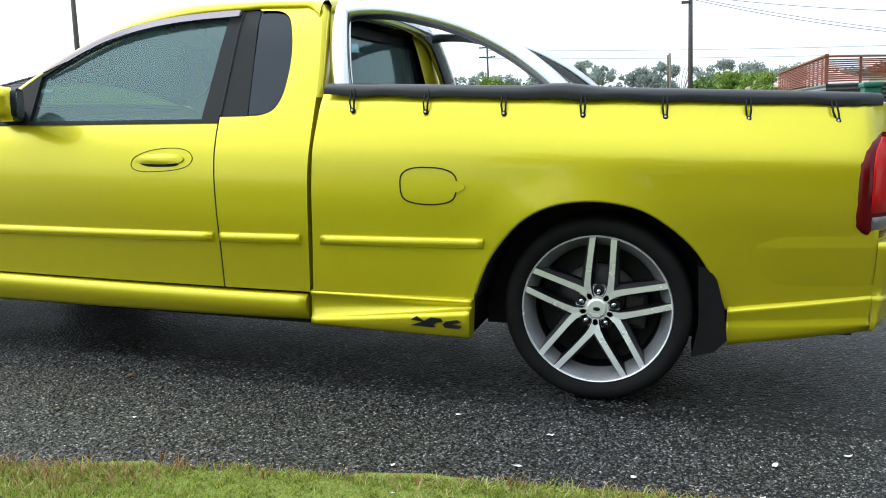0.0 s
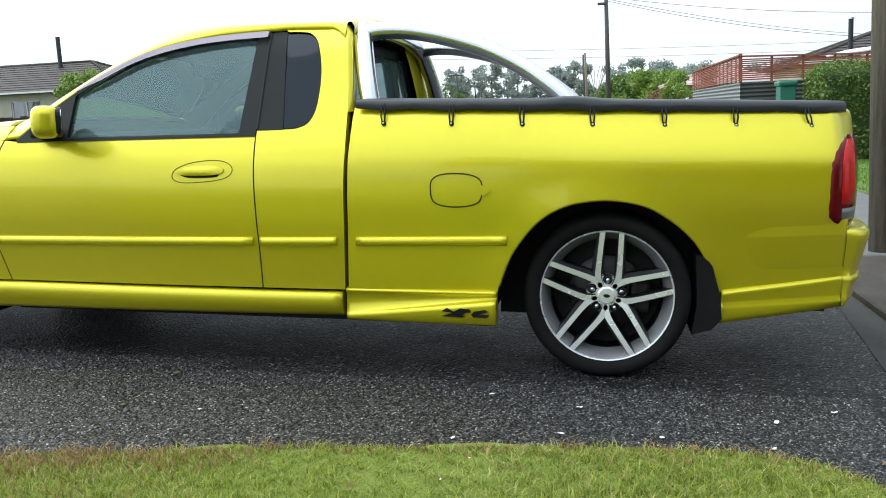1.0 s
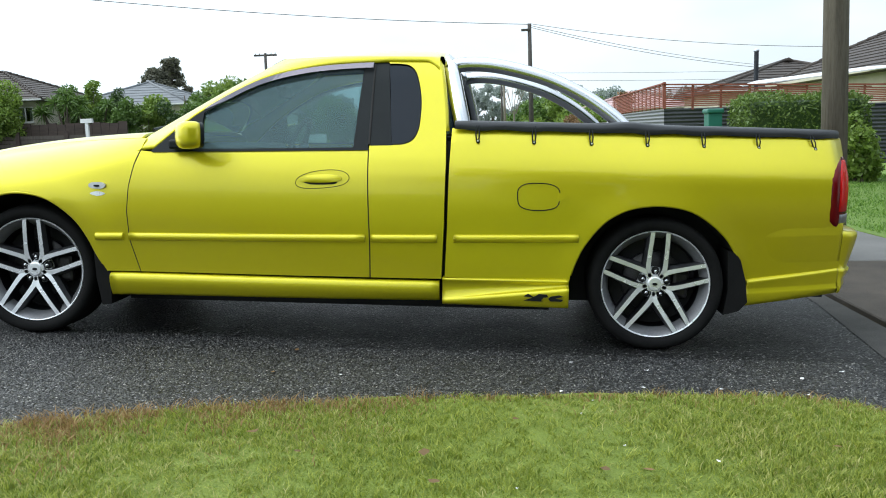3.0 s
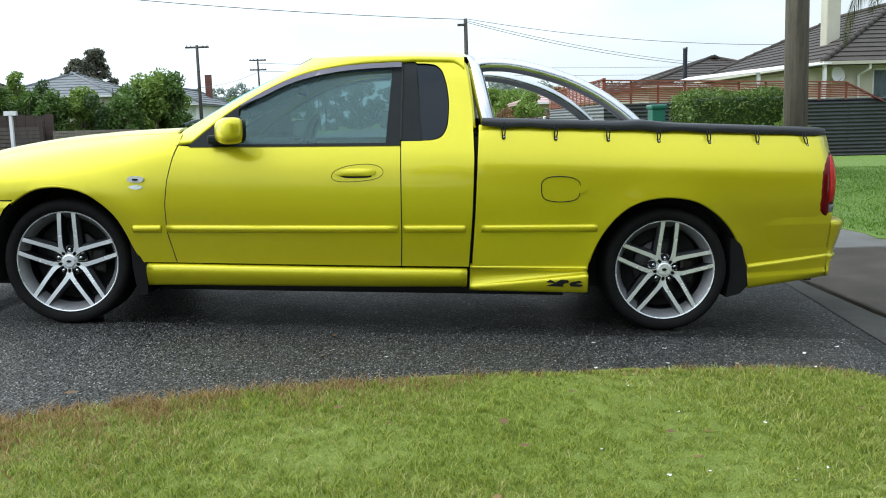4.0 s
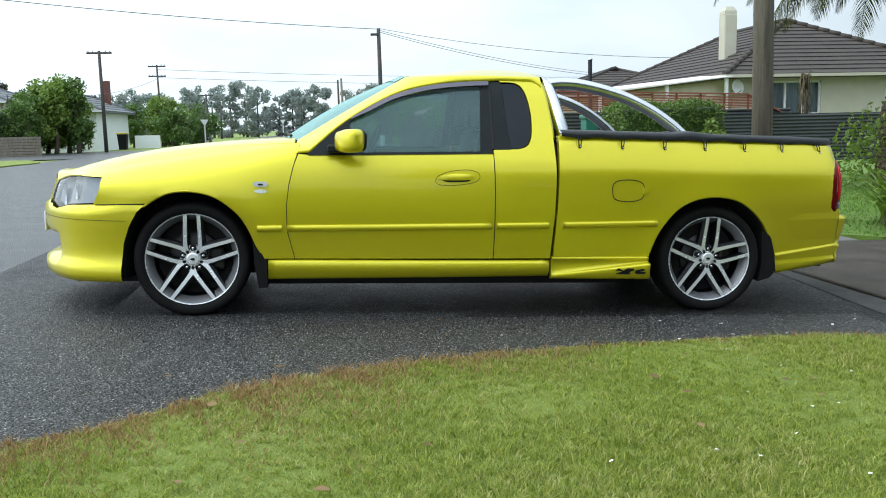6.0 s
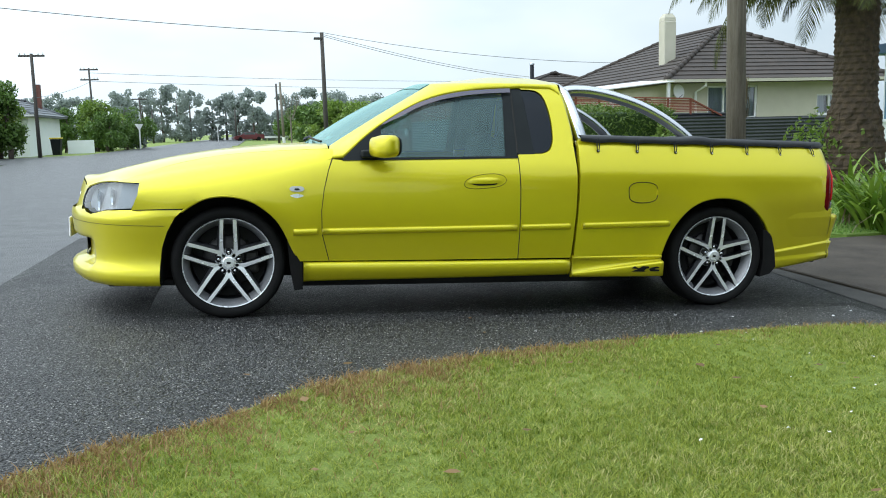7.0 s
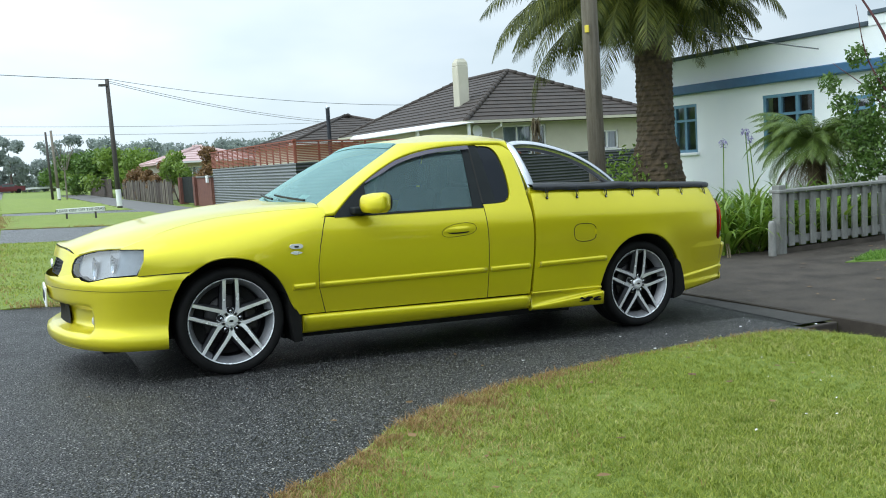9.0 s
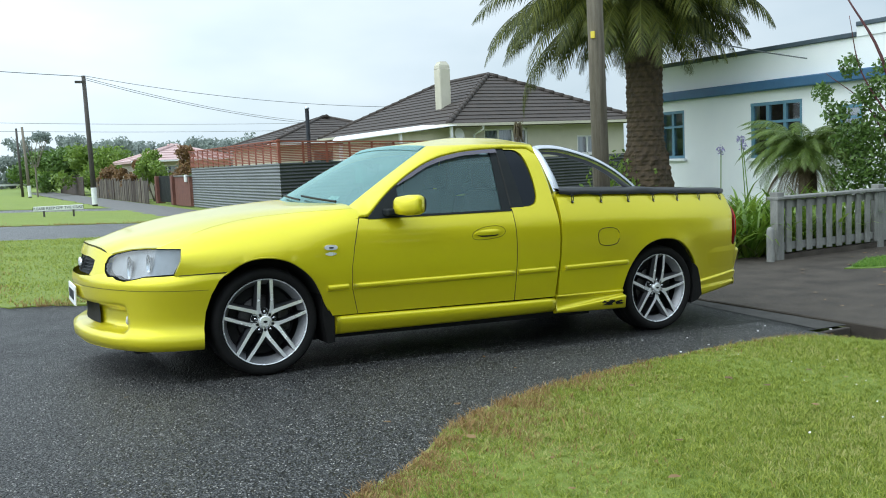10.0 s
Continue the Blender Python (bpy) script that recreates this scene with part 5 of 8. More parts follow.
# agapanthus clumps: strap leaves and flower stalks
def strap_clump(x, y, seed, size=1.0, stalks=1):
    r = random.Random(seed)
    c = empty("agapanthus", pose(x, y, lift(x) - 0.03), "clump of glossy green strap leaves", "plant", "agapanthus bed")
    bm = bmesh.new()
    for _ in range(46):
        az, ln = r.uniform(0, 2 * math.pi), size * r.uniform(0.42, 0.72)
        up = math.radians(r.uniform(48, 86))
        out, sd = Vector((math.cos(az), math.sin(az), 0)), Vector((-math.sin(az), math.cos(az), 0))
        p = Vector((r.uniform(-0.09, 0.09), r.uniform(-0.09, 0.09), 0))
        prev = None
        bend = math.radians(r.uniform(60, 130))
        for k in range(7):
            t = k / 6
            w = 0.021 * size * (0.6 + 0.8 * t if t < 0.5 else 1.9 * (1 - t) + 0.05)
            pair = [bm.verts.new(p - sd * w), bm.verts.new(p + sd * w)]
            if prev:
                bm.faces.new((prev[0], prev[1], pair[1], pair[0]))
            prev = pair
            a = up - bend * t * t
            p = p + (out * math.cos(a) + Vector((0, 0, math.sin(a)))) * (ln / 6)
    part("leaves", bm, STRAP_LEAF, c, smooth=True)
    dead = random.Random(seed + 5000)
    bm = bmesh.new()
    for _ in range(7):
        az, ln = dead.uniform(0, 6.283), dead.uniform(0.28, 0.5)
        d, sd = Vector((math.cos(az), math.sin(az), 0)), Vector((-math.sin(az), math.cos(az), 0)) * 0.010
        up = Vector((0, 0, 1))
        line = [up * 0.10, d * ln * 0.45 + up * 0.26, d * ln * 0.85 + up * 0.14, d * ln + up * 0.02]
        for a, b in zip(line, line[1:]):
            bm.faces.new([bm.verts.new(q) for q in (a - sd, b - sd * 0.8, b + sd * 0.8, a + sd)])
    part("dead_leaves", bm, PALM_DRY, c, "withered tan leaves")
    for _ in range(stalks):
        top = Vector((r.uniform(-0.25, 0.25), r.uniform(-0.25, 0.25), r.uniform(0.72, 1.15) * size))
        stem = part("stalk", tube([(0, 0, 0.1), tuple(top * 0.6 + Vector((0, 0, 0.05))), tuple(top)], 0.008, 6), STRAP_LEAF, c)
        obj("flower_head", leaves(70, 0.02, clumps([tuple(top)], [0.06]), seed + 5, 0.3), LILAC, stem, "lilac flower head")
    return c


n = 0
for i in range(9):
    for j in range(4):
        x, y = 3.35 + 0.40 * i + rng.uniform(-0.1, 0.1), 2.95 + 0.42 * j + 0.16 * max(0, 1.5 - i) + rng.uniform(-0.1, 0.1)
        if x < 3.48 + 0.56 * (y - 3.2):
            n += 1
            continue
        strap_clump(x, y, 300 + n, rng.uniform(1.28, 1.62), 1 if n % 9 == 0 else 0)
        n += 1

# garden shrubs, slender tree with dark red branches
shrub("garden_shrub", "dense dark shrub by the white wall", 8.1, 3.2, 1.5, 0.7, 0.8, LEAF_MID, 41, 0.05, 2600, 0.3)
shrub("garden_shrub", "low yellow-green shrub behind the picket fence", 7.2, 3.0, 0.95, 0.6, 0.45, LEAF_LIGHT, 42, 0.045, 2200, 0.25)
bare = empty("slender_tree", pose(6.9, 2.75, -0.05), "slender tree with dark red branches and sparse leaves", "tree")
for k, pts in enumerate(([(0, 0, 0), (0.05, 0.05, 1.4), (-0.05, 0.3, 2.6), (-0.2, 0.75, 3.5)], [(0, 0, 0.6), (0.1, -0.15, 1.8), (0.15, -0.1, 3.6)], [(0.02, 0.02, 1.0), (-0.05, 0.5, 1.9), (-0.2, 1.1, 2.45)], [(0, 0.1, 1.6), (-0.2, 0.5, 2.4), (-0.3, 0.62, 3.2)])):
    line = smooth_line(pts, 5)
    part("branch", tube(line, [(0.045 if k < 2 else 0.016) * (1 - 0.75 * i / (len(line) - 1)) for i in range(len(line))], 7), BRANCH_RED, bare, smooth=True)
low = [(-0.45, 0.95, 2.15), (-0.25, 0.65, 2.5), (-0.35, 0.8, 1.85), (-0.1, 0.5, 2.05), (-0.2, 0.65, 1.45), (0.0, 0.4, 1.6), (-0.05, 0.45, 1.1), (-0.2, 0.65, 0.9), (0.1, 0.25, 2.3), (0.15, 0.0, 1.9), (0.2, -0.2, 1.4), (0.15, 0.1, 1.2), (0.2, -0.4, 2.2)]
obj("crown", leaves(8000, 0.034, clumps(low, [0.15, 0.17, 0.20, 0.20] + [0.30] * (len(low) - 4)), 77), LEAF_MID, bare)

# spiky cabbage trees across the street
for k, (x, y, h) in enumerate(((-26.4, 45.0, 3.4), (-25.5, 44.6, 3.9), (-24.7, 44.9, 3.5), (-24.0, 45.4, 3.1))):
    t = empty("cabbage_tree", pose(x, y, lift(x) - 0.05), "cabbage tree with spiky tufts of narrow leaves", "tree", "cabbage trees")
    r = random.Random(500 + k)
    for q in range(4):
        top = Vector((r.uniform(-0.8, 0.8), r.uniform(-0.5, 0.5), h * r.uniform(0.6, 0.95)))
        limb = part("limb", tube(smooth_line([(0, 0, 0), (top.x * 0.3, top.y * 0.3, h * 0.4), top], 3), [0.10, 0.09, 0.08, 0.07, 0.06, 0.05, 0.05], 6), BARK_TREE, t)
        bm = bmesh.new()
        for _ in range(90):
            d = Vector((r.gauss(0, 1), r.gauss(0, 1), r.gauss(0.25, 0.8))).normalized()
            sd = d.cross(Vector((r.gauss(0, 1), r.gauss(0, 1), r.gauss(0, 1)))).normalized() * 0.03
            ln = r.uniform(0.5, 0.8)
            mid = top + d * ln * 0.6
            tip = top + d * ln + Vector((0, 0, -0.18 * ln))
            bm.faces.new([bm.verts.new(c) for c in (top - sd * 0.5, mid - sd, tip, mid + sd, top + sd * 0.5)])
        part("tuft", bm, LEAF_MID, limb, "tuft of narrow leaves")

# far trees, right of the street
tree("tree", "broad leafy green tree by the footpath", 4.2, 70, 3.9, 3.4, 4.5, LEAF_LIGHT, 51, 0.16, 6000, 0.1, 0.9)
tree("tree", "broad leafy green tree by the footpath", 3.2, 84, 4.4, 3.2, 6.0, LEAF_MID, 52, 0.18, 6000, 0.1, 1.0)
tree("tree", "broad dull green tree by the footpath", 2.2, 98, 4.6, 3.4, 5.0, LEAF_MID, 53, 0.20, 5000, 0.1, 1.1)
shrub("shrub", "bright yellow-green shrub over the fence", 1.9, 89, 2.7, 2.3, 2.6, LEAF_LIGHT, 54, 0.11, 2600, 0.5)
shrub("shrub", "green shrub spilling over the paling fence", 4.0, 43.0, 2.8, 1.25, 2.0, LEAF_LIGHT, 55, 0.09, 3200, 0.4)
shrub("shrub", "russet shrub over the paling fence", 3.9, 52.0, 2.0, 1.1, 2.4, LEAF_RED, 56, 0.09, 2600, 0.4)
shrub("shrub", "dark russet shrub beside the red roof", 4.9, 39.6, 2.7, 0.6, 0.9, LEAF_RED, 57, 0.09, 2000, 0.4)
shrub("shrub", "thin green shrub beside the gate", 4.5, 37.6, 1.6, 0.6, 0.9, LEAF_MID, 58, 0.07, 1600, 0.3)
shrub("shrub", "russet shrub before the red-roofed house", 3.9, 47.5, 2.3, 0.9, 1.4, LEAF_RED, 59, 0.09, 2800, 0.4)
shrub("shrub", "russet and green shrub over the paling fence", 3.8, 57.5, 2.0, 1.0, 1.8, LEAF_RED, 60, 0.09, 2800, 0.4)
# across the street
tree("tree", "rounded light green tree before the dark-roofed house", -28.7, 43.6, 5.0, 2.1, 1.8, LEAF_LIGHT, 61, 0.10, 9000, 0.12, 0.7)
shrub("shrub", "leafy green shrub by the street", -35.0, 42.0, 4.3, 1.6, 1.2, LEAF_LIGHT, 62, 0.11, 3000, 0.5)
for k, (x, y, h, r, m) in enumerate(((-27.0, 50, 3.9, 1.9, LEAF_MID), (-24.6, 49, 3.9, 1.6, LEAF_MID), (-22.3, 50, 3.2, 1.5, LEAF_LIGHT), (-20.4, 49.5, 3.9, 1.8, LEAF_MID), (-18.2, 48.8, 4.2, 1.9, LEAF_LIGHT), (-16.9, 48.4, 4.4, 1.3, LEAF_LIGHT), (-19.4, 47.4, 2.2, 1.3, LEAF_LIGHT), (-18.6, 47.2, 3.9, 1.3, LEAF_MID), (-17.2, 47.0, 4.0, 1.3, LEAF_LIGHT), (-16.1, 47.4, 4.2, 1.1, LEAF_MID), (-21.2, 47.0, 3.4, 1.4, LEAF_LIGHT), (-16.9, 66.0, 3.3, 1.9, LEAF_MID), (-14.7, 66.5, 3.8, 1.9, LEAF_LIGHT), (-13.0, 70, 3.6, 2.6, LEAF_MID), (-16.5, 76, 4.2, 3.0, LEAF_MID), (-13.6, 64, 3.0, 1.5, LEAF_MID))):
    tree("tree", "leafy garden tree across the street", x, y, h, r, r, m, 70 + k, 0.11, 3200, 0.08, 0.6, group="trees across the street")
for k, (x, y, h, r) in enumerate(((-13.2, 67, 2.4, 1.6), (-12.6, 71, 2.0, 1.6), (-12.8, 75, 2.2, 1.6))):
    shrub("roadside_shrub", "leafy dull green roadside shrub", x - 0.6, y, h, r, r, (LEAF_MID, LEAF_DARK, LEAF_GUM_HAZE)[k % 3], 150 + k, 0.12, 2600, 0.55)
for k, (x, y, h, r) in enumerate(((-26.2, 46.4, 4.1, 1.1), (-24.9, 46.6, 4.4, 1.0), (-23.3, 46.0, 3.9, 1.1), (-22.2, 45.0, 3.2, 1.2), (-20.9, 45.3, 3.0, 1.0), (-19.6, 45.6, 3.4, 1.2), (-18.2, 45.2, 2.9, 1.1))):
    shrub("garden_bush", "leafy bush behind the fence across the street", x, y, h, r, r, (LEAF_MID, LEAF_DARK, LEAF_LIGHT)[(k * 2) % 3], 820 + k, 0.09, 3200, 0.45)
for k, (x, h) in enumerate(((-28.9, 6.6), (-27.8, 7.5))):
    t = empty("conifer", pose(x, 66 + k, lift(x)), "tall dark conifer behind the grey roof", "tree", "conifers")
    part("trunk", tube([(0, 0, 0), (0, 0, h)], [0.2, 0.03], 8), BARK_TREE, t)
    rr = random.Random(90 + k)
    cs = [(rr.uniform(-1, 1) * 2.3 * (1 - q / 12) ** 0.8, rr.uniform(-1, 1) * 2.3 * (1 - q / 12) ** 0.8, 1.0 + (h - 1.0) * q / 12) for q in range(12) for _ in range(5)]
    obj("crown", leaves(8500, 0.15, clumps(cs, [0.42] * len(cs), 0.8), 90 + k), LEAF_PINE, t)


def wood(name, label, spots, material, seed, leaf, count):
    """A far belt of trees as one mass of leafy clumps on trunks."""
    r = random.Random(seed)
    cs, rs = [], []
    bm = bmesh.new()
    for x, y, h, w in spots:
        tube([(x, y, lift(x)), (x + r.uniform(-0.3, 0.3), y, h * 0.75)], [0.25, 0.08], 6, bm)
        for _ in range(26):
            f = r.uniform(0.06, 1.0)
            cs.append((x + r.uniform(-w, w) * (1.15 - 0.6 * f), y + r.uniform(-w, w), h * f))
            rs.append(w * r.uniform(0.22, 0.45))
    e = empty(name, pose(0, 0, 0), label, "trees", kind="stuff")
    part("trunks", bm, BARK_TREE, e)
    obj("canopy", leaves(count, leaf, clumps(cs, rs, 0.8), seed), material, e)
    return e


rr = random.Random(8)
wood("gum_trees", "hazy grey-green gum trees at the street's end", [(-40 + 2.4 * k + rr.uniform(-1, 1), 150 + rr.uniform(-6, 14), rr.uniform(6.6, 8.6) + (1.4 if 8 <= k <= 11 else 0) - (2.6 if 16 <= k <= 17 else 0), 2.3) for k in range(24)], LEAF_GUM_HAZE, 101, 0.25, 52000)
wood("hill_trees", "grey-green trees behind the houses", [(8 + 2.6 * k, 125 + rr.uniform(-5, 10), rr.uniform(4.9, 6.3), 3.2) for k in range(14)], LEAF_GUM_HAZE, 102, 0.24, 36000)
wood("far_trees", "grey-green trees beyond the houses across the street", [(-75 + 2.8 * k, 135 + rr.uniform(-8, 8), rr.uniform(4.5, 6.0), 2.8) for k in range(14)], LEAF_GUM_HAZE, 103, 0.28, 20000)
# Added out of view, from dark glass reflections; tall and dense to darken the tail.
wood("garden_trees", "leafy green trees added out of view behind the verge lawn", [(9 + 2.6 * k, -17 + rr.uniform(-2, 2), rr.uniform(8.0, 11.0), 2.4) for k in range(11)], LEAF_DARK, 104, 0.34, 18000)
twig = empty("bare_shrub", pose(-0.2, 66, 0), "leafless grey shrub beside the pole", "shrub")
for k in range(9):
    a = rr.uniform(-1, 1)
    part("twig", tube(smooth_line([(0.2 * a, 0, 2.2), (0.6 * a, 0, 3.2), (0.9 * a + rr.uniform(-0.2, 0.2), 0, 4.1)], 3), 0.022, 5), WOOD_GREY, twig)
part("stem", tube([(0, 0, 0), (0, 0, 2.4)], 0.06, 6), WOOD_GREY, twig)
# Unseen belt taken from the glass reflections, thickened to darken the car's flank.
wood("street_trees", "dark leafy trees across the way, mirrored in the car's glass", [(1 + 2.4 * k + rr.uniform(-0.6, 0.6), -17 + rr.uniform(-3, 2), rr.uniform(7.0, 10.5), 2.3) for k in range(16)], LEAF_DARK, 104, 0.34, 20000)

# ---- the utility car: its own frame has x to the tail, y to the far side, z up from the tyre contacts ----
MID = 0.82
car = empty("utility_car", pose(0, 0, 0, 0, 2.42, 0), "bright yellow-green two-door utility car parked on wet asphalt", "car")

plan = graph((-3.95, 0.15), (-3.88, 0.09), (-3.76, -0.008), (-3.6, -0.064), (-3.45, -0.087), (-3.1, -0.108), (-2.72, -0.122), (-2.2, -0.138), (-1.7, -0.149), (-1.4, -0.150), (-1.0, -0.140), (-0.68, -0.126), (-0.48, -0.112), (0.0, -0.075), (0.4, -0.024), (0.7, 0.028), (0.92, 0.085), (1.0, 0.12))
door_tuck = graph((0.20, 0.060), (0.34, 0.046), (0.50, 0.022), (0.64, 0.004), (0.74, 0.0), (0.82, 0.007), (0.90, 0.030), (0.97, 0.062))
bed_tuck = graph((0.20, 0.034), (0.35, 0.024), (0.56, 0.010), (0.72, 0.0), (0.845, 0.003), (0.875, 0.008), (0.95, 0.028), (1.02, 0.050), (1.055, 0.064), (1.08, 0.09))
bed_lean = graph((-1.0, 1.45), (-0.5, 1.55), (0.0, 1.85), (0.5, 2.05), (0.9, 2.2))
TUMBLE = 0.50


def ease(t):
    t = max(0.0, min(1.0, t))
    return t * t * (3 - 2 * t)


def flare(x, z):
    """A gentle swelling round the wheel arches."""
    out = 0.0
    for cx, cz, r, wide, high in ((-3.11, 0.325, 0.415, 0.11, 0.013), (-0.02, 0.325, 0.395, 0.055, 0.011)):
        d = (math.hypot(x - cx, z - cz) - r) / wide
        out -= high * math.exp(-d * d)
    return out


def side_y(x, z):
    """The near flank: y for a place along the car and a height."""
    if x > -1.0212:
        return plan(x) + bed_tuck(z) * bed_lean(x) + flare(x, z)
    if z > 0.97:
        return plan(x) + 0.062 + (z - 0.97) * TUMBLE + 0.25 * max(0, z - 1.30) ** 1.5 * 3
    return plan(x) + door_tuck(z) + flare(x, z)


def near(x, z):
    return (x, side_y(x, z), z)


def both(name, poly, material, parent, step=0.04, depth=0.025, holes=(), place=near, label=""):
    """A panel on the near flank and its mirror image on the far one."""
    made = []
    for far in (False, True):
        bm = skin(poly, place, step, (0, depth, 0), holes)
        if far:
            for v in bm.verts:
                v.co.y = 2 * MID - v.co.y
            bmesh.ops.reverse_faces(bm, faces=bm.faces[:])
        made.append(part(name, bm, material, parent, label, smooth=True))
    return made


def rounded(pts, n=6):
    """A closed outline with its listed corners joined by a smooth closed line."""
    m = len(pts)
    out = []
    for i in range(m):
        p0, p1, p2, p3 = (Vector(pts[(i + k) % m]) for k in (-1, 0, 1, 2))
        for k in range(n):
            t = k / n
            q = 0.5 * (2 * p1 + (p2 - p0) * t + (2 * p0 - 5 * p1 + 4 * p2 - p3) * t * t + (3 * p1 - p0 - 3 * p2 + p3) * t ** 3)
            out.append((q.x, q.y))
    return out


def rounded_open(pts, n=6):
    return [(p.x, p.y) for p in smooth_line([(a, b, 0) for a, b in pts], n)]


# bonnet and front wings share one section
crown = graph((-4.03, 0.770), (-3.95, 0.800), (-3.85, 0.828), (-3.7, 0.866), (-3.5, 0.914), (-3.3, 0.951), (-3.1, 0.978), (-2.86, 1.002), (-2.55, 1.022))
boxy = graph((-4.0, 3.2), (-3.4, 4.2), (-2.9, 6.5), (-2.55, 14.0))
WAIST = 0.70


def top_z(x, y):
    v = min(1.0, abs(MID - y) / (MID - plan(x)))
    return WAIST + (crown(x) - WAIST) * max(0.0, 1 - v ** boxy(x)) ** (1 / 2.2)


def wing(x, s):
    """Front wing: up the flank to the waist, then over the shoulder."""
    if s <= WAIST:
        return near(x, s)
    a = min(1.0, (s - WAIST) / 0.40) * math.pi / 2
    v = max(0.0, math.cos(a)) ** (2 / boxy(x))
    z = WAIST + (crown(x) - WAIST) * math.sin(a) ** (2 / 2.2)
    return (x, MID - v * (MID - plan(x)) + flare(x, z) * max(0, 1 - (s - WAIST) / 0.1), z)


FRONT_ARCH = rounded_open([(-3.488, 0.205), (-3.487, 0.322), (-3.475, 0.421), (-3.444, 0.515), (-3.388, 0.602), (-3.338, 0.648), (-3.262, 0.694), (-3.186, 0.716), (-3.090, 0.718), (-2.988, 0.696), (-2.905, 0.648), (-2.833, 0.582), (-2.782, 0.498), (-2.744, 0.412), (-2.70, 0.335)], 4)
REAR_ARCH = rounded_open([(-0.422, 0.345), (-0.41, 0.405), (-0.362, 0.516), (-0.27, 0.632), (-0.165, 0.694), (-0.045, 0.717), (0.06, 0.712), (0.15, 0.689), (0.24, 0.636), (0.315, 0.570), (0.36, 0.510), (0.398, 0.44), (0.418, 0.384)], 4)
DOOR_FRONT = [(-2.530, 0.338), (-2.572, 0.50), (-2.576, 0.64), (-2.562, 0.76), (-2.536, 0.87), (-2.512, 0.934)]
arch_front = [p for p in FRONT_ARCH if p[1] > 0.645 and p[0] < -3.1] + [p for p in FRONT_ARCH if p[0] >= -3.1]
SHUT_S = graph((-3.78, 0.815), (-3.70, 0.850), (-3.62, 0.880), (-3.5, 0.915), (-3.35, 0.95), (-3.1, 0.98), (-2.5, 0.985))
wing_outline = [(-3.640, 0.636), (-3.48, 0.644)] + arch_front + [(-2.70, 0.338), (-2.535, 0.338), (-2.577, 0.50), (-2.581, 0.64), (-2.567, 0.738), (-2.541, 0.832), (-2.511, 0.925)] + [(-2.508 - 1.222 * k / 14, SHUT_S(-2.508 - 1.222 * k / 14)) for k in range(15)] + [(-3.70, 0.834), (-3.66, 0.824), (-3.594, 0.810), (-3.604, 0.72)]
both("front_wing", wing_outline, PAINT, car, 0.035, 0.03, place=wing)

door_outline = DOOR_FRONT + [(-2.46, 0.930), (-2.40, 0.930), (-1.9, 0.943), (-1.396, 0.957), (-1.392, 0.8), (-1.384, 0.5), (-1.385, 0.342)]
HANDLE = rounded([(-1.735, 0.800), (-1.715, 0.826), (-1.65, 0.850), (-1.56, 0.860), (-1.50, 0.850), (-1.478, 0.822), (-1.505, 0.792), (-1.58, 0.776), (-1.68, 0.770), (-1.725, 0.779)], 4)
both("door", door_outline, PAINT, car, 0.04, 0.02)
QUARTER = [(p.x, p.y) for p in smooth_line([(-1.285, 0.984, 0), (-1.235, 0.988, 0), (-1.190, 1.008, 0), (-1.165, 1.055, 0), (-1.157, 1.12, 0), (-1.158, 1.19, 0), (-1.170, 1.265, 0), (-1.193, 1.332, 0), (-1.228, 1.364, 0), (-1.275, 1.372, 0), (-1.325, 1.372, 0)], 5)]
CAB_REAR = [(-1.090, 1.402), (-1.070, 1.37), (-1.053, 1.28), (-1.036, 1.15), (-1.028, 1.05), (-1.022, 0.90)]


def dense_line(pts, step):
    out = []
    for (a, b), (c, d) in zip(pts, pts[1:]):
        n = max(1, int(math.hypot(c - a, d - b) / step))
        out += [(a + (c - a) * k / n, b + (d - b) * k / n) for k in range(n)]
    return out + [pts[-1]]


both("cab_panel", [(-1.379, 0.342), (-1.378, 0.5), (-1.386, 0.8), (-1.391, 0.975), (-1.29, 0.978)] + [(x + 0.005, z + (-0.004 if z < 1.1 else 0.004)) for x, z in QUARTER] + [(-1.33, 1.384), (-1.28, 1.402)] + CAB_REAR + [(-1.026, 0.6), (-1.037, 0.342)], PAINT, car, 0.02, 0.05)
for far in (False, True):
    bm = bmesh.new()
    rows = [[bm.verts.new((x + dx, side_y(x, z) + dy + 0.0005, z)) for dx, dy in ((0.0, 0.0), (0.010, 0.006), (0.015, 0.020), (0.014, 0.05), (0.004, 0.11), (-0.02, 0.18))] for x, z in dense_line(CAB_REAR[:5], 0.03)]
    for a, b in zip(rows, rows[1:]):
        for k in range(5):
            bm.faces.new((a[k], a[k + 1], b[k + 1], b[k]))
    if far:
        for v in bm.verts:
            v.co.y = 2 * MID - v.co.y
    bmesh.ops.recalc_face_normals(bm, faces=bm.faces[:])
    part("cab_corner", bm, PAINT, car, smooth=True)
# bed flank
bed_outline = [(-1.0195, 0.352), (-1.010, 0.60), (-1.004, 0.90), (-0.998, 1.064), (-0.5, 1.062), (0.2, 1.058), (0.79, 1.054), (0.79, 0.592), (0.900, 0.592), (0.900, 0.405), (0.43, 0.350)] + REAR_ARCH[::-1]
both("bed_side", bed_outline, PAINT, car, 0.04, 0.05)


def proud(off, base=near):
    def f(x, z):
        a, b, c = base(x, z)
        return (a, b - off, c)
    return f


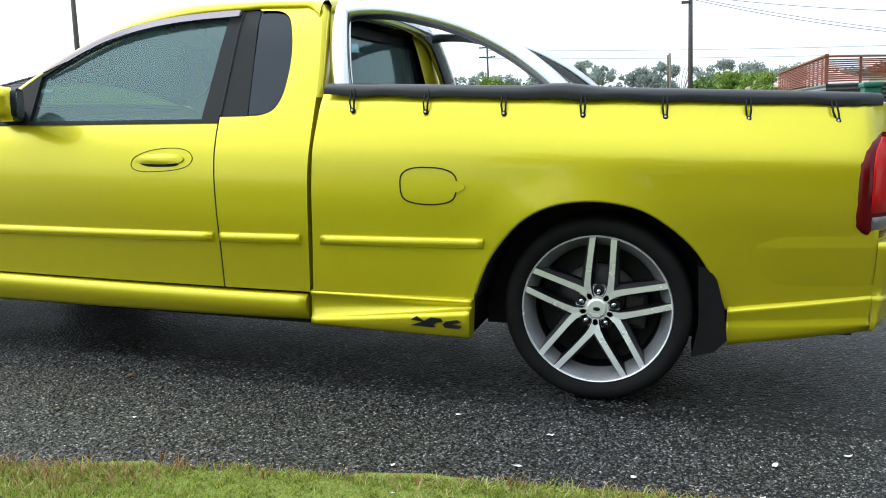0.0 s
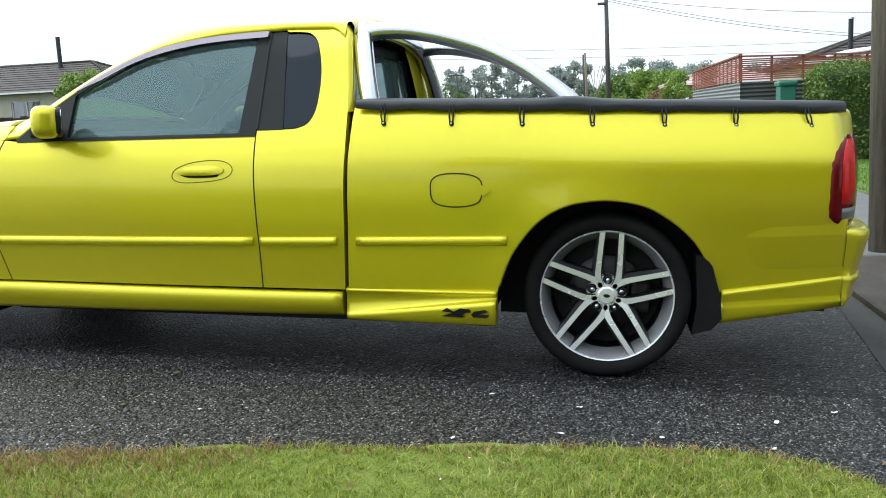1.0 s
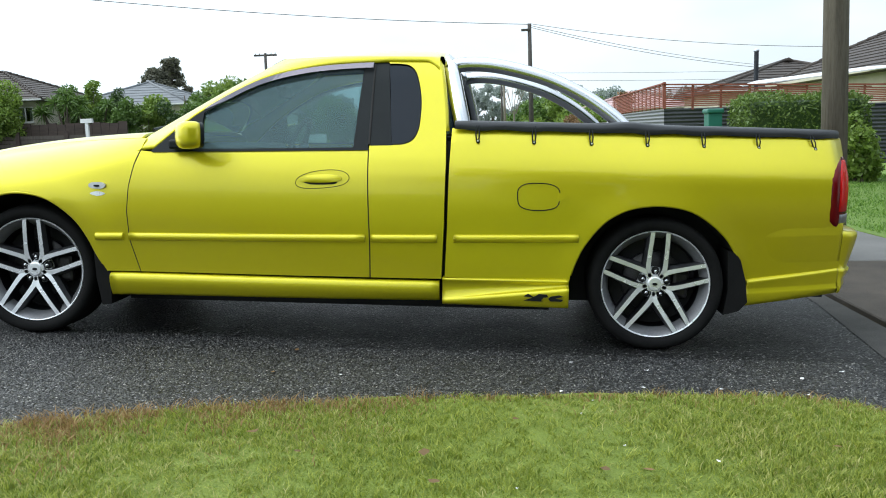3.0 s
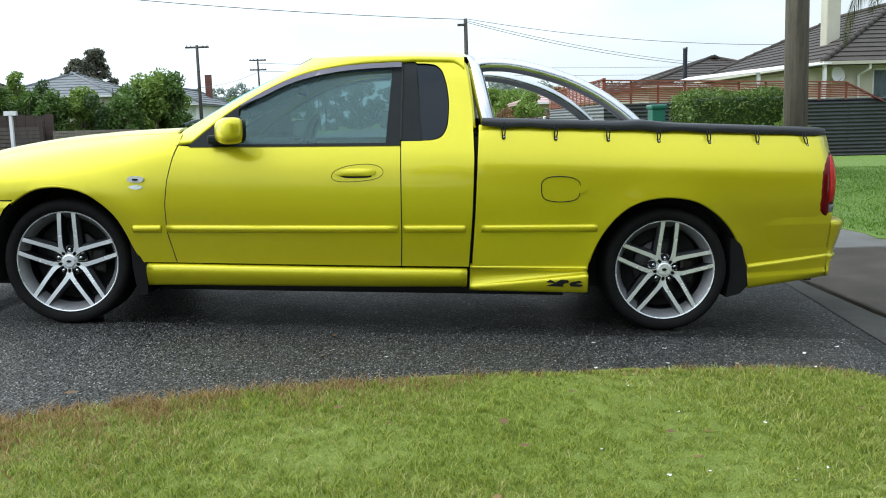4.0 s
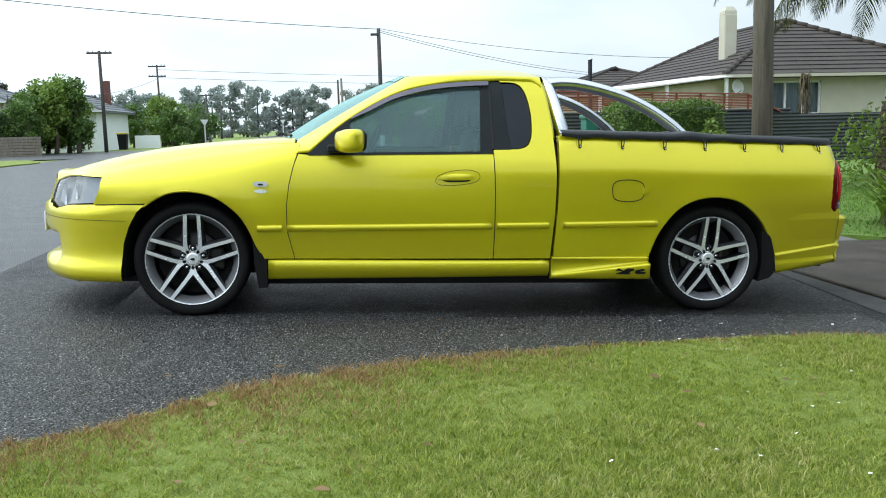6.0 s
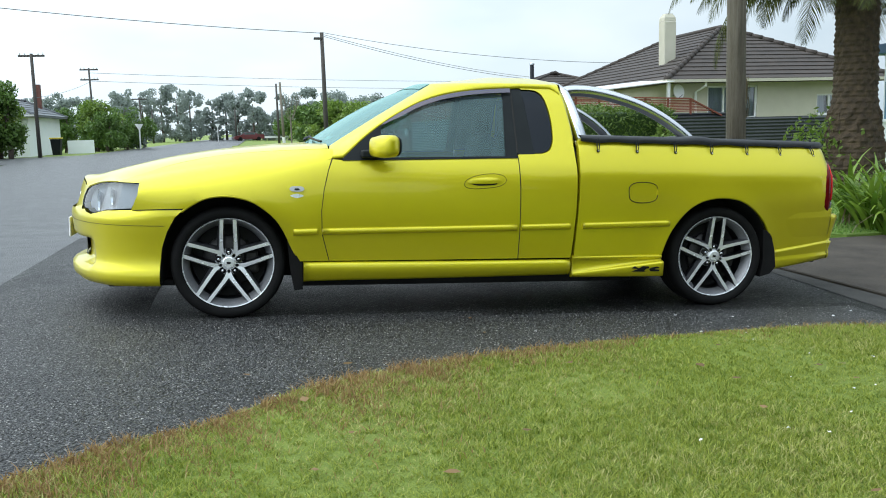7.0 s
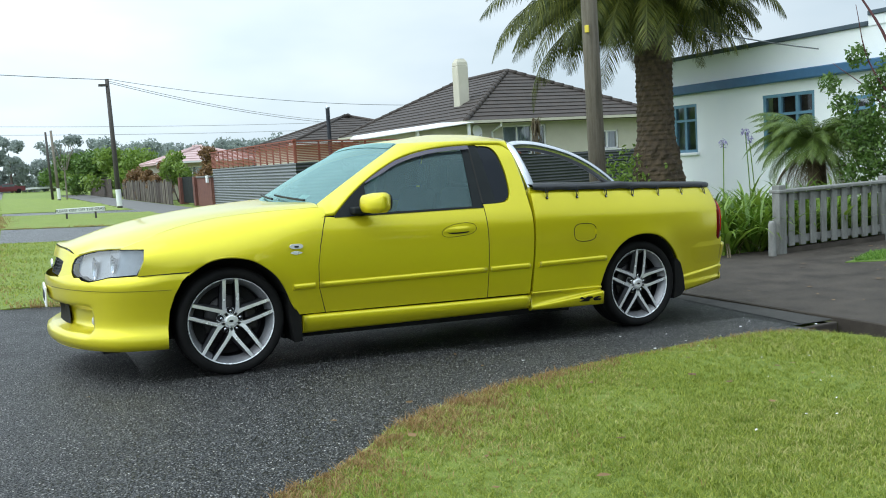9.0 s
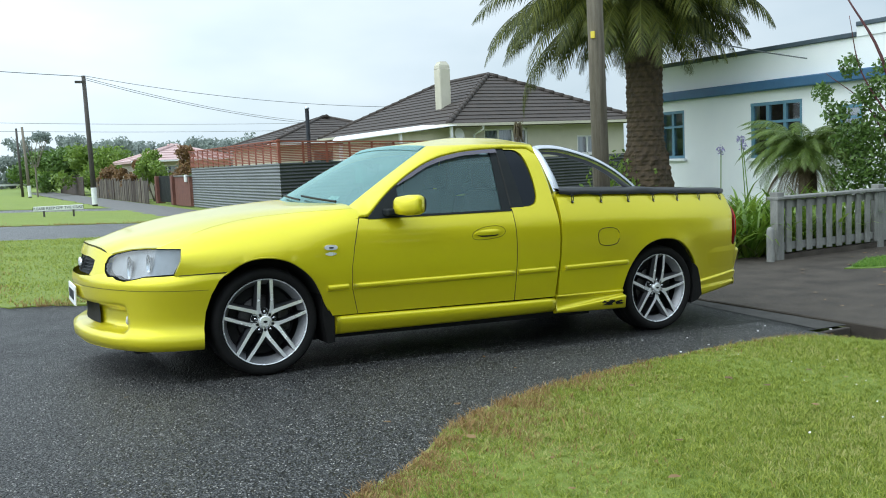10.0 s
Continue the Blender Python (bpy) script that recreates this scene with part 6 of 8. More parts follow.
def moulding(name, x0, x1, profile, n=40):
    """A moulded strip along both flanks; profile(x) gives (y, z) points from its top edge down."""
    for far in (False, True):
        bm = bmesh.new()
        rows = []
        for k in range(n + 1):
            x = x0 + (x1 - x0) * k / n
            rows.append([bm.verts.new((x, y, z)) for y, z in profile(x)])
        for a, b in zip(rows, rows[1:]):
            for k in range(len(a) - 1):
                bm.faces.new((a[k], a[k + 1], b[k + 1], b[k]))
        for r in (rows[0], rows[-1]):
            bm.faces.new(r)
        if far:
            for v in bm.verts:
                v.co.y = 2 * MID - v.co.y
            bmesh.ops.reverse_faces(bm, faces=bm.faces[:])
        ob = part(name, bm, PAINT, car)
        ob.data.polygons.foreach_set("use_smooth", [len(p.vertices) == 4 for p in ob.data.polygons])


def sill_profile(x):
    y = side_y(x, 0.345)
    b = 0.217 + 0.011 * (x + 2.682)
    return [(y + d, z) for d, z in ((0.03, 0.331), (0.0, 0.331), (-0.010, 0.3275), (-0.017, 0.319), (-0.021, 0.306), (-0.020, 0.285), (-0.012, 0.262), (0.004, b + 0.012), (0.012, b), (0.05, b))]


def skirt_profile(x):
    t = max(0.0, min(1.0, (x + 1.03) / 0.605))
    y = side_y(-0.75, 0.345) + 0.012 * t
    zw, out = 0.240 + 0.072 * t, 0.010 + 0.034 * t
    return [(y + d, z) for d, z in ((0.04, 0.352), (0.0, 0.352), (-0.013, 0.3485), (-0.017, 0.343), (-0.015, 0.336), (-0.005, 0.328), (-0.004, zw + 0.010), (-0.004 - 0.5 * out, zw + 0.006), (-out - 0.002, zw), (-out - 0.003, zw - 0.012), (-out + 0.004, 0.224), (-out + 0.016, 0.217), (0.03, 0.217))]


def skirt_out(x, z):
    """Where the badge lies on the skirt's wedge."""
    t = max(0.0, min(1.0, (x + 1.03) / 0.605))
    return (x, side_y(-0.75, 0.345) + 0.012 * t - 0.010 - 0.034 * t - 0.006 + 0.09 * max(0, 0.25 - z), z)


def valance_profile(x):
    t = (x - 0.436) / 0.45
    y = side_y(x, 0.385)
    zt, zm, b = 0.350 + 0.054 * t, 0.305 + 0.022 * t, 0.226 + 0.057 * t
    return [(y + d, z) for d, z in ((0.04, zt + 0.010), (0.001, zt + 0.009), (-0.004, zt + 0.005), (-0.013, zt), (-0.016, zt - 0.006), (-0.014, zt - 0.014), (-0.007, zm + 0.012), (-0.006, zm + 0.004), (-0.013, zm - 0.010), (-0.014, zm - 0.020), (-0.010, b + 0.022), (-0.002, b + 0.004), (0.010, b), (0.04, b))]


moulding("sill", -2.682, -1.045, sill_profile)
moulding("side_skirt", -1.030, -0.425, skirt_profile)
moulding("rear_valance", 0.436, 0.899, valance_profile)


def strip_z(x):
    return 0.512 + (x + 2.742) * 0.0175


def strip_profile(x):
    c = strip_z(x)
    y = side_y(x, c)
    return [(y + d, c + z) for d, z in ((0.012, 0.0195), (-0.003, 0.0190), (-0.011, 0.0155), (-0.0155, 0.008), (-0.0165, 0.0), (-0.015, -0.009), (-0.010, -0.0155), (-0.003, -0.0190), (0.012, -0.0195))]


def crease_profile(x):
    z = 0.566 + 0.022 * (x - 0.44)
    f = ease((x - 0.40) / 0.24)
    out = []
    for d, e in ((0.004, 0.060), (0.001, 0.048), (-0.0015, 0.026), (-0.0048, 0.006), (-0.0056, 0.001), (-0.0054, -0.004), (-0.0042, -0.04), (-0.0026, -0.08), (-0.0008, -0.12), (0.002, -0.150), (0.006, -0.158)):
        out.append((side_y(x, z + e) + 0.004 * (1 - f) + d * f, z + e))
    return out


for x0, x1 in ((-2.742, -2.602), (-2.575, -1.402), (-1.374, -1.058), (-0.978, -0.385)):
    moulding("rubbing_strip", x0, x1, strip_profile, 24)
moulding("body_crease", 0.375, 0.898, crease_profile, 32)

# front bumper: a plan line from the wheel arch round to the middle
nose_plan = smooth_line([(-3.40, -0.100, 0), (-3.54, -0.084, 0), (-3.67, -0.047, 0), (-3.785, 0.018, 0), (-3.88, 0.12, 0), (-3.968, 0.26, 0), (-4.033, 0.42, 0), (-4.080, 0.61, 0), (-4.098, 0.82, 0)], 8)
nose_len = [0.0]
for a, b in zip(nose_plan, nose_plan[1:]):
    nose_len.append(nose_len[-1] + (b - a).length)
NOSE = nose_len[-1]


def nose_at(u, inset):
    """u metres along the nose line from the arch, moved in by inset."""
    mirror = u > NOSE
    u = 2 * NOSE - u if mirror else u
    i = 0
    while i < len(nose_len) - 2 and nose_len[i + 1] < u:
        i += 1
    t = (u - nose_len[i]) / (nose_len[i + 1] - nose_len[i])
    a, b = nose_plan[i], nose_plan[i + 1]
    p = a + (b - a) * t
    d = (nose_plan[min(i + 2, len(nose_plan) - 1)] - nose_plan[max(i - 1, 0)]).normalized()
    n = Vector((-d.y, d.x, 0))
    if n.y < 0 and abs(n.y) > abs(n.x) or n.x < 0 and abs(n.x) >= abs(n.y):
        n = -n
    q = p + n * inset
    return (q.x, 2 * MID - q.y if mirror else q.y)


bumper_in = graph((0.195, 0.035), (0.215, 0.006), (0.255, 0.0), (0.285, 0.004), (0.315, 0.018), (0.36, 0.022), (0.44, 0.017), (0.52, 0.008), (0.552, 0.005), (0.575, 0.002), (0.605, 0.010), (0.63, 0.026), (0.66, 0.05))


def scoop(u, z):
    """How deep the intake is sunk at a place of the nose."""
    u = min(u, 2 * NOSE - u)
    return 0.085 * ease((u - 0.555 - 0.10 * max(0, z - 0.36)) / (0.06 + 0.25 * abs(z - 0.36))) * ease((z - 0.280) / 0.04) * ease((0.460 - z) / 0.035)


def bumper_place(u, z):
    side = 1 - ease(min(u, 2 * NOSE - u) / 0.35)
    x, y = nose_at(u, bumper_in(z - 0.035 * side * max(0.0, min(1.0, (z - 0.56) / 0.03))) - 0.004 + scoop(u, z))
    return (x, y, z)


back = [(-0.045, 0.640), (0.0, 0.598), (0.046, 0.515), (0.078, 0.421), (0.090, 0.322), (0.091, 0.20)]
over_top = [(0.24, 0.634), (0.435, 0.624), (0.50, 0.610), (0.57, 0.598), (0.635, 0.606), (0.675, 0.620), (0.72, 0.617), (0.76, 0.633), (0.80, 0.632), (0.92, 0.614), (NOSE - 0.18, 0.606)]
bumper_outline = back + [(0.4, 0.192), (NOSE, 0.185), (2 * NOSE - 0.4, 0.192)] + [(2 * NOSE - u, z) for u, z in back[::-1]] + [(2 * NOSE - u, z) for u, z in over_top] + over_top[::-1]
bm = skin(bumper_outline, bumper_place, 0.02, None)
bmesh.ops.recalc_face_normals(bm, faces=bm.faces[:])
bumper = part("front_bumper", bm, PAINT, car, "yellow-green bumper with a deep lower intake", smooth=True)


# mouth and fog lamps
for far in (False, True):
    bm = lathe([(0.0, -0.030), (0.016, -0.027), (0.028, -0.016), (0.034, 0.0), (0.030, 0.03)], 20, "Y")
    fx, fy = nose_at(0.600, 0.062)
    turned(bm, Matrix.Translation((fx, 2 * MID - fy if far else fy, 0.365)) @ pose(0, 0, 0, 0, 0, 50 if far else -50) @ Matrix.Diagonal((0.45, 0.8, 1.0, 1)))
    part("fog_lamp", bm, WHITE_LENS, bumper, "clear fog lamp", smooth=True)
mouth = [(0.985, 0.448), (2 * NOSE - 0.985, 0.448), (2 * NOSE - 0.965, 0.315), (0.965, 0.315)]
part("mouth", skin(mouth, lambda u, z: (*nose_at(u, 0.062 + bumper_in(z)), z), 0.04), UNDER, bumper, "black lower air intake")

# bonnet: behind the lamps' upper edge, between the two shut lines
LAMP_TOP = graph((0.22, 0.780), (0.40, 0.789), (0.56, 0.779), (0.72, 0.754), (0.79, 0.742), (0.83, 0.757), (0.90, 0.772), (1.0, 0.782), (1.32, 0.790))


def lamp_in(z, u=0.6):
    return 0.025 + max(0, z - 0.60) * (0.12 + 0.20 * ease((min(u, 2 * NOSE - u) - 0.2) / 0.5))


front_edge = []
for k in range(41):
    u = 0.38 + (NOSE - 0.38) * k / 40
    z = LAMP_TOP(u) + 0.004
    x, y = nose_at(u, lamp_in(z, u) - 0.004)
    front_edge.append((y, x, z))
edge_x = graph(*[(y, x) for y, x, z in front_edge])
edge_z = graph(*[(y, z) for y, x, z in front_edge])


def bonnet_z(x, y):
    yy = min(y, 2 * MID - y)
    d = max(0.0, x - edge_x(yy))
    w = math.exp(-(d / 0.10) ** 1.5)
    return top_z(x, y) * (1 - w) + (edge_z(yy)) * w


shut_line = []
for k in range(25):
    x = -2.535 + (-3.735 + 2.535) * k / 24
    p = wing(x, SHUT_S(x))
    shut_line.append((x, p[1] + 0.005))
half = shut_line + [(x, y) for y, x, z in front_edge if y > shut_line[-1][1] + 0.005]
outline = half + [(x, 2 * MID - y) for x, y in half[::-1][1:]]
bm = skin(outline, lambda x, y: (x, y, bonnet_z(x, y)), 0.045, (0.004, 0, -0.010))
bmesh.ops.recalc_face_normals(bm, faces=bm.faces[:])
part("bonnet", bm, PAINT, car, smooth=True)

# roof, windscreen, rear window
roof_z = graph((-1.95, 1.408), (-1.75, 1.438), (-1.60, 1.456), (-1.35, 1.486), (-1.15, 1.486), (-1.06, 1.470))


def screen_place(t, v):
    """Windscreen: t from its base to the roof."""
    x = -2.63 + 0.734 * t
    half = 0.755 - 0.170 * t
    w = 2 * v - 1
    return (x + 0.11 * w * w * (1 - 0.86 * t), MID + half * w, 1.014 + 0.402 * t + 0.032 * math.sin(math.pi * t) - (0.004 + 0.014 * t + 0.026 * math.sin(math.pi * t)) * w * w)


def rail_point(x):
    """The line between pillar or cant rail and windscreen or roof."""
    s = Vector(screen_place(max(0.0, min(1.0, (x + 2.52) / 0.639)), 0.0))
    if x < -1.881:
        return s
    z = 1.402 + 0.014 * min(1, max(0, (x + 1.86) / 0.4))
    return s.lerp(Vector((x, side_y(min(x, -1.02), z), z)), ease((x + 1.881) / 0.30)) if x < -1.581 else Vector((x, side_y(min(x, -1.02), z), z))


def roof_place(x, v):
    e = rail_point(x)
    w = 2 * v - 1
    first = max(0.0, 1 - (x + 1.881) / 0.25) ** 2
    y = MID + (MID - e.y) * w
    z = e.z + (roof_z(x) - e.z) * max(0.0, 1 - w * w)
    f = Vector(screen_place(1.0, v))
    p = Vector((x - 0.015 * (1 - w * w) * first, y, z))
    return p.lerp(f, first) if x < -1.631 else p


rows = [[roof_place(-1.881 + 0.82 * (i / 24) ** 1.3, k / 32) for k in range(33)] for i in range(25)]
rows.append([p - Vector((-0.012, 0, 0.02)) for p in rows[-1]])
rows.append([p - Vector((0.01, 0, 0.06)) for p in rows[-1]])
vr = [p for r in rows for p in r]
fr = [(i * 33 + k, i * 33 + k + 1, (i + 1) * 33 + k + 1, (i + 1) * 33 + k) for i in range(26) for k in range(32)]
obj("roof", raw(vr, fr), PAINT, car, smooth=True)
lining = [[p - Vector((0, 0, 0.022)) for p in r[2:-2]] for r in rows[1:24]]
obj("roof_lining", raw([p for r in lining for p in r], [(i * 29 + k, i * 29 + k + 1, (i + 1) * 29 + k + 1, (i + 1) * 29 + k) for i in range(22) for k in range(28)]), TRIM, car, "dark roof lining", smooth=True)

rows = [[screen_place(i / 14, k / 20) for k in range(21)] for i in range(15)]
vs = [p for r in rows for p in r]
fs = [(i * 21 + k, (i + 1) * 21 + k, (i + 1) * 21 + k + 1, i * 21 + k + 1) for i in range(14) for k in range(20)]
obj("windscreen", raw(vs, fs), SCREEN, car, "pale blue-green raked windscreen", smooth=True)
sun_band = [[screen_place(0.90 + 0.10 * i / 3, 0.02 + 0.96 * k / 20) for k in range(21)] for i in range(4)]
vs = [(x, y, z + 0.004) for r in sun_band for x, y, z in r]
fs = [(i * 21 + k, (i + 1) * 21 + k, (i + 1) * 21 + k + 1, i * 21 + k + 1) for i in range(3) for k in range(20)]
obj("sun_band", raw(vs, fs), SCREEN, car, "darker tinted band across the windscreen's top", smooth=True)

# windscreen pillars with the cant rail, one to a side
GLASS_TOP = [(-2.452, 0.936), (-2.40, 0.986), (-2.30, 1.074), (-2.20, 1.147), (-2.10, 1.209), (-1.95, 1.283), (-1.80, 1.327), (-1.66, 1.352), (-1.52, 1.366), (-1.40, 1.374)]
glass_curve = graph(*GLASS_TOP)
for far in (False, True):
    bm = bmesh.new()
    rows = []
    for i in range(53):
        x = -2.535 + (-1.075 + 2.535) * i / 52
        gz = glass_curve(x) + 0.004 - 0.25 * max(0.0, -2.50 - x) + 0.006 * ease((x + 1.40) / 0.08) - 0.9 * max(0.0, x + 1.118)
        a = Vector((x, side_y(x, gz), gz))
        c = rail_point(x)
        m = (a + c) / 2 + Vector((0, -0.012, 0.008))
        rows.append([bm.verts.new(q) for q in (a + Vector((0, 0.02, 0)), a, a * 0.6 + m * 0.4 + Vector((0, -0.004, 0.002)), m, c * 0.6 + m * 0.4 + Vector((0, -0.004, 0.002)), c)])
    for a, b in zip(rows, rows[1:]):
        for k in range(5):
            bm.faces.new((a[k], b[k], b[k + 1], a[k + 1]))
    if far:
        for v in bm.verts:
            v.co.y = 2 * MID - v.co.y
    bmesh.ops.recalc_face_normals(bm, faces=bm.faces[:])
    part("screen_pillar", bm, PAINT, car, smooth=True)


def both_ribbon(name, low, high, material, off, label):
    """A smooth strip on both flanks between two lines of the flank."""
    for far in (False, True):
        a, b = [Vector(near(*p)) for p in low], [Vector(near(*p)) for p in high]
        bm = ribbon(a, b, (0, -off, 0))
        ribbon(a, [p + Vector((0, 0.012, 0)) for p in a], (0, -off, 0), bm)
        if far:
            for v in bm.verts:
                v.co.y = 2 * MID - v.co.y
            bmesh.ops.reverse_faces(bm, faces=bm.faces[:])
        part(name, bm, material, car, label)


# side glass, black centre pillar, quarter glass
GLASS_FINE = [(-2.452 + 1.052 * k / 40, glass_curve(-2.452 + 1.052 * k / 40)) for k in range(41)]
glass_outline = [(-2.35, 0.932), (-1.9, 0.942), (-1.466, 0.957), (-1.442, 1.369)] + [p for p in GLASS_FINE[5:-5][::-1]] + [(-2.35, 1.03)]
both("side_glass", glass_outline, GLASS, car, 0.06, 0.004, place=proud(-0.014), label="blue-green tinted side glass")
both("black_pillar", [(-1.470, 0.956), (-1.398, 0.958), (-1.398, 1.375), (-1.446, 1.370)], BLACK, car, 0.03, 0.02, place=proud(-0.006), label="matt black centre pillar")
both("black_pillar", [(-1.388, 0.975), (-1.285, 0.978), (-1.325, 1.377), (-1.388, 1.377)], BLACK, car, 0.03, 0.02, place=proud(-0.006), label="matt black centre pillar")
quarter = QUARTER + [(-1.312, 1.28), (-1.300, 1.13)]
both("quarter_glass", quarter, GLASS_DARK, car, 0.05, 0.004, place=proud(-0.010), label="dark tinted quarter glass")
both("quarter_trim", [(-1.40, 0.97), (-1.12, 0.98), (-1.12, 1.38), (-1.40, 1.38)], TRIM, car, 0.05, 0.01, place=proud(-0.05), label="dark inner trim")
low = [(-2.455 + 1.06 * k / 30, 0.928 + 0.027 * k / 30) for k in range(31)]
both_ribbon("window_channel", low, [(x, z + 0.013) for x, z in low], BLACK, 0.006, "black rubber window channel")
both("mirror_sail", [(-2.462, 0.933), (-2.40, 0.931), (-2.222, 0.936), (-2.222, 1.128), (-2.30, 1.072), (-2.40, 0.984)], BLACK, car, 0.02, 0.02, place=proud(0.004), label="black mirror mount panel")
top = GLASS_FINE[9:]
both_ribbon("weather_shield", [(x, z - 0.019 * min(1, i / 4)) for i, (x, z) in enumerate(top)], [(x, z + 0.007) for x, z in top], VISOR, 0.019, "smoked plastic weather shield")
inner = [(x, z - 0.012) for x, z in GLASS_FINE]
both_ribbon("window_seal", inner, [(x, z + 0.004) for x, z in GLASS_FINE], BLACK, 0.001, "black window seal")

# mirrors: swept back towards the outer end
for far in (False, True):
    bm = bmesh.new()
    a, b = Vector((-2.285, -0.125, 1.008)), Vector((-2.178, -0.300, 1.018))
    ax = (b - a).normalized()
    th = Vector((-ax.y, ax.x, 0))
    ring = []
    for t, h, w in ((-0.01, 0.025, 0.012), (0.0, 0.040, 0.024), (0.12, 0.056, 0.044), (0.5, 0.065, 0.056), (0.85, 0.063, 0.053), (0.97, 0.050, 0.038), (1.01, 0.028, 0.015)):
        c = a.lerp(b, t)
        ring.append([bm.verts.new(c + th * (w * math.copysign(abs(math.cos(q)) ** 0.6, math.cos(q))) + Vector((0, 0, h * math.copysign(abs(math.sin(q)) ** 0.6, math.sin(q))))) for q in (2 * math.pi * k / 24 for k in range(24))])
    for p, q in zip(ring, ring[1:]):
        for k in range(24):
            bm.faces.new((p[k], p[(k + 1) % 24], q[(k + 1) % 24], q[k]))
    bm.faces.new(ring[0][::-1])
    bm.faces.new(ring[-1])
    if far:
        for v in bm.verts:
            v.co.y = 2 * MID - v.co.y
    bmesh.ops.recalc_face_normals(bm, faces=bm.faces[:])
    mirror = part("wing_mirror", bm, PAINT, car, "yellow-green wing mirror", smooth=True)
    for name, size, out, material, words in (("mirror_bezel", 1.0, 0.0575, BLACK, "black mirror surround"), ("mirror_glass", 0.86, 0.0595, CHROME, "mirror glass")):
        bm = bmesh.new()
        turn = [2 * math.pi * k / 28 for k in range(28)]
        face, back = [[bm.verts.new(a.lerp(b, 0.49 + 0.47 * size * math.copysign(abs(math.cos(q)) ** 0.6, math.cos(q))) + th * o + Vector((0, 0, 0.060 * size * math.copysign(abs(math.sin(q)) ** 0.6, math.sin(q))))) for q in turn] for o in (out, out - 0.022)]
        bm.faces.new(face)
        for k in range(28):
            bm.faces.new((face[k], back[k], back[(k + 1) % 28], face[(k + 1) % 28]))
        if far:
            for v in bm.verts:
                v.co.y = 2 * MID - v.co.y
        bmesh.ops.recalc_face_normals(bm, faces=bm.faces[:])
        part(name, bm, material, mirror, words)
    bm = box(-2.35, -0.16, 0.945, -2.25, -0.05, 0.990, 0.012, 2)
    if far:
        for v in bm.verts:
            v.co.y = 2 * MID - v.co.y
    part("mirror_arm", bm, BLACK, mirror, "black mirror arm")

# flank fittings
def groove(poly, material, name, off=0.0015, width=0.004, parent=None, label=""):
    """A thin shut line laid along an outline of the flank."""
    pts = [Vector(near(*p)) + Vector((0, -off + width * 0.25, 0)) for p in dense(poly, 0.02)]
    return part(name, tube(pts + [pts[0]], width * 0.5, 6, caps=False), material, parent or car, label)


groove(HANDLE, BLACK, "handle_outline", width=0.0026)
# Flat dark patch: the shade under the handle is put in colour.
bm = skin(rounded([(-1.70, 0.808), (-1.66, 0.812), (-1.56, 0.812), (-1.535, 0.806), (-1.56, 0.797), (-1.66, 0.794)], 4), proud(0.002), 0.02)
for v in bm.verts:
    v.co.z -= 0.005
part("handle_recess", bm, UNDER, car, "dark patch painted as shade under the door handle")
bm = skin(rounded([(-1.715, 0.812), (-1.68, 0.830), (-1.60, 0.838), (-1.53, 0.834), (-1.515, 0.816), (-1.55, 0.803), (-1.64, 0.799), (-1.70, 0.802)], 4), lambda x, z: (x, side_y(x, z) - 0.005 - 0.010 * math.exp(-((z - 0.817) / 0.020) ** 2) * math.exp(-((x + 1.62) / 0.09) ** 4), z), 0.012, (0, 0.02, 0))
part("door_handle", bm, PAINT, car, "body-coloured door handle", smooth=True)
FUEL = rounded([(-0.680, 0.750), (-0.673, 0.79), (-0.63, 0.811), (-0.54, 0.811), (-0.49, 0.79), (-0.481, 0.750), (-0.493, 0.705), (-0.545, 0.687), (-0.62, 0.687), (-0.668, 0.705)], 4)
groove(FUEL, BLACK, "fuel_flap_outline", off=0.0022, width=0.0050)
bm = skin(rounded([(-0.484, 0.768), (-0.462, 0.762), (-0.450, 0.750), (-0.462, 0.738), (-0.484, 0.732)], 3), proud(0.007), 0.01, (0, 0.012, 0))
part("fuel_flap_catch", bm, PAINT, car)
bm = skin(rounded([(-2.760, 0.758), (-2.759, 0.770), (-2.742, 0.778), (-2.698, 0.778), (-2.681, 0.770), (-2.680, 0.758), (-2.698, 0.749), (-2.742, 0.749)], 4), proud(0.010), 0.015, (0, 0.012, 0))
lamp = part("side_repeater", bm, WHITE_LENS, car, "white side indicator lens", smooth=True)
bm = skin(rounded([(-2.732, 0.766), (-2.708, 0.766), (-2.708, 0.758), (-2.732, 0.758)], 3), proud(0.013), 0.01, (0, 0.004, 0))
part("bulb_spot", bm, BLACK, lamp)
bm = skin(rounded([(-2.758, 0.724), (-2.72, 0.735), (-2.682, 0.724), (-2.72, 0.712)], 5), proud(0.004), 0.015, (0, 0.004, 0))
part("oval_badge", bm, ALLOY, car, "small silver oval badge")
# dark shut lines
def seam(points, name="shut_line", r=0.0024, base=near, off=0.001):
    for far in (False, True):
        pts = [Vector(base(*p)) + Vector((0, off, 0)) for p in dense(points, 0.03, False)]
        bm = tube(pts, r, 6)
        if far:
            for v in bm.verts:
                v.co.y = 2 * MID - v.co.y
        part(name, bm, UNDER, car)


seam([(-1.381, 0.342), (-1.381, 0.5), (-1.389, 0.8), (-1.394, 0.958)])
seam([(-2.5325, 0.338), (-2.5745, 0.50), (-2.5785, 0.64), (-2.5645, 0.76), (-2.5385, 0.87), (-2.512, 0.94)])
seam([(-3.62, 0.634), (-3.48, 0.6415), (-3.36, 0.645)], "bumper_line", 0.0018, off=-0.002)
seam([(-1.393, 0.98), (-1.393, 1.37)], "pillar_gap", 0.007, off=0.008)
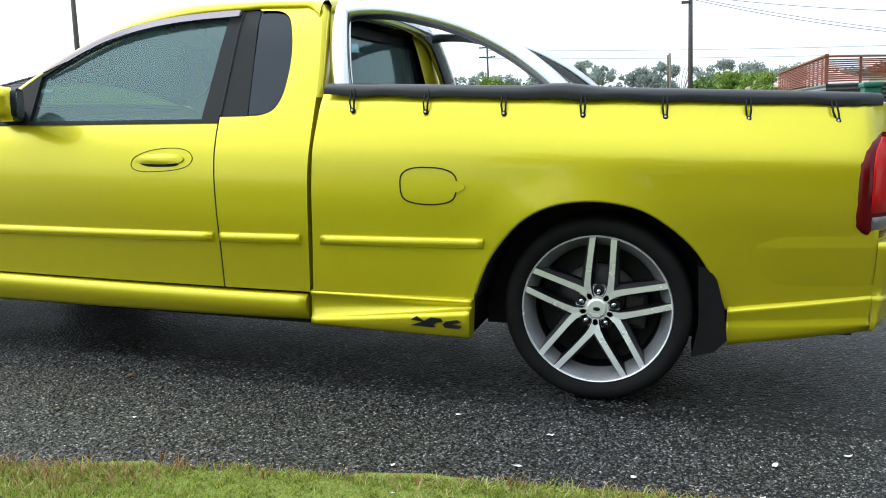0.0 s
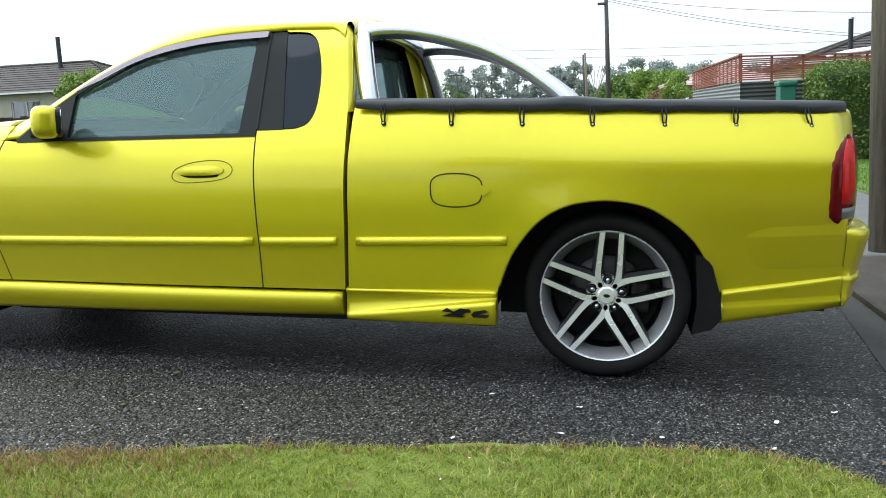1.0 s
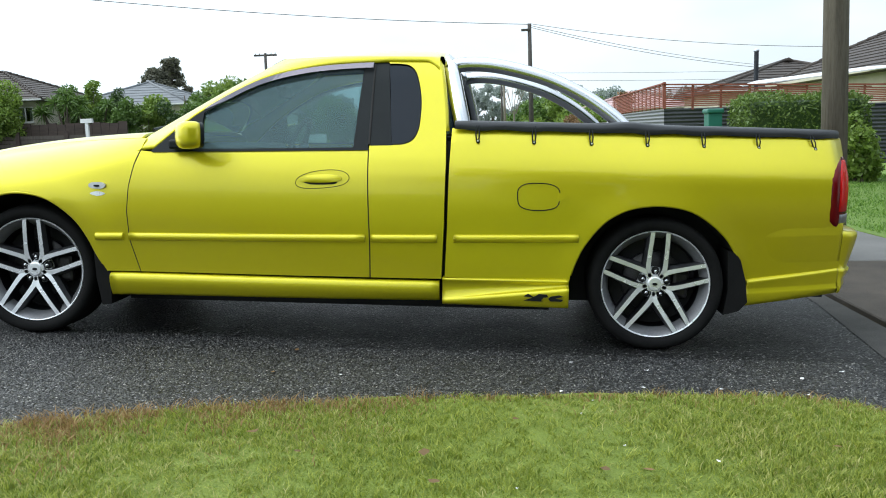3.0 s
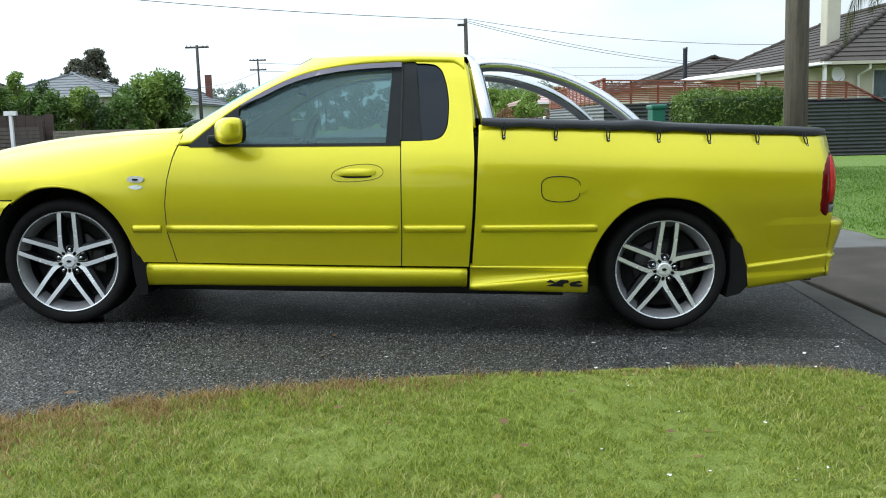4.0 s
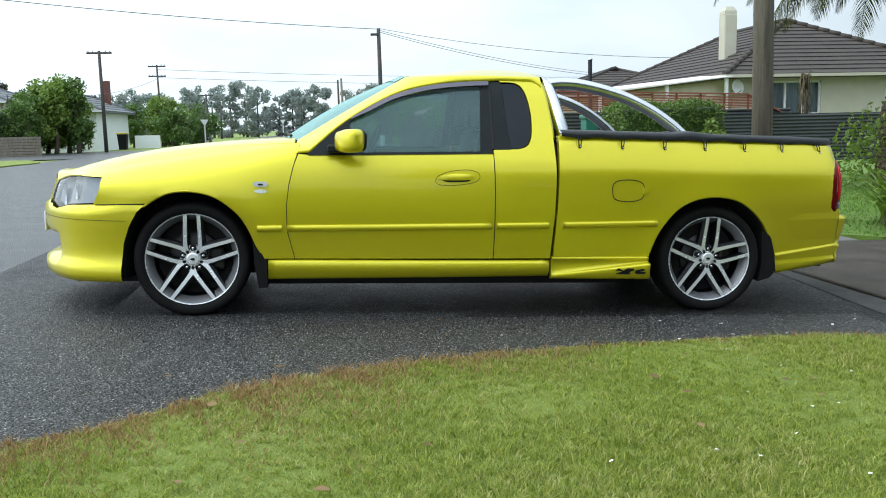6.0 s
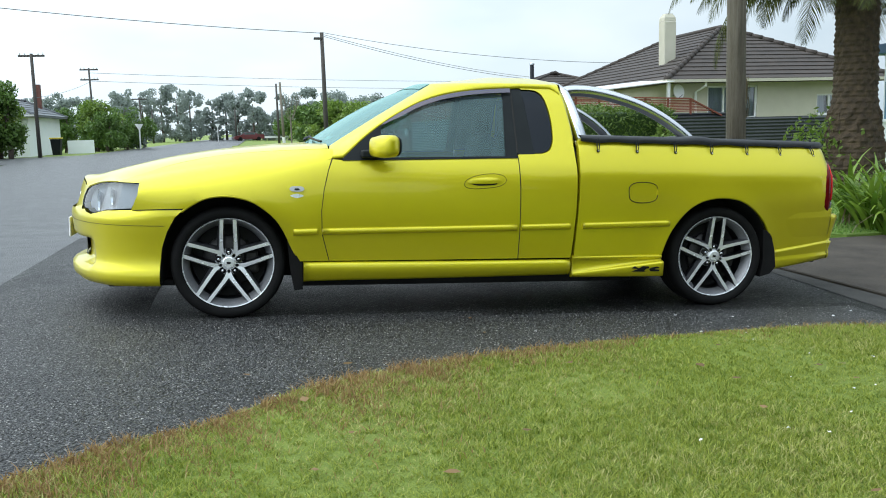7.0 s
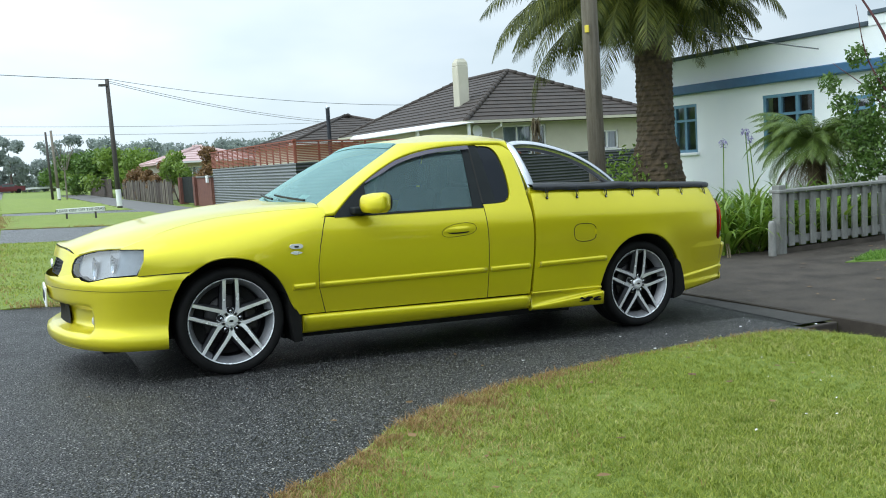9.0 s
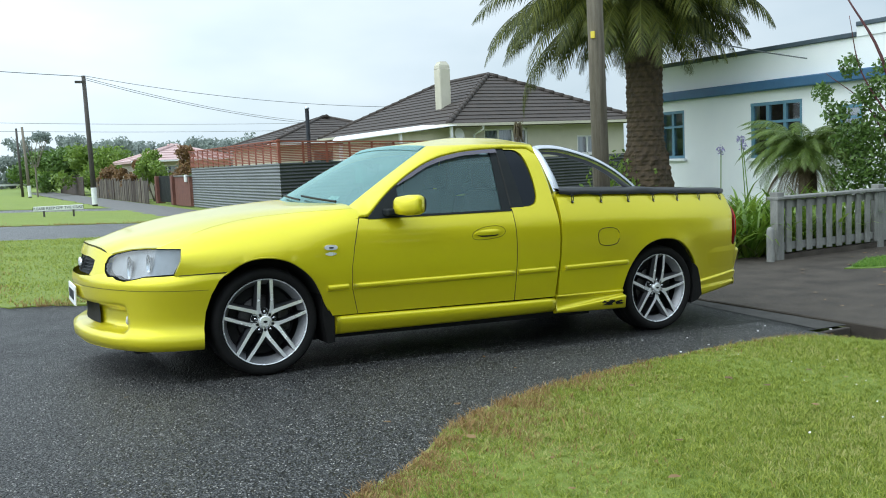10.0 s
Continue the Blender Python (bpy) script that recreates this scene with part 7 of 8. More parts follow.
# skirt badge: three slanted plain shapes
for pts in ([(-0.640, 0.272), (-0.618, 0.286), (-0.575, 0.262), (-0.545, 0.252), (-0.562, 0.250), (-0.60, 0.268)], [(-0.565, 0.286), (-0.528, 0.284), (-0.522, 0.272), (-0.545, 0.268), (-0.56, 0.250), (-0.64, 0.252), (-0.60, 0.266)],
            [(-0.512, 0.252), (-0.46, 0.252), (-0.45, 0.262), (-0.49, 0.266), (-0.452, 0.276), (-0.47, 0.283), (-0.51, 0.275), (-0.522, 0.264)]):
    bm = skin(pts, skirt_out, 0.01, (0, 0.004, 0))
    part("skirt_badge", bm, ALLOY_DARK, car, "grey lettering-like badge shape")

# arch lips
for arch, name in ((FRONT_ARCH, "wheel_arch_lip"), (REAR_ARCH, "wheel_arch_lip")):
    for far in (False, True):
        pts = [Vector((x, side_y(x, z) + 0.008, z)) for x, z in arch if z > 0.36 and not (arch is FRONT_ARCH and x < -3.3 and z < 0.62)]
        bm = tube(pts, 0.008, 6)
        if far:
            for v in bm.verts:
                v.co.y = 2 * MID - v.co.y
        part(name, bm, PAINT, car, smooth=True)

# mud flaps
for y0, pts in ((-0.085, [(-2.772, 0.47), (-2.735, 0.44), (-2.690, 0.33), (-2.686, 0.17), (-2.735, 0.165), (-2.76, 0.30)]), (-0.004, [(0.335, 0.500), (0.372, 0.490), (0.398, 0.455), (0.425, 0.36), (0.440, 0.25), (0.40, 0.205), (0.328, 0.185), (0.345, 0.30)])):
    for far in (False, True):
        bm = skin(pts, lambda a, b: (a, y0, b), 0.05, (0, 0.22, 0))
        if far:
            for v in bm.verts:
                v.co.y = 2 * MID - v.co.y
        part("mud_flap", bm, RUBBER, car, "black rubber mud flap")

# tail: lamps, tailgate, bumper
tail_plan = smooth_line([(0.79, 0.052, 0), (0.838, 0.064, 0), (0.873, 0.086, 0), (0.901, 0.122, 0), (0.928, 0.172, 0), (0.952, 0.240, 0), (0.974, 0.34, 0), (0.988, 0.55, 0), (0.992, 0.82, 0)], 6)
bumper_plan = smooth_line([(0.900, 0.000, 0), (0.925, 0.009, 0), (0.952, 0.025, 0), (0.988, 0.070, 0), (1.014, 0.140, 0), (1.037, 0.265, 0), (1.053, 0.5, 0), (1.058, 0.75, 0)], 6)


def tail_at(k, out, z):
    """A place on the rear corner: flush with the flank at its start, tucked in with it towards the top."""
    p = tail_plan[k]
    q = tail_plan[min(k + 1, len(tail_plan) - 1)] - tail_plan[max(k - 1, 0)]
    s = p + Vector((q.y, -q.x, 0)).normalized() * out
    u = ease(k / 12)
    flank = side_y(min(p.x, 0.90), z) - out
    tuck = bed_tuck(z) * 2.15 * (1 - 0.6 * ease((k - 18) / 24))
    return Vector((s.x - 0.06 * max(0, z - 0.82) * u, flank * (1 - u) + (s.y + tuck) * u, z))


def tail_band(zs, outs, ks):
    bm = bmesh.new()
    rows = [[bm.verts.new(tail_at(k, o, z)) for k in ks] for z, o in zip(zs, outs)]
    for a, b in zip(rows, rows[1:]):
        for k in range(len(a) - 1):
            bm.faces.new((a[k], a[k + 1], b[k + 1], b[k]))
    return bm


def bumper_band(levels):
    """The rear bumper: flush with the flank, round the corner, drawn in below."""
    bm = bmesh.new()
    rows = []
    for z, d in levels:
        y0 = side_y(0.900, max(z, 0.385)) + d
        row = []
        for p in bumper_plan:
            e = ease((p.x - 0.900) / 0.09)
            row.append(bm.verts.new((p.x - e * (d + 0.062 * max(0.0, (0.59 - z) / 0.295) ** 1.6), y0 + p.y * (MID - y0) / 0.75, z)))
        rows.append(row)
    for a, b in zip(rows, rows[1:]):
        for k in range(len(a) - 1):
            bm.faces.new((a[k], a[k + 1], b[k + 1], b[k]))
    return bm


def lamp_band(zs, outs, s0, s1, n=16):
    """A lens that wraps the rear corner: upright in front, rounded below and drawn to a tip at the top."""
    bm = bmesh.new()
    rows = []
    for z, o in zip(zs, outs):
        a = 3.5 + 20.5 * max(0.0, (z - 0.78) / 0.185) ** 4 + 11.0 * max(0.0, (0.655 - z) / 0.06) ** 2.2
        b = 34.0
        row = []
        for k in range(n + 1):
            i = a + (b - a) * (s0 + (s1 - s0) * k / n)
            j = min(int(i), len(tail_plan) - 2)
            edge = -0.012 if k in (0, n) else 0.0
            row.append(bm.verts.new(tail_at(j, o + edge, z).lerp(tail_at(j + 1, o + edge, z), i - j)))
        rows.append(row)
    for p, q in zip(rows, rows[1:]):
        for k in range(n):
            bm.faces.new((p[k], p[k + 1], q[k + 1], q[k]))
    return bm


def mirrored(bm):
    for v in bm.verts:
        v.co.y = 2 * MID - v.co.y
    bmesh.ops.reverse_faces(bm, faces=bm.faces[:])
    return bm


for far in (False, True):
    f = mirrored if far else (lambda b: b)
    lamp = part("tail_lamp", f(lamp_band((0.595, 0.598, 0.606, 0.622, 0.645, 0.68, 0.74, 0.80, 0.85, 0.89, 0.92, 0.942, 0.956, 0.964), (-0.014, -0.002, 0.004, 0.008, 0.010, 0.011, 0.011, 0.011, 0.010, 0.009, 0.007, 0.004, -0.001, -0.012), 0.0, 1.0)), RED_DARK, car, "red tail lamp with a clear lower lens", smooth=True)
    part("reversing_lens", f(lamp_band((0.626, 0.630, 0.640, 0.660, 0.676, 0.680), (0.004, 0.011, 0.0135, 0.0145, 0.0135, 0.006), 0.20, 0.72)), ALLOY_GREY, lamp, "ribbed clear lens", smooth=True)
    part("brake_lens", f(lamp_band((0.688, 0.692, 0.74, 0.80, 0.85, 0.89, 0.915, 0.935, 0.942), (0.004, 0.0135, 0.0155, 0.016, 0.015, 0.013, 0.011, 0.008, -0.004), 0.17, 0.60)), RED_LENS, lamp, "bright red brake lens", smooth=True)
    part("tailgate_half", f(tail_band((0.59, 0.75, 0.9, 1.0, 1.045), (-0.004, -0.003, -0.003, -0.005, -0.02), range(35, len(tail_plan)))), PAINT, car, smooth=True)
    part("tail_corner", f(tail_band((0.585, 0.62, 0.66, 0.72, 0.78, 0.83, 0.86, 0.89, 0.92, 0.95, 0.98, 1.01, 1.030, 1.043, 1.051, 1.055), (0, 0, 0, 0, 0, 0, 0, 0, 0, 0, 0, 0, -0.001, -0.005, -0.013, -0.028), range(0, 36))), PAINT, car, smooth=True)
    levels = ((0.283, 0.006), (0.288, -0.006), (0.300, -0.013), (0.325, -0.014), (0.350, -0.006), (0.390, -0.013), (0.400, -0.012), (0.405, -0.004), (0.409, 0.0), (0.44, -0.001), (0.50, -0.003), (0.545, -0.005), (0.566, -0.006), (0.580, -0.003), (0.590, 0.006), (0.594, 0.02), (0.597, 0.06), (0.599, 0.11))
    part("rear_bumper", f(bumper_band(levels)), PAINT, car, smooth=True)

# headlamps
LAMP = [(0.255, 0.640), (0.345, 0.634), (0.435, 0.628), (0.50, 0.614), (0.57, 0.602), (0.635, 0.610), (0.675, 0.624), (0.72, 0.621), (0.755, 0.634), (0.782, 0.652), (0.795, 0.688), (0.775, 0.722), (0.72, 0.748), (0.56, 0.775), (0.40, 0.787), (0.25, 0.785), (0.196, 0.780), (0.212, 0.72)]
for far in (False, True):
    f = mirrored if far else (lambda b: b)
    bm = skin(LAMP, lambda u, z: (*nose_at(u, lamp_in(z, u) + 0.04), z), 0.03)
    head = part("headlamp", f(bm), HOUSING, car, "clear headlamp with silver reflectors", smooth=True)
    part("lens", f(skin(LAMP, lambda u, z: (*nose_at(u, lamp_in(z, u)), z), 0.025, flip=True)), LENS, head, smooth=True).visible_shadow = False
    rim = [Vector((*nose_at(u, lamp_in(z, u) + 0.001), z)) for u, z in dense(LAMP, 0.03)]
    part("lamp_seal", f(tube(rim + [rim[0]], 0.003, 6, caps=False)), BLACK, head)
    # Reflectors squeezed narrow, so upright highlights are put in their shape.
    for u, z, r in ((0.43, 0.70, 0.045), (0.585, 0.672, 0.055)):
        bm = lathe([(0.012, 0.03), (r * 0.6, 0.018), (r, -0.012), (r * 1.08, -0.012)], 20, "Y")
        x, y = nose_at(u, lamp_in(z, u) + 0.030)
        turned(bm, Matrix.Translation((x, y, z)) @ pose(0, 0, 0, 0, 0, -60) @ Matrix.Diagonal((0.38, 1, 1.15, 1)))
        part("reflector", f(bm), CHROME, head, smooth=True)

# grille and nose panel between the lamps
for far in (False, True):
    f = mirrored if far else (lambda b: b)
    nose = [(0.768, 0.632), (0.788, 0.650), (0.801, 0.688), (0.782, 0.726), (0.74, 0.748), (0.80, 0.752), (0.835, 0.755), (0.90, 0.767), (1.0, 0.777), (NOSE + 0.005, 0.785), (NOSE + 0.005, 0.722), (1.05, 0.719), (0.945, 0.704), (0.945, 0.65), (0.975, 0.612), (0.90, 0.612)]
    part("nose_panel", f(skin(nose, lambda u, z: (*nose_at(u, lamp_in(z, u) - 0.006), z), 0.02)), PAINT, car, smooth=True)
    seam_pts = [Vector((*nose_at(u, lamp_in(LAMP_TOP(u), u) - 0.003), LAMP_TOP(u) + 0.001)) for u in (0.82 + (NOSE - 0.82) * k / 16 for k in range(17))]
    part("bonnet_line", f(tube(seam_pts, 0.0018, 6)), UNDER, car)
grille = [(0.97, 0.606), (0.94, 0.65), (0.94, 0.708), (1.05, 0.724), (NOSE, 0.728), (2 * NOSE - 1.05, 0.724), (2 * NOSE - 0.94, 0.708), (2 * NOSE - 0.94, 0.65), (2 * NOSE - 0.97, 0.606)]
gr = part("grille", skin(grille, lambda u, z: (*nose_at(u, lamp_in(z, u) + 0.03), z), 0.03), BLACK, car, "black mesh grille with an oval badge")
for k in range(6):
    z = 0.615 + 0.019 * k
    pts = [Vector((*nose_at(0.95 + (2 * NOSE - 1.9) * i / 12, lamp_in(z) + 0.02), z)) for i in range(13)]
    part("grille_bar", tube(pts, 0.004, 6), BLACK, gr)
bm = lathe([(0.0, -0.006), (0.03, -0.005), (0.042, 0.0), (0.042, 0.006)], 24, "Y")
turned(bm, Matrix.Translation((nose_at(NOSE, lamp_in(0.67, 1.2) - 0.002)[0], MID, 0.67)) @ pose(0, 0, 0, 0, 0, -90) @ Matrix.Diagonal((1.6, 1, 0.7, 1)))
part("oval_badge", bm, ALLOY, gr, "silver oval badge", smooth=True)

# the crease round the bumper: a thin dark tube puts its shade in colour
pts = [Vector((*nose_at(0.06 + (2 * NOSE - 0.12) * k / 60, bumper_in(0.548) - 0.0055), 0.548)) for k in range(61)]
part("bumper_crease", tube(pts, 0.0012, 6), UNDER, bumper)

# number plate with a plain bar
px = nose_at(NOSE, -0.004)[0]
bm = box(px - 0.006, MID - 0.18, 0.41, px + 0.006, MID + 0.18, 0.535, 0.004)
plate = part("number_plate", bm, PLATE, car, "white number plate with a plain dark bar")
part("plate_bar", box(px - 0.009, MID - 0.13, 0.445, px - 0.0055, MID + 0.13, 0.50), BLACK, plate)

# inner body: dark shells that close the arches, cab floor and underside
# Slab from z 0.140 is added low, to keep light off the ground below.
for x0, x1, z0, z1, y0 in ((-3.85, -3.50, 0.20, 0.60, 0.20), (-3.50, -2.70, 0.19, 0.83, 0.33), (-2.70, -1.06, 0.25, 0.42, 0.02), (-2.72, -0.50, 0.140, 0.249, 0.22), (-1.06, -0.45, 0.235, 1.02, 0.06), (-0.45, 0.42, 0.18, 1.0, 0.30), (0.42, 0.86, 0.25, 0.98, 0.20)):
    part("underbody", box(x0, y0, z0, x1, 2 * MID - y0, z1), UNDER, car)
# Tray added to block light under the front bumper.
part("undertray", box(-3.82, 0.26, 0.15, -3.44, 2 * MID - 0.26, 0.185), UNDER, car)
for cx, cz, arch in ((-3.1, 0.325, FRONT_ARCH), (0.0, 0.325, REAR_ARCH)):
    for far in (False, True):
        bm = bmesh.new()
        a = [bm.verts.new((x, side_y(x, z) + 0.012, z)) for x, z in arch]
        b = [bm.verts.new((cx + (x - cx) * 1.0, 0.36, cz + (z - cz) * 1.0)) for x, z in arch]
        for k in range(len(arch) - 1):
            bm.faces.new((a[k], a[k + 1], b[k + 1], b[k]))
        bm.faces.new(b)
        if far:
            for v in bm.verts:
                v.co.y = 2 * MID - v.co.y
        part("arch_liner", bm, UNDER, car)
for a, b in (((-1.41, 0.30), (-1.36, 0.93)), ((-2.62, 0.36), (-2.53, 0.90)), ((-1.06, 0.30), (-0.98, 1.0))):
    part("door_jamb", box(a[0], -0.03, a[1], b[0], 0.08, b[1]), UNDER, car)

# cabin
part("cab_floor", box(-2.60, 0.02, 0.40, -1.08, 1.62, 0.46), TRIM, car, "dark cabin floor")
bm = box(-2.66, 0.06, 0.60, -2.18, 1.58, 0.95, 0.05, 3)
part("dashboard", bm, TRIM, car, "dark grey dashboard", smooth=True)
for sy in (0.42, 1.20):
    bm = box(-1.86, sy - 0.25, 0.46, -1.38, sy + 0.25, 0.66, 0.06, 3)
    seat = part("seat", bm, TRIM, car, "dark cloth bucket seat", smooth=True)
    bm = box(-1.47, sy - 0.24, 0.58, -1.34, sy + 0.24, 1.10, 0.05, 3)
    turned(bm, Matrix.Translation((-1.4, 0, 0.6)) @ pose(0, 0, 0, 0, 14, 0) @ Matrix.Translation((1.4, 0, -0.6)))
    part("backrest", bm, TRIM, seat, smooth=True)
    bm = box(-1.36, sy - 0.13, 1.10, -1.27, sy + 0.13, 1.28, 0.04, 3)
    part("headrest", bm, TRIM, seat, smooth=True)
ring = [Vector((-2.05 + 0.07 * math.sin(a), 1.20 + 0.185 * math.cos(a), 0.93 + 0.17 * math.sin(a))) for a in (2 * math.pi * k / 28 for k in range(29))]
wheel_ob = part("steering_wheel", tube(ring, 0.016, 8, caps=False), BLACK, car, "black steering wheel", smooth=True)
part("wheel_spoke", tube([(-2.03, 1.02, 0.93), (-2.05, 1.20, 0.92), (-2.03, 1.38, 0.93)], 0.022, 8), BLACK, wheel_ob)
part("rear_view_mirror", box(-2.03, 0.71, 1.22, -2.005, 0.93, 1.285, 0.012, 2), BLACK, car, "dark interior mirror")
part("mirror_stalk", tube([(-2.02, 0.82, 1.26), (-2.08, 0.82, 1.29)], 0.012, 6), BLACK, car)
bm = skin([(0.06, 0.46), (1.58, 0.46), (1.62, 1.02), (1.44, 1.36), (0.20, 1.36), (0.02, 1.02)], lambda a, b: (-1.085 - max(0, b - 1.0) * 0.12, a, b), 0.1, (0.03, 0, 0), [[(0.20, 1.03), (1.44, 1.03), (1.34, 1.31), (0.30, 1.31)]])
part("cab_back", bm, BLACK, car, "black cab back panel")
bm = skin([(0.20, 1.03), (1.44, 1.03), (1.34, 1.31), (0.30, 1.31)], lambda a, b: (-1.075 - max(0, b - 1.0) * 0.12, a, b), 0.2)
part("rear_window", bm, GLASS, car, "tinted rear window")
part("windscreen_sticker", skin([(0.15, 0.08), (0.23, 0.08), (0.23, 0.13), (0.15, 0.13)], lambda a, b: tuple(Vector(screen_place(b, a)) + Vector((0.006, 0, -0.006))), 0.05), PLATE, car, "small white windscreen label")
for y0, y1 in ((0.20, 0.75), (0.70, 1.25)):
    pts = [Vector(screen_place(0.02 + 0.05 * i / 6, (y0 + (y1 - y0) * i / 6 - 0.075) / 1.49)) + Vector((-0.02, 0, 0.014)) for i in range(7)]
    part("wiper", tube(pts, 0.008, 6), BLACK, car, "black wiper arm")
bm = skin([(0.06, -0.045), (1.58, -0.045), (1.58, 0.05), (0.06, 0.05)], lambda a, b: (-2.63 + b + 0.10 * ((a - MID) / 0.75) ** 2, a, 1.002 - 0.015 * ((a - MID) / 0.75) ** 2), 0.05)
part("cowl", bm, BLACK, car, "black cowl at the windscreen's base", smooth=True)

# wheels
def wheel(m, label):
    w = empty("wheel", m, label, "wheel")
    w.parent = car
    del w["category"]
    bm = lathe([(0.262, 0.000), (0.268, -0.012), (0.285, -0.022), (0.305, -0.022), (0.318, -0.012), (0.326, 0.01), (0.328, 0.04), (0.328, 0.19), (0.320, 0.225), (0.29, 0.24), (0.26, 0.235)], 64, "Y")
    tyre = part("tyre", bm, RUBBER, w, "low-profile black tyre", smooth=True)
    for h in (0.06, 0.115, 0.17):
        part("tread_groove", lathe([(0.3287, h - 0.004), (0.3287, h + 0.004)], 64, "Y"), UNDER, tyre)
    bm = lathe([(0.2545, 0.010), (0.2555, -0.002), (0.2565, -0.006), (0.2600, -0.008), (0.2630, -0.004), (0.2635, 0.03), (0.245, 0.05)], 72, "Y")
    rim = part("rim", bm, ALLOY, w, "machined silver rim")
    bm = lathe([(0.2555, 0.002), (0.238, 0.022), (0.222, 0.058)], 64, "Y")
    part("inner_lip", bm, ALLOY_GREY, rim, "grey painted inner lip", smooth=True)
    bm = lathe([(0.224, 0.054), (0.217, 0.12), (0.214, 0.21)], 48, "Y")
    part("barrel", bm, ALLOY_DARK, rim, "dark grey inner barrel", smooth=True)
    for k in range(5):
        a = math.radians(90 + 72 * k)
        rad, tan = Vector((math.cos(a), 0, math.sin(a))), Vector((-math.sin(a), 0, math.cos(a)))
        for s in (-1, 1):
            # along the spoke: radius, offset, half width, depth of the face, spread of the outer flank
            line = [(0.030, 0.020, 0.014, 0.014, 0.004), (0.050, 0.0340, 0.0150, 0.014, 0.006), (0.074, 0.0400, 0.0136, 0.011, 0.010), (0.100, 0.0410, 0.0124, 0.008, 0.012), (0.130, 0.0405, 0.0118, 0.005, 0.011), (0.170, 0.0395, 0.0115, 0.001, 0.009), (0.215, 0.0380, 0.0116, -0.002, 0.007), (0.2565, 0.0365, 0.0120, -0.004, 0.005)]
            bm = bmesh.new()
            rows = []
            for r, t, hw, y, sp in line:
                c = rad * r + tan * (s * t)
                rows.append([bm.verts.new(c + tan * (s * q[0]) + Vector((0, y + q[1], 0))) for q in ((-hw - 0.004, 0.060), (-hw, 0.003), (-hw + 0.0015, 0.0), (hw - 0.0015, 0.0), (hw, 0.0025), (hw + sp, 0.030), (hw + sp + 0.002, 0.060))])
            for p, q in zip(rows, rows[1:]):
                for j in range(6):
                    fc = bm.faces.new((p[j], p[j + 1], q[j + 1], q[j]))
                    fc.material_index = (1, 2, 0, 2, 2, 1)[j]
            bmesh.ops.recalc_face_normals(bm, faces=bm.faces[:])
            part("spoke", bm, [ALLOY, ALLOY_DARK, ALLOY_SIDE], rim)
        nut = lathe([(0.0, -0.004), (0.009, -0.002), (0.011, 0.006), (0.011, 0.03)], 10, "Y")
        bn = math.radians(90 + 72 * k)
        turned(nut, Matrix.Translation((0.060 * math.cos(bn), 0.022, 0.060 * math.sin(bn))))
        part("wheel_nut", nut, CHROME, rim, smooth=True)
        pocket = lathe([(0.0, 0.0), (0.019, 0.0), (0.020, 0.012)], 14, "Y")
        turned(pocket, Matrix.Translation((0.062 * math.cos(bn), 0.0335, 0.062 * math.sin(bn))))
        part("nut_pocket", pocket, UNDER, rim)
    hub = part("hub", lathe([(0.0, 0.014), (0.040, 0.015), (0.044, 0.020), (0.046, 0.034), (0.075, 0.040), (0.08, 0.06)], 32, "Y"), [ALLOY], rim)
    part("centre_cap", lathe([(0.0, 0.008), (0.030, 0.009), (0.036, 0.013), (0.037, 0.03)], 28, "Y"), ALLOY, rim, "silver centre cap")
    cap = lathe([(0.0, 0.005), (0.012, 0.0055), (0.014, 0.010)], 16, "Y")
    turned(cap, Matrix.Diagonal((1, 1, 0.55, 1)))
    part("cap_oval", cap, ALLOY_DARK, rim)
    part("brake_disc", lathe([(0.06, 0.085), (0.150, 0.085), (0.152, 0.09), (0.152, 0.11), (0.06, 0.11)], 48, "Y"), STEEL, w, "worn steel brake disc", smooth=True)
    bm = box(0.09, 0.06, -0.07, 0.175, 0.13, 0.07, 0.02, 2)
    part("brake_caliper", bm, STEEL, w)
    bm = lathe([(0.0, 0.13), (0.215, 0.13)], 32, "Y")
    part("backing_plate", bm, UNDER, w)
    return w


wheel(pose(-3.110, -0.036, 0.325), "silver five-twin-spoke alloy wheel with low-profile tyre")
wheel(pose(0, 0.005, 0.325, 0, 3.5, 0), "silver five-twin-spoke alloy wheel with low-profile tyre")
wheel(pose(-3.104, 2 * MID + 0.03, 0.325, 0, 0, 180), "silver five-twin-spoke alloy wheel with low-profile tyre")
wheel(pose(0, 2 * MID - 0.005, 0.325, 0, 0, 180), "silver five-twin-spoke alloy wheel with low-profile tyre")

# sports bar behind the cab
half_bar = [(-0.948, 0.03, 1.06), (-0.976, 0.075, 1.18), (-1.012, 0.165, 1.325), (-1.035, 0.245, 1.378), (-1.052, 0.36, 1.402), (-1.052, 0.82, 1.412)]
bar = part("sports_bar", tube(smooth_line(half_bar + [(x, 2 * MID - y, z) for x, y, z in half_bar[-2::-1]], 6), 0.040, 16), CHROME, car, "polished tubular sports bar", smooth=True)
for far in (False, True):
    f = mirrored if far else (lambda b: b)
    line = [(-1.03, 0.215, 1.365), (-0.95, 0.222, 1.381), (-0.82, 0.220, 1.378), (-0.66, 0.212, 1.347), (-0.50, 0.195, 1.297), (-0.35, 0.172, 1.223), (-0.23, 0.148, 1.140), (-0.15, 0.13, 1.07)]
    part("bar_stay", f(tube(smooth_line(line, 5), 0.036, 14)), CHROME, bar, smooth=True)

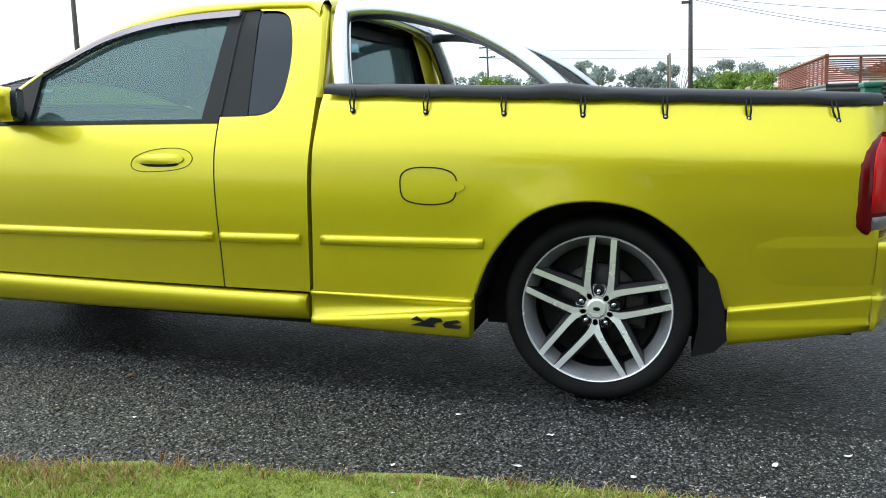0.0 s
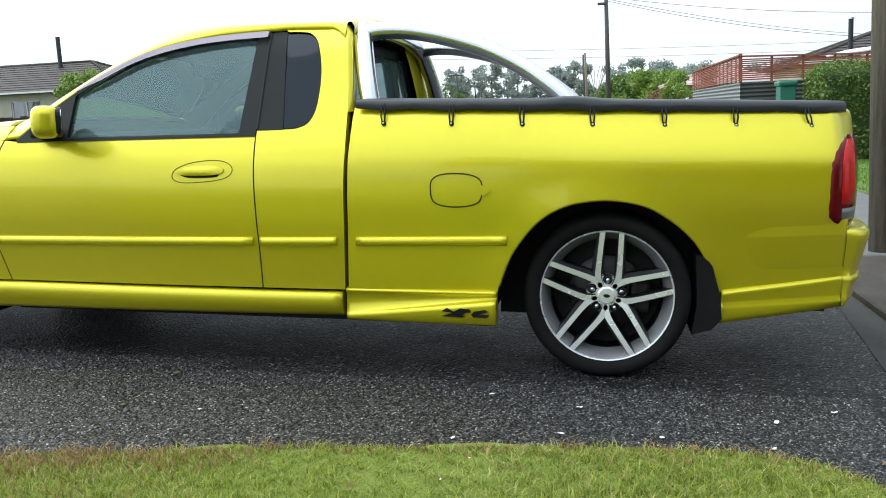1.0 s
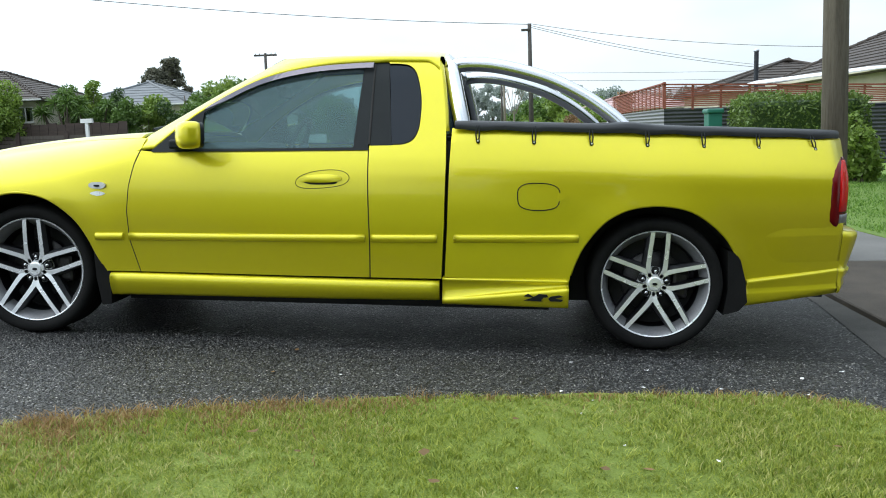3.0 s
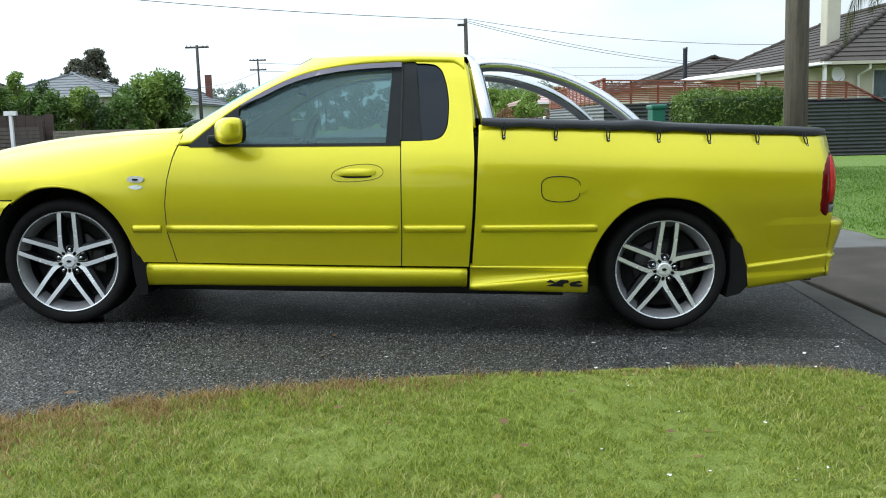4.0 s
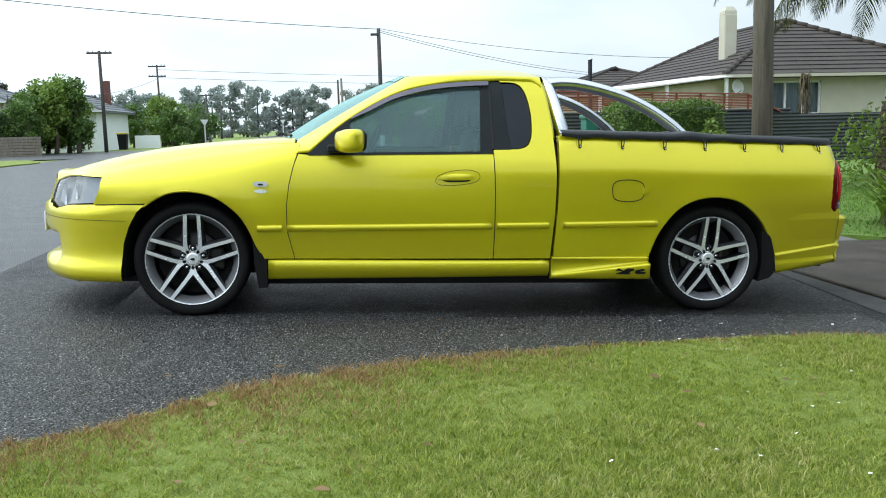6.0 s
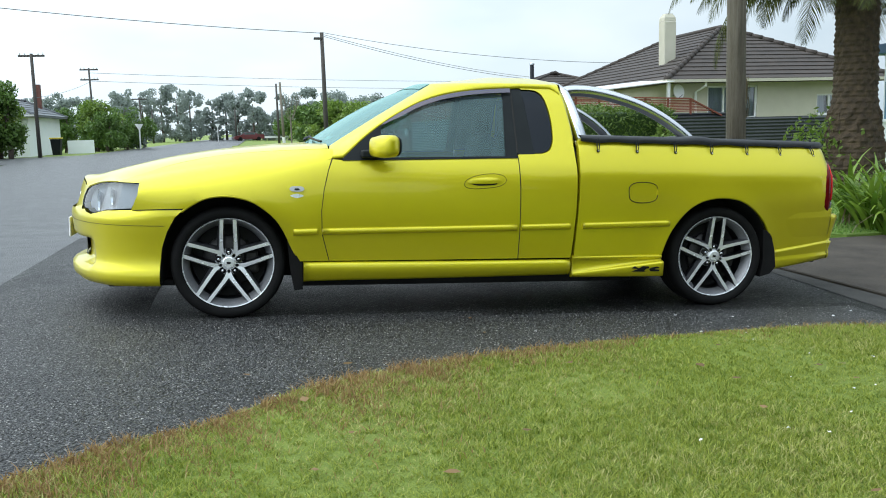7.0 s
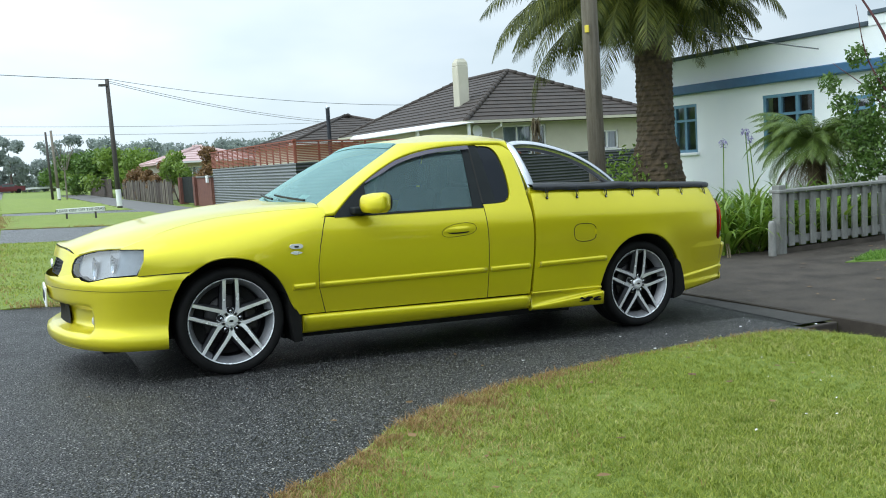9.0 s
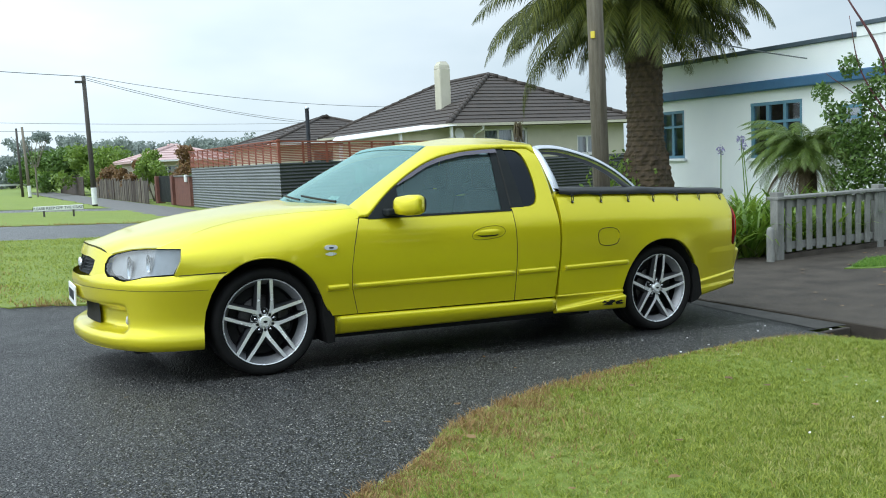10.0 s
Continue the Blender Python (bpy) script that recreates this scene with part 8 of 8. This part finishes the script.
# tonneau cover with hooks
COVER_FALL = graph((-1.0, 0.0), (-0.3, 0.006), (0.4, 0.013), (0.9, 0.020))
rows = []
for i in range(41):
    x = -0.985 + 1.90 * i / 40
    row = []
    y0 = side_y(min(x, 0.86), 1.05) - 0.012 if x < 0.86 else side_y(0.86, 1.05) + (x - 0.86) * 1.6
    hook = abs(math.sin(math.pi * (x + 0.876) / 0.2685))
    fall = COVER_FALL(x)
    drop = 1.058 + 0.006 * hook + 0.002 * math.sin(x * 31) - fall
    for k, (dy, z) in enumerate(((-0.004, drop - 0.004), (-0.007, drop + 0.012), (-0.002, 1.090 - fall), (0.02, 1.099 - fall), (0.10, 1.103 - fall), (0.3, 1.102 - fall))):
        row.append((x, y0 + dy, z + 0.012 * math.exp(-((x + 0.15) / 0.10) ** 2) * (k > 1)))
    for k in range(1, 8):
        row.append((x, y0 + 0.3 + (2 * MID - 2 * y0 - 0.6) * k / 8, 1.100 - fall + 0.004 * math.sin(k * 2.1 + x * 9)))
    for dy, z in ((0.3, 1.102 - fall), (0.10, 1.103 - fall), (0.02, 1.099 - fall), (-0.002, 1.090 - fall), (-0.007, drop + 0.012), (-0.004, drop - 0.004)):
        row.append((x, 2 * MID - y0 - dy, z))
    rows.append(row)
w = len(rows[0])
cover = obj("tonneau_cover", raw([p for r in rows for p in r], [(i * w + k, i * w + k + 1, (i + 1) * w + k + 1, (i + 1) * w + k) for i in range(40) for k in range(w - 1)]), VINYL, car, "black vinyl tonneau cover stretched over the tray", smooth=True)
for k in range(7):
    x = -0.876 + 0.2685 * k
    lean = (0.002, -0.001, 0.003, 0.001, 0.004, 0.003, 0.018)[k]
    dz = -COVER_FALL(x)
    for far in (False, True):
        f = mirrored if far else (lambda b: b)
        y = side_y(x, 1.02) - 0.012
        top = side_y(x, 1.06) - 0.022
        loop = [(x - 0.006, top, 1.082 + dz), (x - 0.008 + lean * 0.5, y - 0.004, 1.035 + dz), (x - 0.005 + lean, y, 1.008 + dz), (x + 0.005 + lean, y, 1.008 + dz), (x + 0.008 + lean * 0.5, y - 0.004, 1.035 + dz), (x + 0.006, top, 1.082 + dz)]
        hook = part("cover_hook", f(tube(loop, 0.0034, 6)), BLACK, cover, "black elastic loop over a knob")
        knob = lathe([(0.0, -0.014), (0.008, -0.012), (0.010, -0.004), (0.007, 0.012)], 12, "Y")
        part("knob", f(turned(knob, Matrix.Translation((x + 0.001 + lean, y + 0.004, 1.005 + dz)))), BLACK, hook, smooth=True)
        pin = lathe([(0.0, -0.0165), (0.0035, -0.0155), (0.0045, -0.011)], 10, "Y")
        part("pin", f(turned(pin, Matrix.Translation((x + 0.001 + lean, y + 0.004, 1.006 + dz)))), ALLOY, hook, "bright pin head")
        part("hook_tab", f(box(x - 0.011, side_y(x, 1.07) - 0.026, 1.070 + dz, x + 0.011, side_y(x, 1.07) - 0.014, 1.096 + dz, 0.003)), BLACK, hook)

# ---- turf blades, petals and litter ----
def blades(name, label, outline, n, length, width, material, seed, keep=None, up=0.03, lean=0.7):
    rng = np.random.default_rng(seed)
    poly = np.array(outline)
    lo, hi = poly.min(0), poly.max(0)
    p = rng.uniform(lo, hi, (n, 2))
    inside_mask = np.zeros(n, bool)
    for (x0, y0), (x1, y1) in zip(outline, outline[1:] + outline[:1]):
        if y0 == y1:
            continue
        cr = ((y0 > p[:, 1]) != (y1 > p[:, 1])) & (p[:, 0] < (x1 - x0) * (p[:, 1] - y0) / (y1 - y0) + x0)
        inside_mask ^= cr
    p = p[inside_mask]
    if keep is not None:
        p = p[keep(p, rng)]
    n = len(p)
    xs = np.linspace(-30, 30, 601)
    zs = np.array([lift(x) for x in xs])
    z = np.interp(p[:, 0], xs, zs) + up - 0.004
    az, wz = rng.uniform(0, 2 * np.pi, n), rng.uniform(0, 2 * np.pi, n)
    patch = 0.85 + 0.3 * (0.5 + 0.5 * np.sin(p[:, 0] * 2.3 + np.sin(p[:, 1] * 3.1) * 1.5))
    table = np.random.default_rng(seed + 50).uniform(0.4, 1.45, (64, 64))
    tuft = table[(p[:, 0] / 0.034).astype(int) % 64, (p[:, 1] / 0.041).astype(int) % 64]
    ln = rng.uniform(0.55, 1.3, n) * length * patch * tuft
    t = rng.uniform(0.15, lean, n)
    d = np.stack([np.cos(az) * t, np.sin(az) * t, np.ones(n)], 1)
    d /= np.linalg.norm(d, axis=1)[:, None]
    w = np.stack([np.cos(wz), np.sin(wz), np.zeros(n)], 1) * (width * rng.uniform(0.6, 1.3, n))[:, None]
    b = np.stack([p[:, 0], p[:, 1], z], 1)
    m = b + d * (ln * 0.55)[:, None]
    tip = b + d * ln[:, None] + np.stack([np.cos(az), np.sin(az), -0.4 * np.ones(n)], 1) * (ln * 0.35)[:, None]
    v = np.stack([b - w, b + w, m + w * 0.75, m - w * 0.75, tip], 1).reshape(-1, 3)
    i = np.arange(n)[:, None] * 5
    tris = np.concatenate([i + np.array([[0, 1, 2]]), i + np.array([[0, 2, 3]]), i + np.array([[3, 2, 4]])])
    ob = obj(name, fast_mesh(v, tris), material)
    return tagged(ob, label, "grass", kind="stuff")


edge_pts = np.array(NEAR_LAWN[:18])


def edge_y(x):
    return np.interp(x, edge_pts[:, 0], edge_pts[:, 1])


def dry_share(p, rng):
    d = edge_y(p[:, 0]) - p[:, 1]
    along = np.clip((-0.6 - p[:, 0]) / 1.8, 0.12, 1.0)
    wobble = 0.8 + 0.45 * np.sin(p[:, 0] * 4.1) * np.sin(p[:, 0] * 9.7 + 1) + 0.3 * np.sin(p[:, 0] * 23 + p[:, 1] * 11)
    return rng.random(len(p)) < np.exp(-np.clip(d, 0, 9) / (0.25 * along * wobble + 0.02)) * (0.42 + 0.58 * along)


def patchy(p):
    x, y = p[:, 0], p[:, 1]
    w = np.sin(2.1 * x + 1.3 * np.sin(1.7 * y)) * np.sin(2.6 * y + 0.9 * np.sin(2.3 * x + 1)) + 0.5 * np.sin(6.3 * x + 2 * y) * np.sin(5.1 * y - 1.5 * x)
    return np.clip(0.25 + 0.45 * w, 0.03, 0.85)


front = [(a, b) for a, b in NEAR_LAWN if b > -5.0] + [(0.89, -5.2), (-4.65, -5.2)]
blades("lawn_grass", "short green grass blades of the verge lawn", front, 520000, 0.027, 0.0019, GRASS_BLADE, 1, lambda p, r: ~dry_share(p, r) & (r.random(len(p)) < np.clip(1.25 + 0.12 * (p[:, 1] + 1.0), 0.4, 1)))
blades("lawn_grass_pale", "paler yellowed blades among the lawn", front, 230000, 0.026, 0.0018, STRAW_BLADE, 2, lambda p, r: (r.random(len(p)) < patchy(p)) | dry_share(p, r))
blades("lawn_edge_dry", "dry tan grass along the lawn's edge", front, 520000, 0.040, 0.0021, DRY_BLADE, 3, lambda p, r: dry_share(p, r))
blades("verge_grass", "short grass of the verge beyond the car", [(-4.5, 4.3), (-4.25, 4.0), (-3.6, 3.85), (0.6, 3.9), (1.0, 4.2), (1.0, 14.3), (-4.5, 14.3)], 45000, 0.034, 0.005, GRASS_BLADE, 4, up=0.014)
blades("corner_grass", "short grass of the corner lawn", [(2.9, 3.5), (3.2, 3.1), (8, 3.2), (9, 14), (3.0, 14)], 70000, 0.036, 0.005, LAWN_BLADE, 5)
blades("wedge_grass", "short grass before the picket fence", [(4.0, 1.35), (4.6, 1.1), (8.6, 0.6), (8.6, 1.9), (4.7, 1.7)], 26000, 0.040, 0.004, LAWN_BLADE, 6)


def fringe(axis, edge, reach):
    """Thins the dry blades out from an edge, in loose patches."""
    def keep(p, r):
        d = np.abs(p[:, axis] - edge)
        w = 0.5 + 0.5 * np.sin(p[:, 1 - axis] * 1.9) * np.sin(p[:, 1 - axis] * 5.3 + 1.0) + 0.3 * np.sin(p[:, 0] * 17 + p[:, 1] * 13)
        return r.random(len(p)) < np.exp(-d / (reach * (0.25 + 0.75 * np.clip(w, 0, 1)))) * np.clip(0.25 + 0.6 * w, 0, 0.8)
    return keep


blades("verge_edge_dry", "dry tan grass along the verge beside the street", [(-4.60, 4.2), (-3.7, 4.0), (-3.7, 14.2), (-4.58, 14.2)], 26000, 0.045, 0.004, DRY_BLADE, 7, up=0.012, keep=fringe(0, -4.6, 0.16))
blades("verge_front_dry", "dry brown grass where the verge meets the crossing", [(-4.5, 4.4), (-4.3, 3.90), (-3.6, 3.72), (-0.5, 3.76), (-0.5, 4.3), (-3.6, 4.5)], 16000, 0.05, 0.004, DRY_BLADE, 11, up=0.012, keep=fringe(1, 3.75, 0.25))
blades("strip_edge_dry", "dry tan grass along the farther verge", [(-4.62, 20.6), (-3.7, 20.6), (-3.7, 31.4), (-4.62, 31.4)], 22000, 0.05, 0.006, DRY_BLADE, 8, up=0.012, keep=fringe(0, -4.62, 0.2))
blades("crossing_edge_dry", "dry tan grass beside the asphalt crossing", [(-4.4, 20.5), (0.9, 20.4), (0.9, 21.1), (-4.4, 21.1)], 12000, 0.05, 0.006, DRY_BLADE, 9, up=0.012, keep=fringe(1, 20.5, 0.1))

rng = random.Random(17)


def litter(name, label, spots, size, material, up=0.0):
    bm = bmesh.new()
    for x, y in spots:
        c = Vector((x, y, lift(x) + up + 0.006))
        a = rng.uniform(0, 6.28)
        s = size * rng.uniform(0.6, 1.3)
        q = [bm.verts.new(c + Vector((s * math.cos(a + k * 1.047) * (1 if k % 3 else 1.5), s * math.sin(a + k * 1.047) * (1 if k % 3 else 1.5), rng.uniform(0, 0.006)))) for k in range(6)]
        bm.faces.new(q)
    return tagged(part(name, bm, material), label, "litter", kind="stuff")


litter("petals", "small white petals lying on the asphalt", [(rng.uniform(-1.5, 1.2), rng.uniform(-0.85, -0.3)) for _ in range(9)] + [(-0.49, -0.77), (0.18, -0.66)], 0.008, PLATE)
litter("clover_flowers", "white clover flowers in the lawn", [(rng.uniform(-1.5, 1.0), rng.uniform(-3.2, -1.0)) for _ in range(26)], 0.005, PLATE, 0.06)
litter("fallen_leaves", "small brown fallen leaves", [(rng.uniform(-4.2, 1.2), rng.uniform(-3.4, 0.2)) for _ in range(16)], 0.008, LEAF_RED, 0.004)
litter("fallen_leaves_drive", "small brown leaves on the concrete apron", [(rng.uniform(1.5, 6.0), rng.uniform(-1.5, 2.3)) for _ in range(30)], 0.018, LEAF_RED, 0.018)
litter("fallen_leaves_lawn", "small rust-brown leaves on the lawn", [(rng.uniform(-3.0, 1.0), rng.uniform(-3.6, -1.2)) for _ in range(34)], 0.016, LEAF_RED, 0.055)


def stone_chips(name, label, spots, n, seed, material=CHIP, size=1.0, blot=None):
    """Small faceted stones half sunk in the seal; spots are boxes (x0, y0, x1, y1) that share the stones by area."""
    rng2 = np.random.default_rng(seed)
    areas = np.array([(x1 - x0) * (y1 - y0) for x0, y0, x1, y1 in spots])
    which = rng2.choice(len(spots), n, p=areas / areas.sum())
    b = np.array(spots)[which]
    x, y = rng2.uniform(b[:, 0], b[:, 2]), rng2.uniform(b[:, 1], b[:, 3])
    keep = y > edge_y(x) - 0.03
    if blot is not None:
        keep &= rng2.random(n) < blot(x, y)
    x, y = x[keep], y[keep]
    m = len(x)
    table = np.linspace(-6, 2, 401)
    z = np.interp(x, table, np.array([lift(q) for q in table])) + 0.002
    s = size * (0.0022 + 0.0034 * rng2.random(m) ** 1.6)
    a = rng2.uniform(0, 2 * np.pi, m)
    ring = []
    for k in range(3):
        r = s * rng2.uniform(0.75, 1.35, m)
        ring.append(np.stack([x + r * np.cos(a + k * 2.094), y + r * np.sin(a + k * 2.094), z], 1))
    off = s * 0.5
    top = np.stack([x + off * rng2.uniform(-1, 1, m), y + off * rng2.uniform(-1, 1, m), z + s * rng2.uniform(0.35, 0.8, m)], 1)
    v = np.stack(ring + [top], 1).reshape(-1, 3)
    i = np.arange(m)[:, None] * 4
    tris = np.concatenate([i + np.array([[0, 1, 3]]), i + np.array([[1, 2, 3]]), i + np.array([[2, 0, 3]])])
    return tagged(obj(name, fast_mesh(v, tris), material), label, "stones", kind="stuff")


stone_chips("stone_chips", "small grey stone chips set in the wet asphalt", [(-1.6, -1.1, 0.92, -0.15), (-4.6, -3.2, -1.6, 0.0), (-4.6, 0.0, -3.6, 1.2)], 190000, 21)


def silt_share(x, y):
    """Thick along a bent smear, thinning out at its rim."""
    u = (x + 3.93) * 0.72 + (y + 2.40) * 0.69
    v = -(x + 3.93) * 0.69 + (y + 2.40) * 0.72 - 0.25 * u
    w = np.sin(31 * x + 12 * y) * np.sin(27 * y - 9 * x)
    return np.clip(1.35 - (u / 0.24) ** 2 - (v / 0.062) ** 2 + 0.45 * w, 0, 1)


stone_chips("silt", "pale dried silt smear on the asphalt", [(-4.3, -2.8, -3.6, -2.0)], 40000, 22, SILT, 0.6, silt_share)
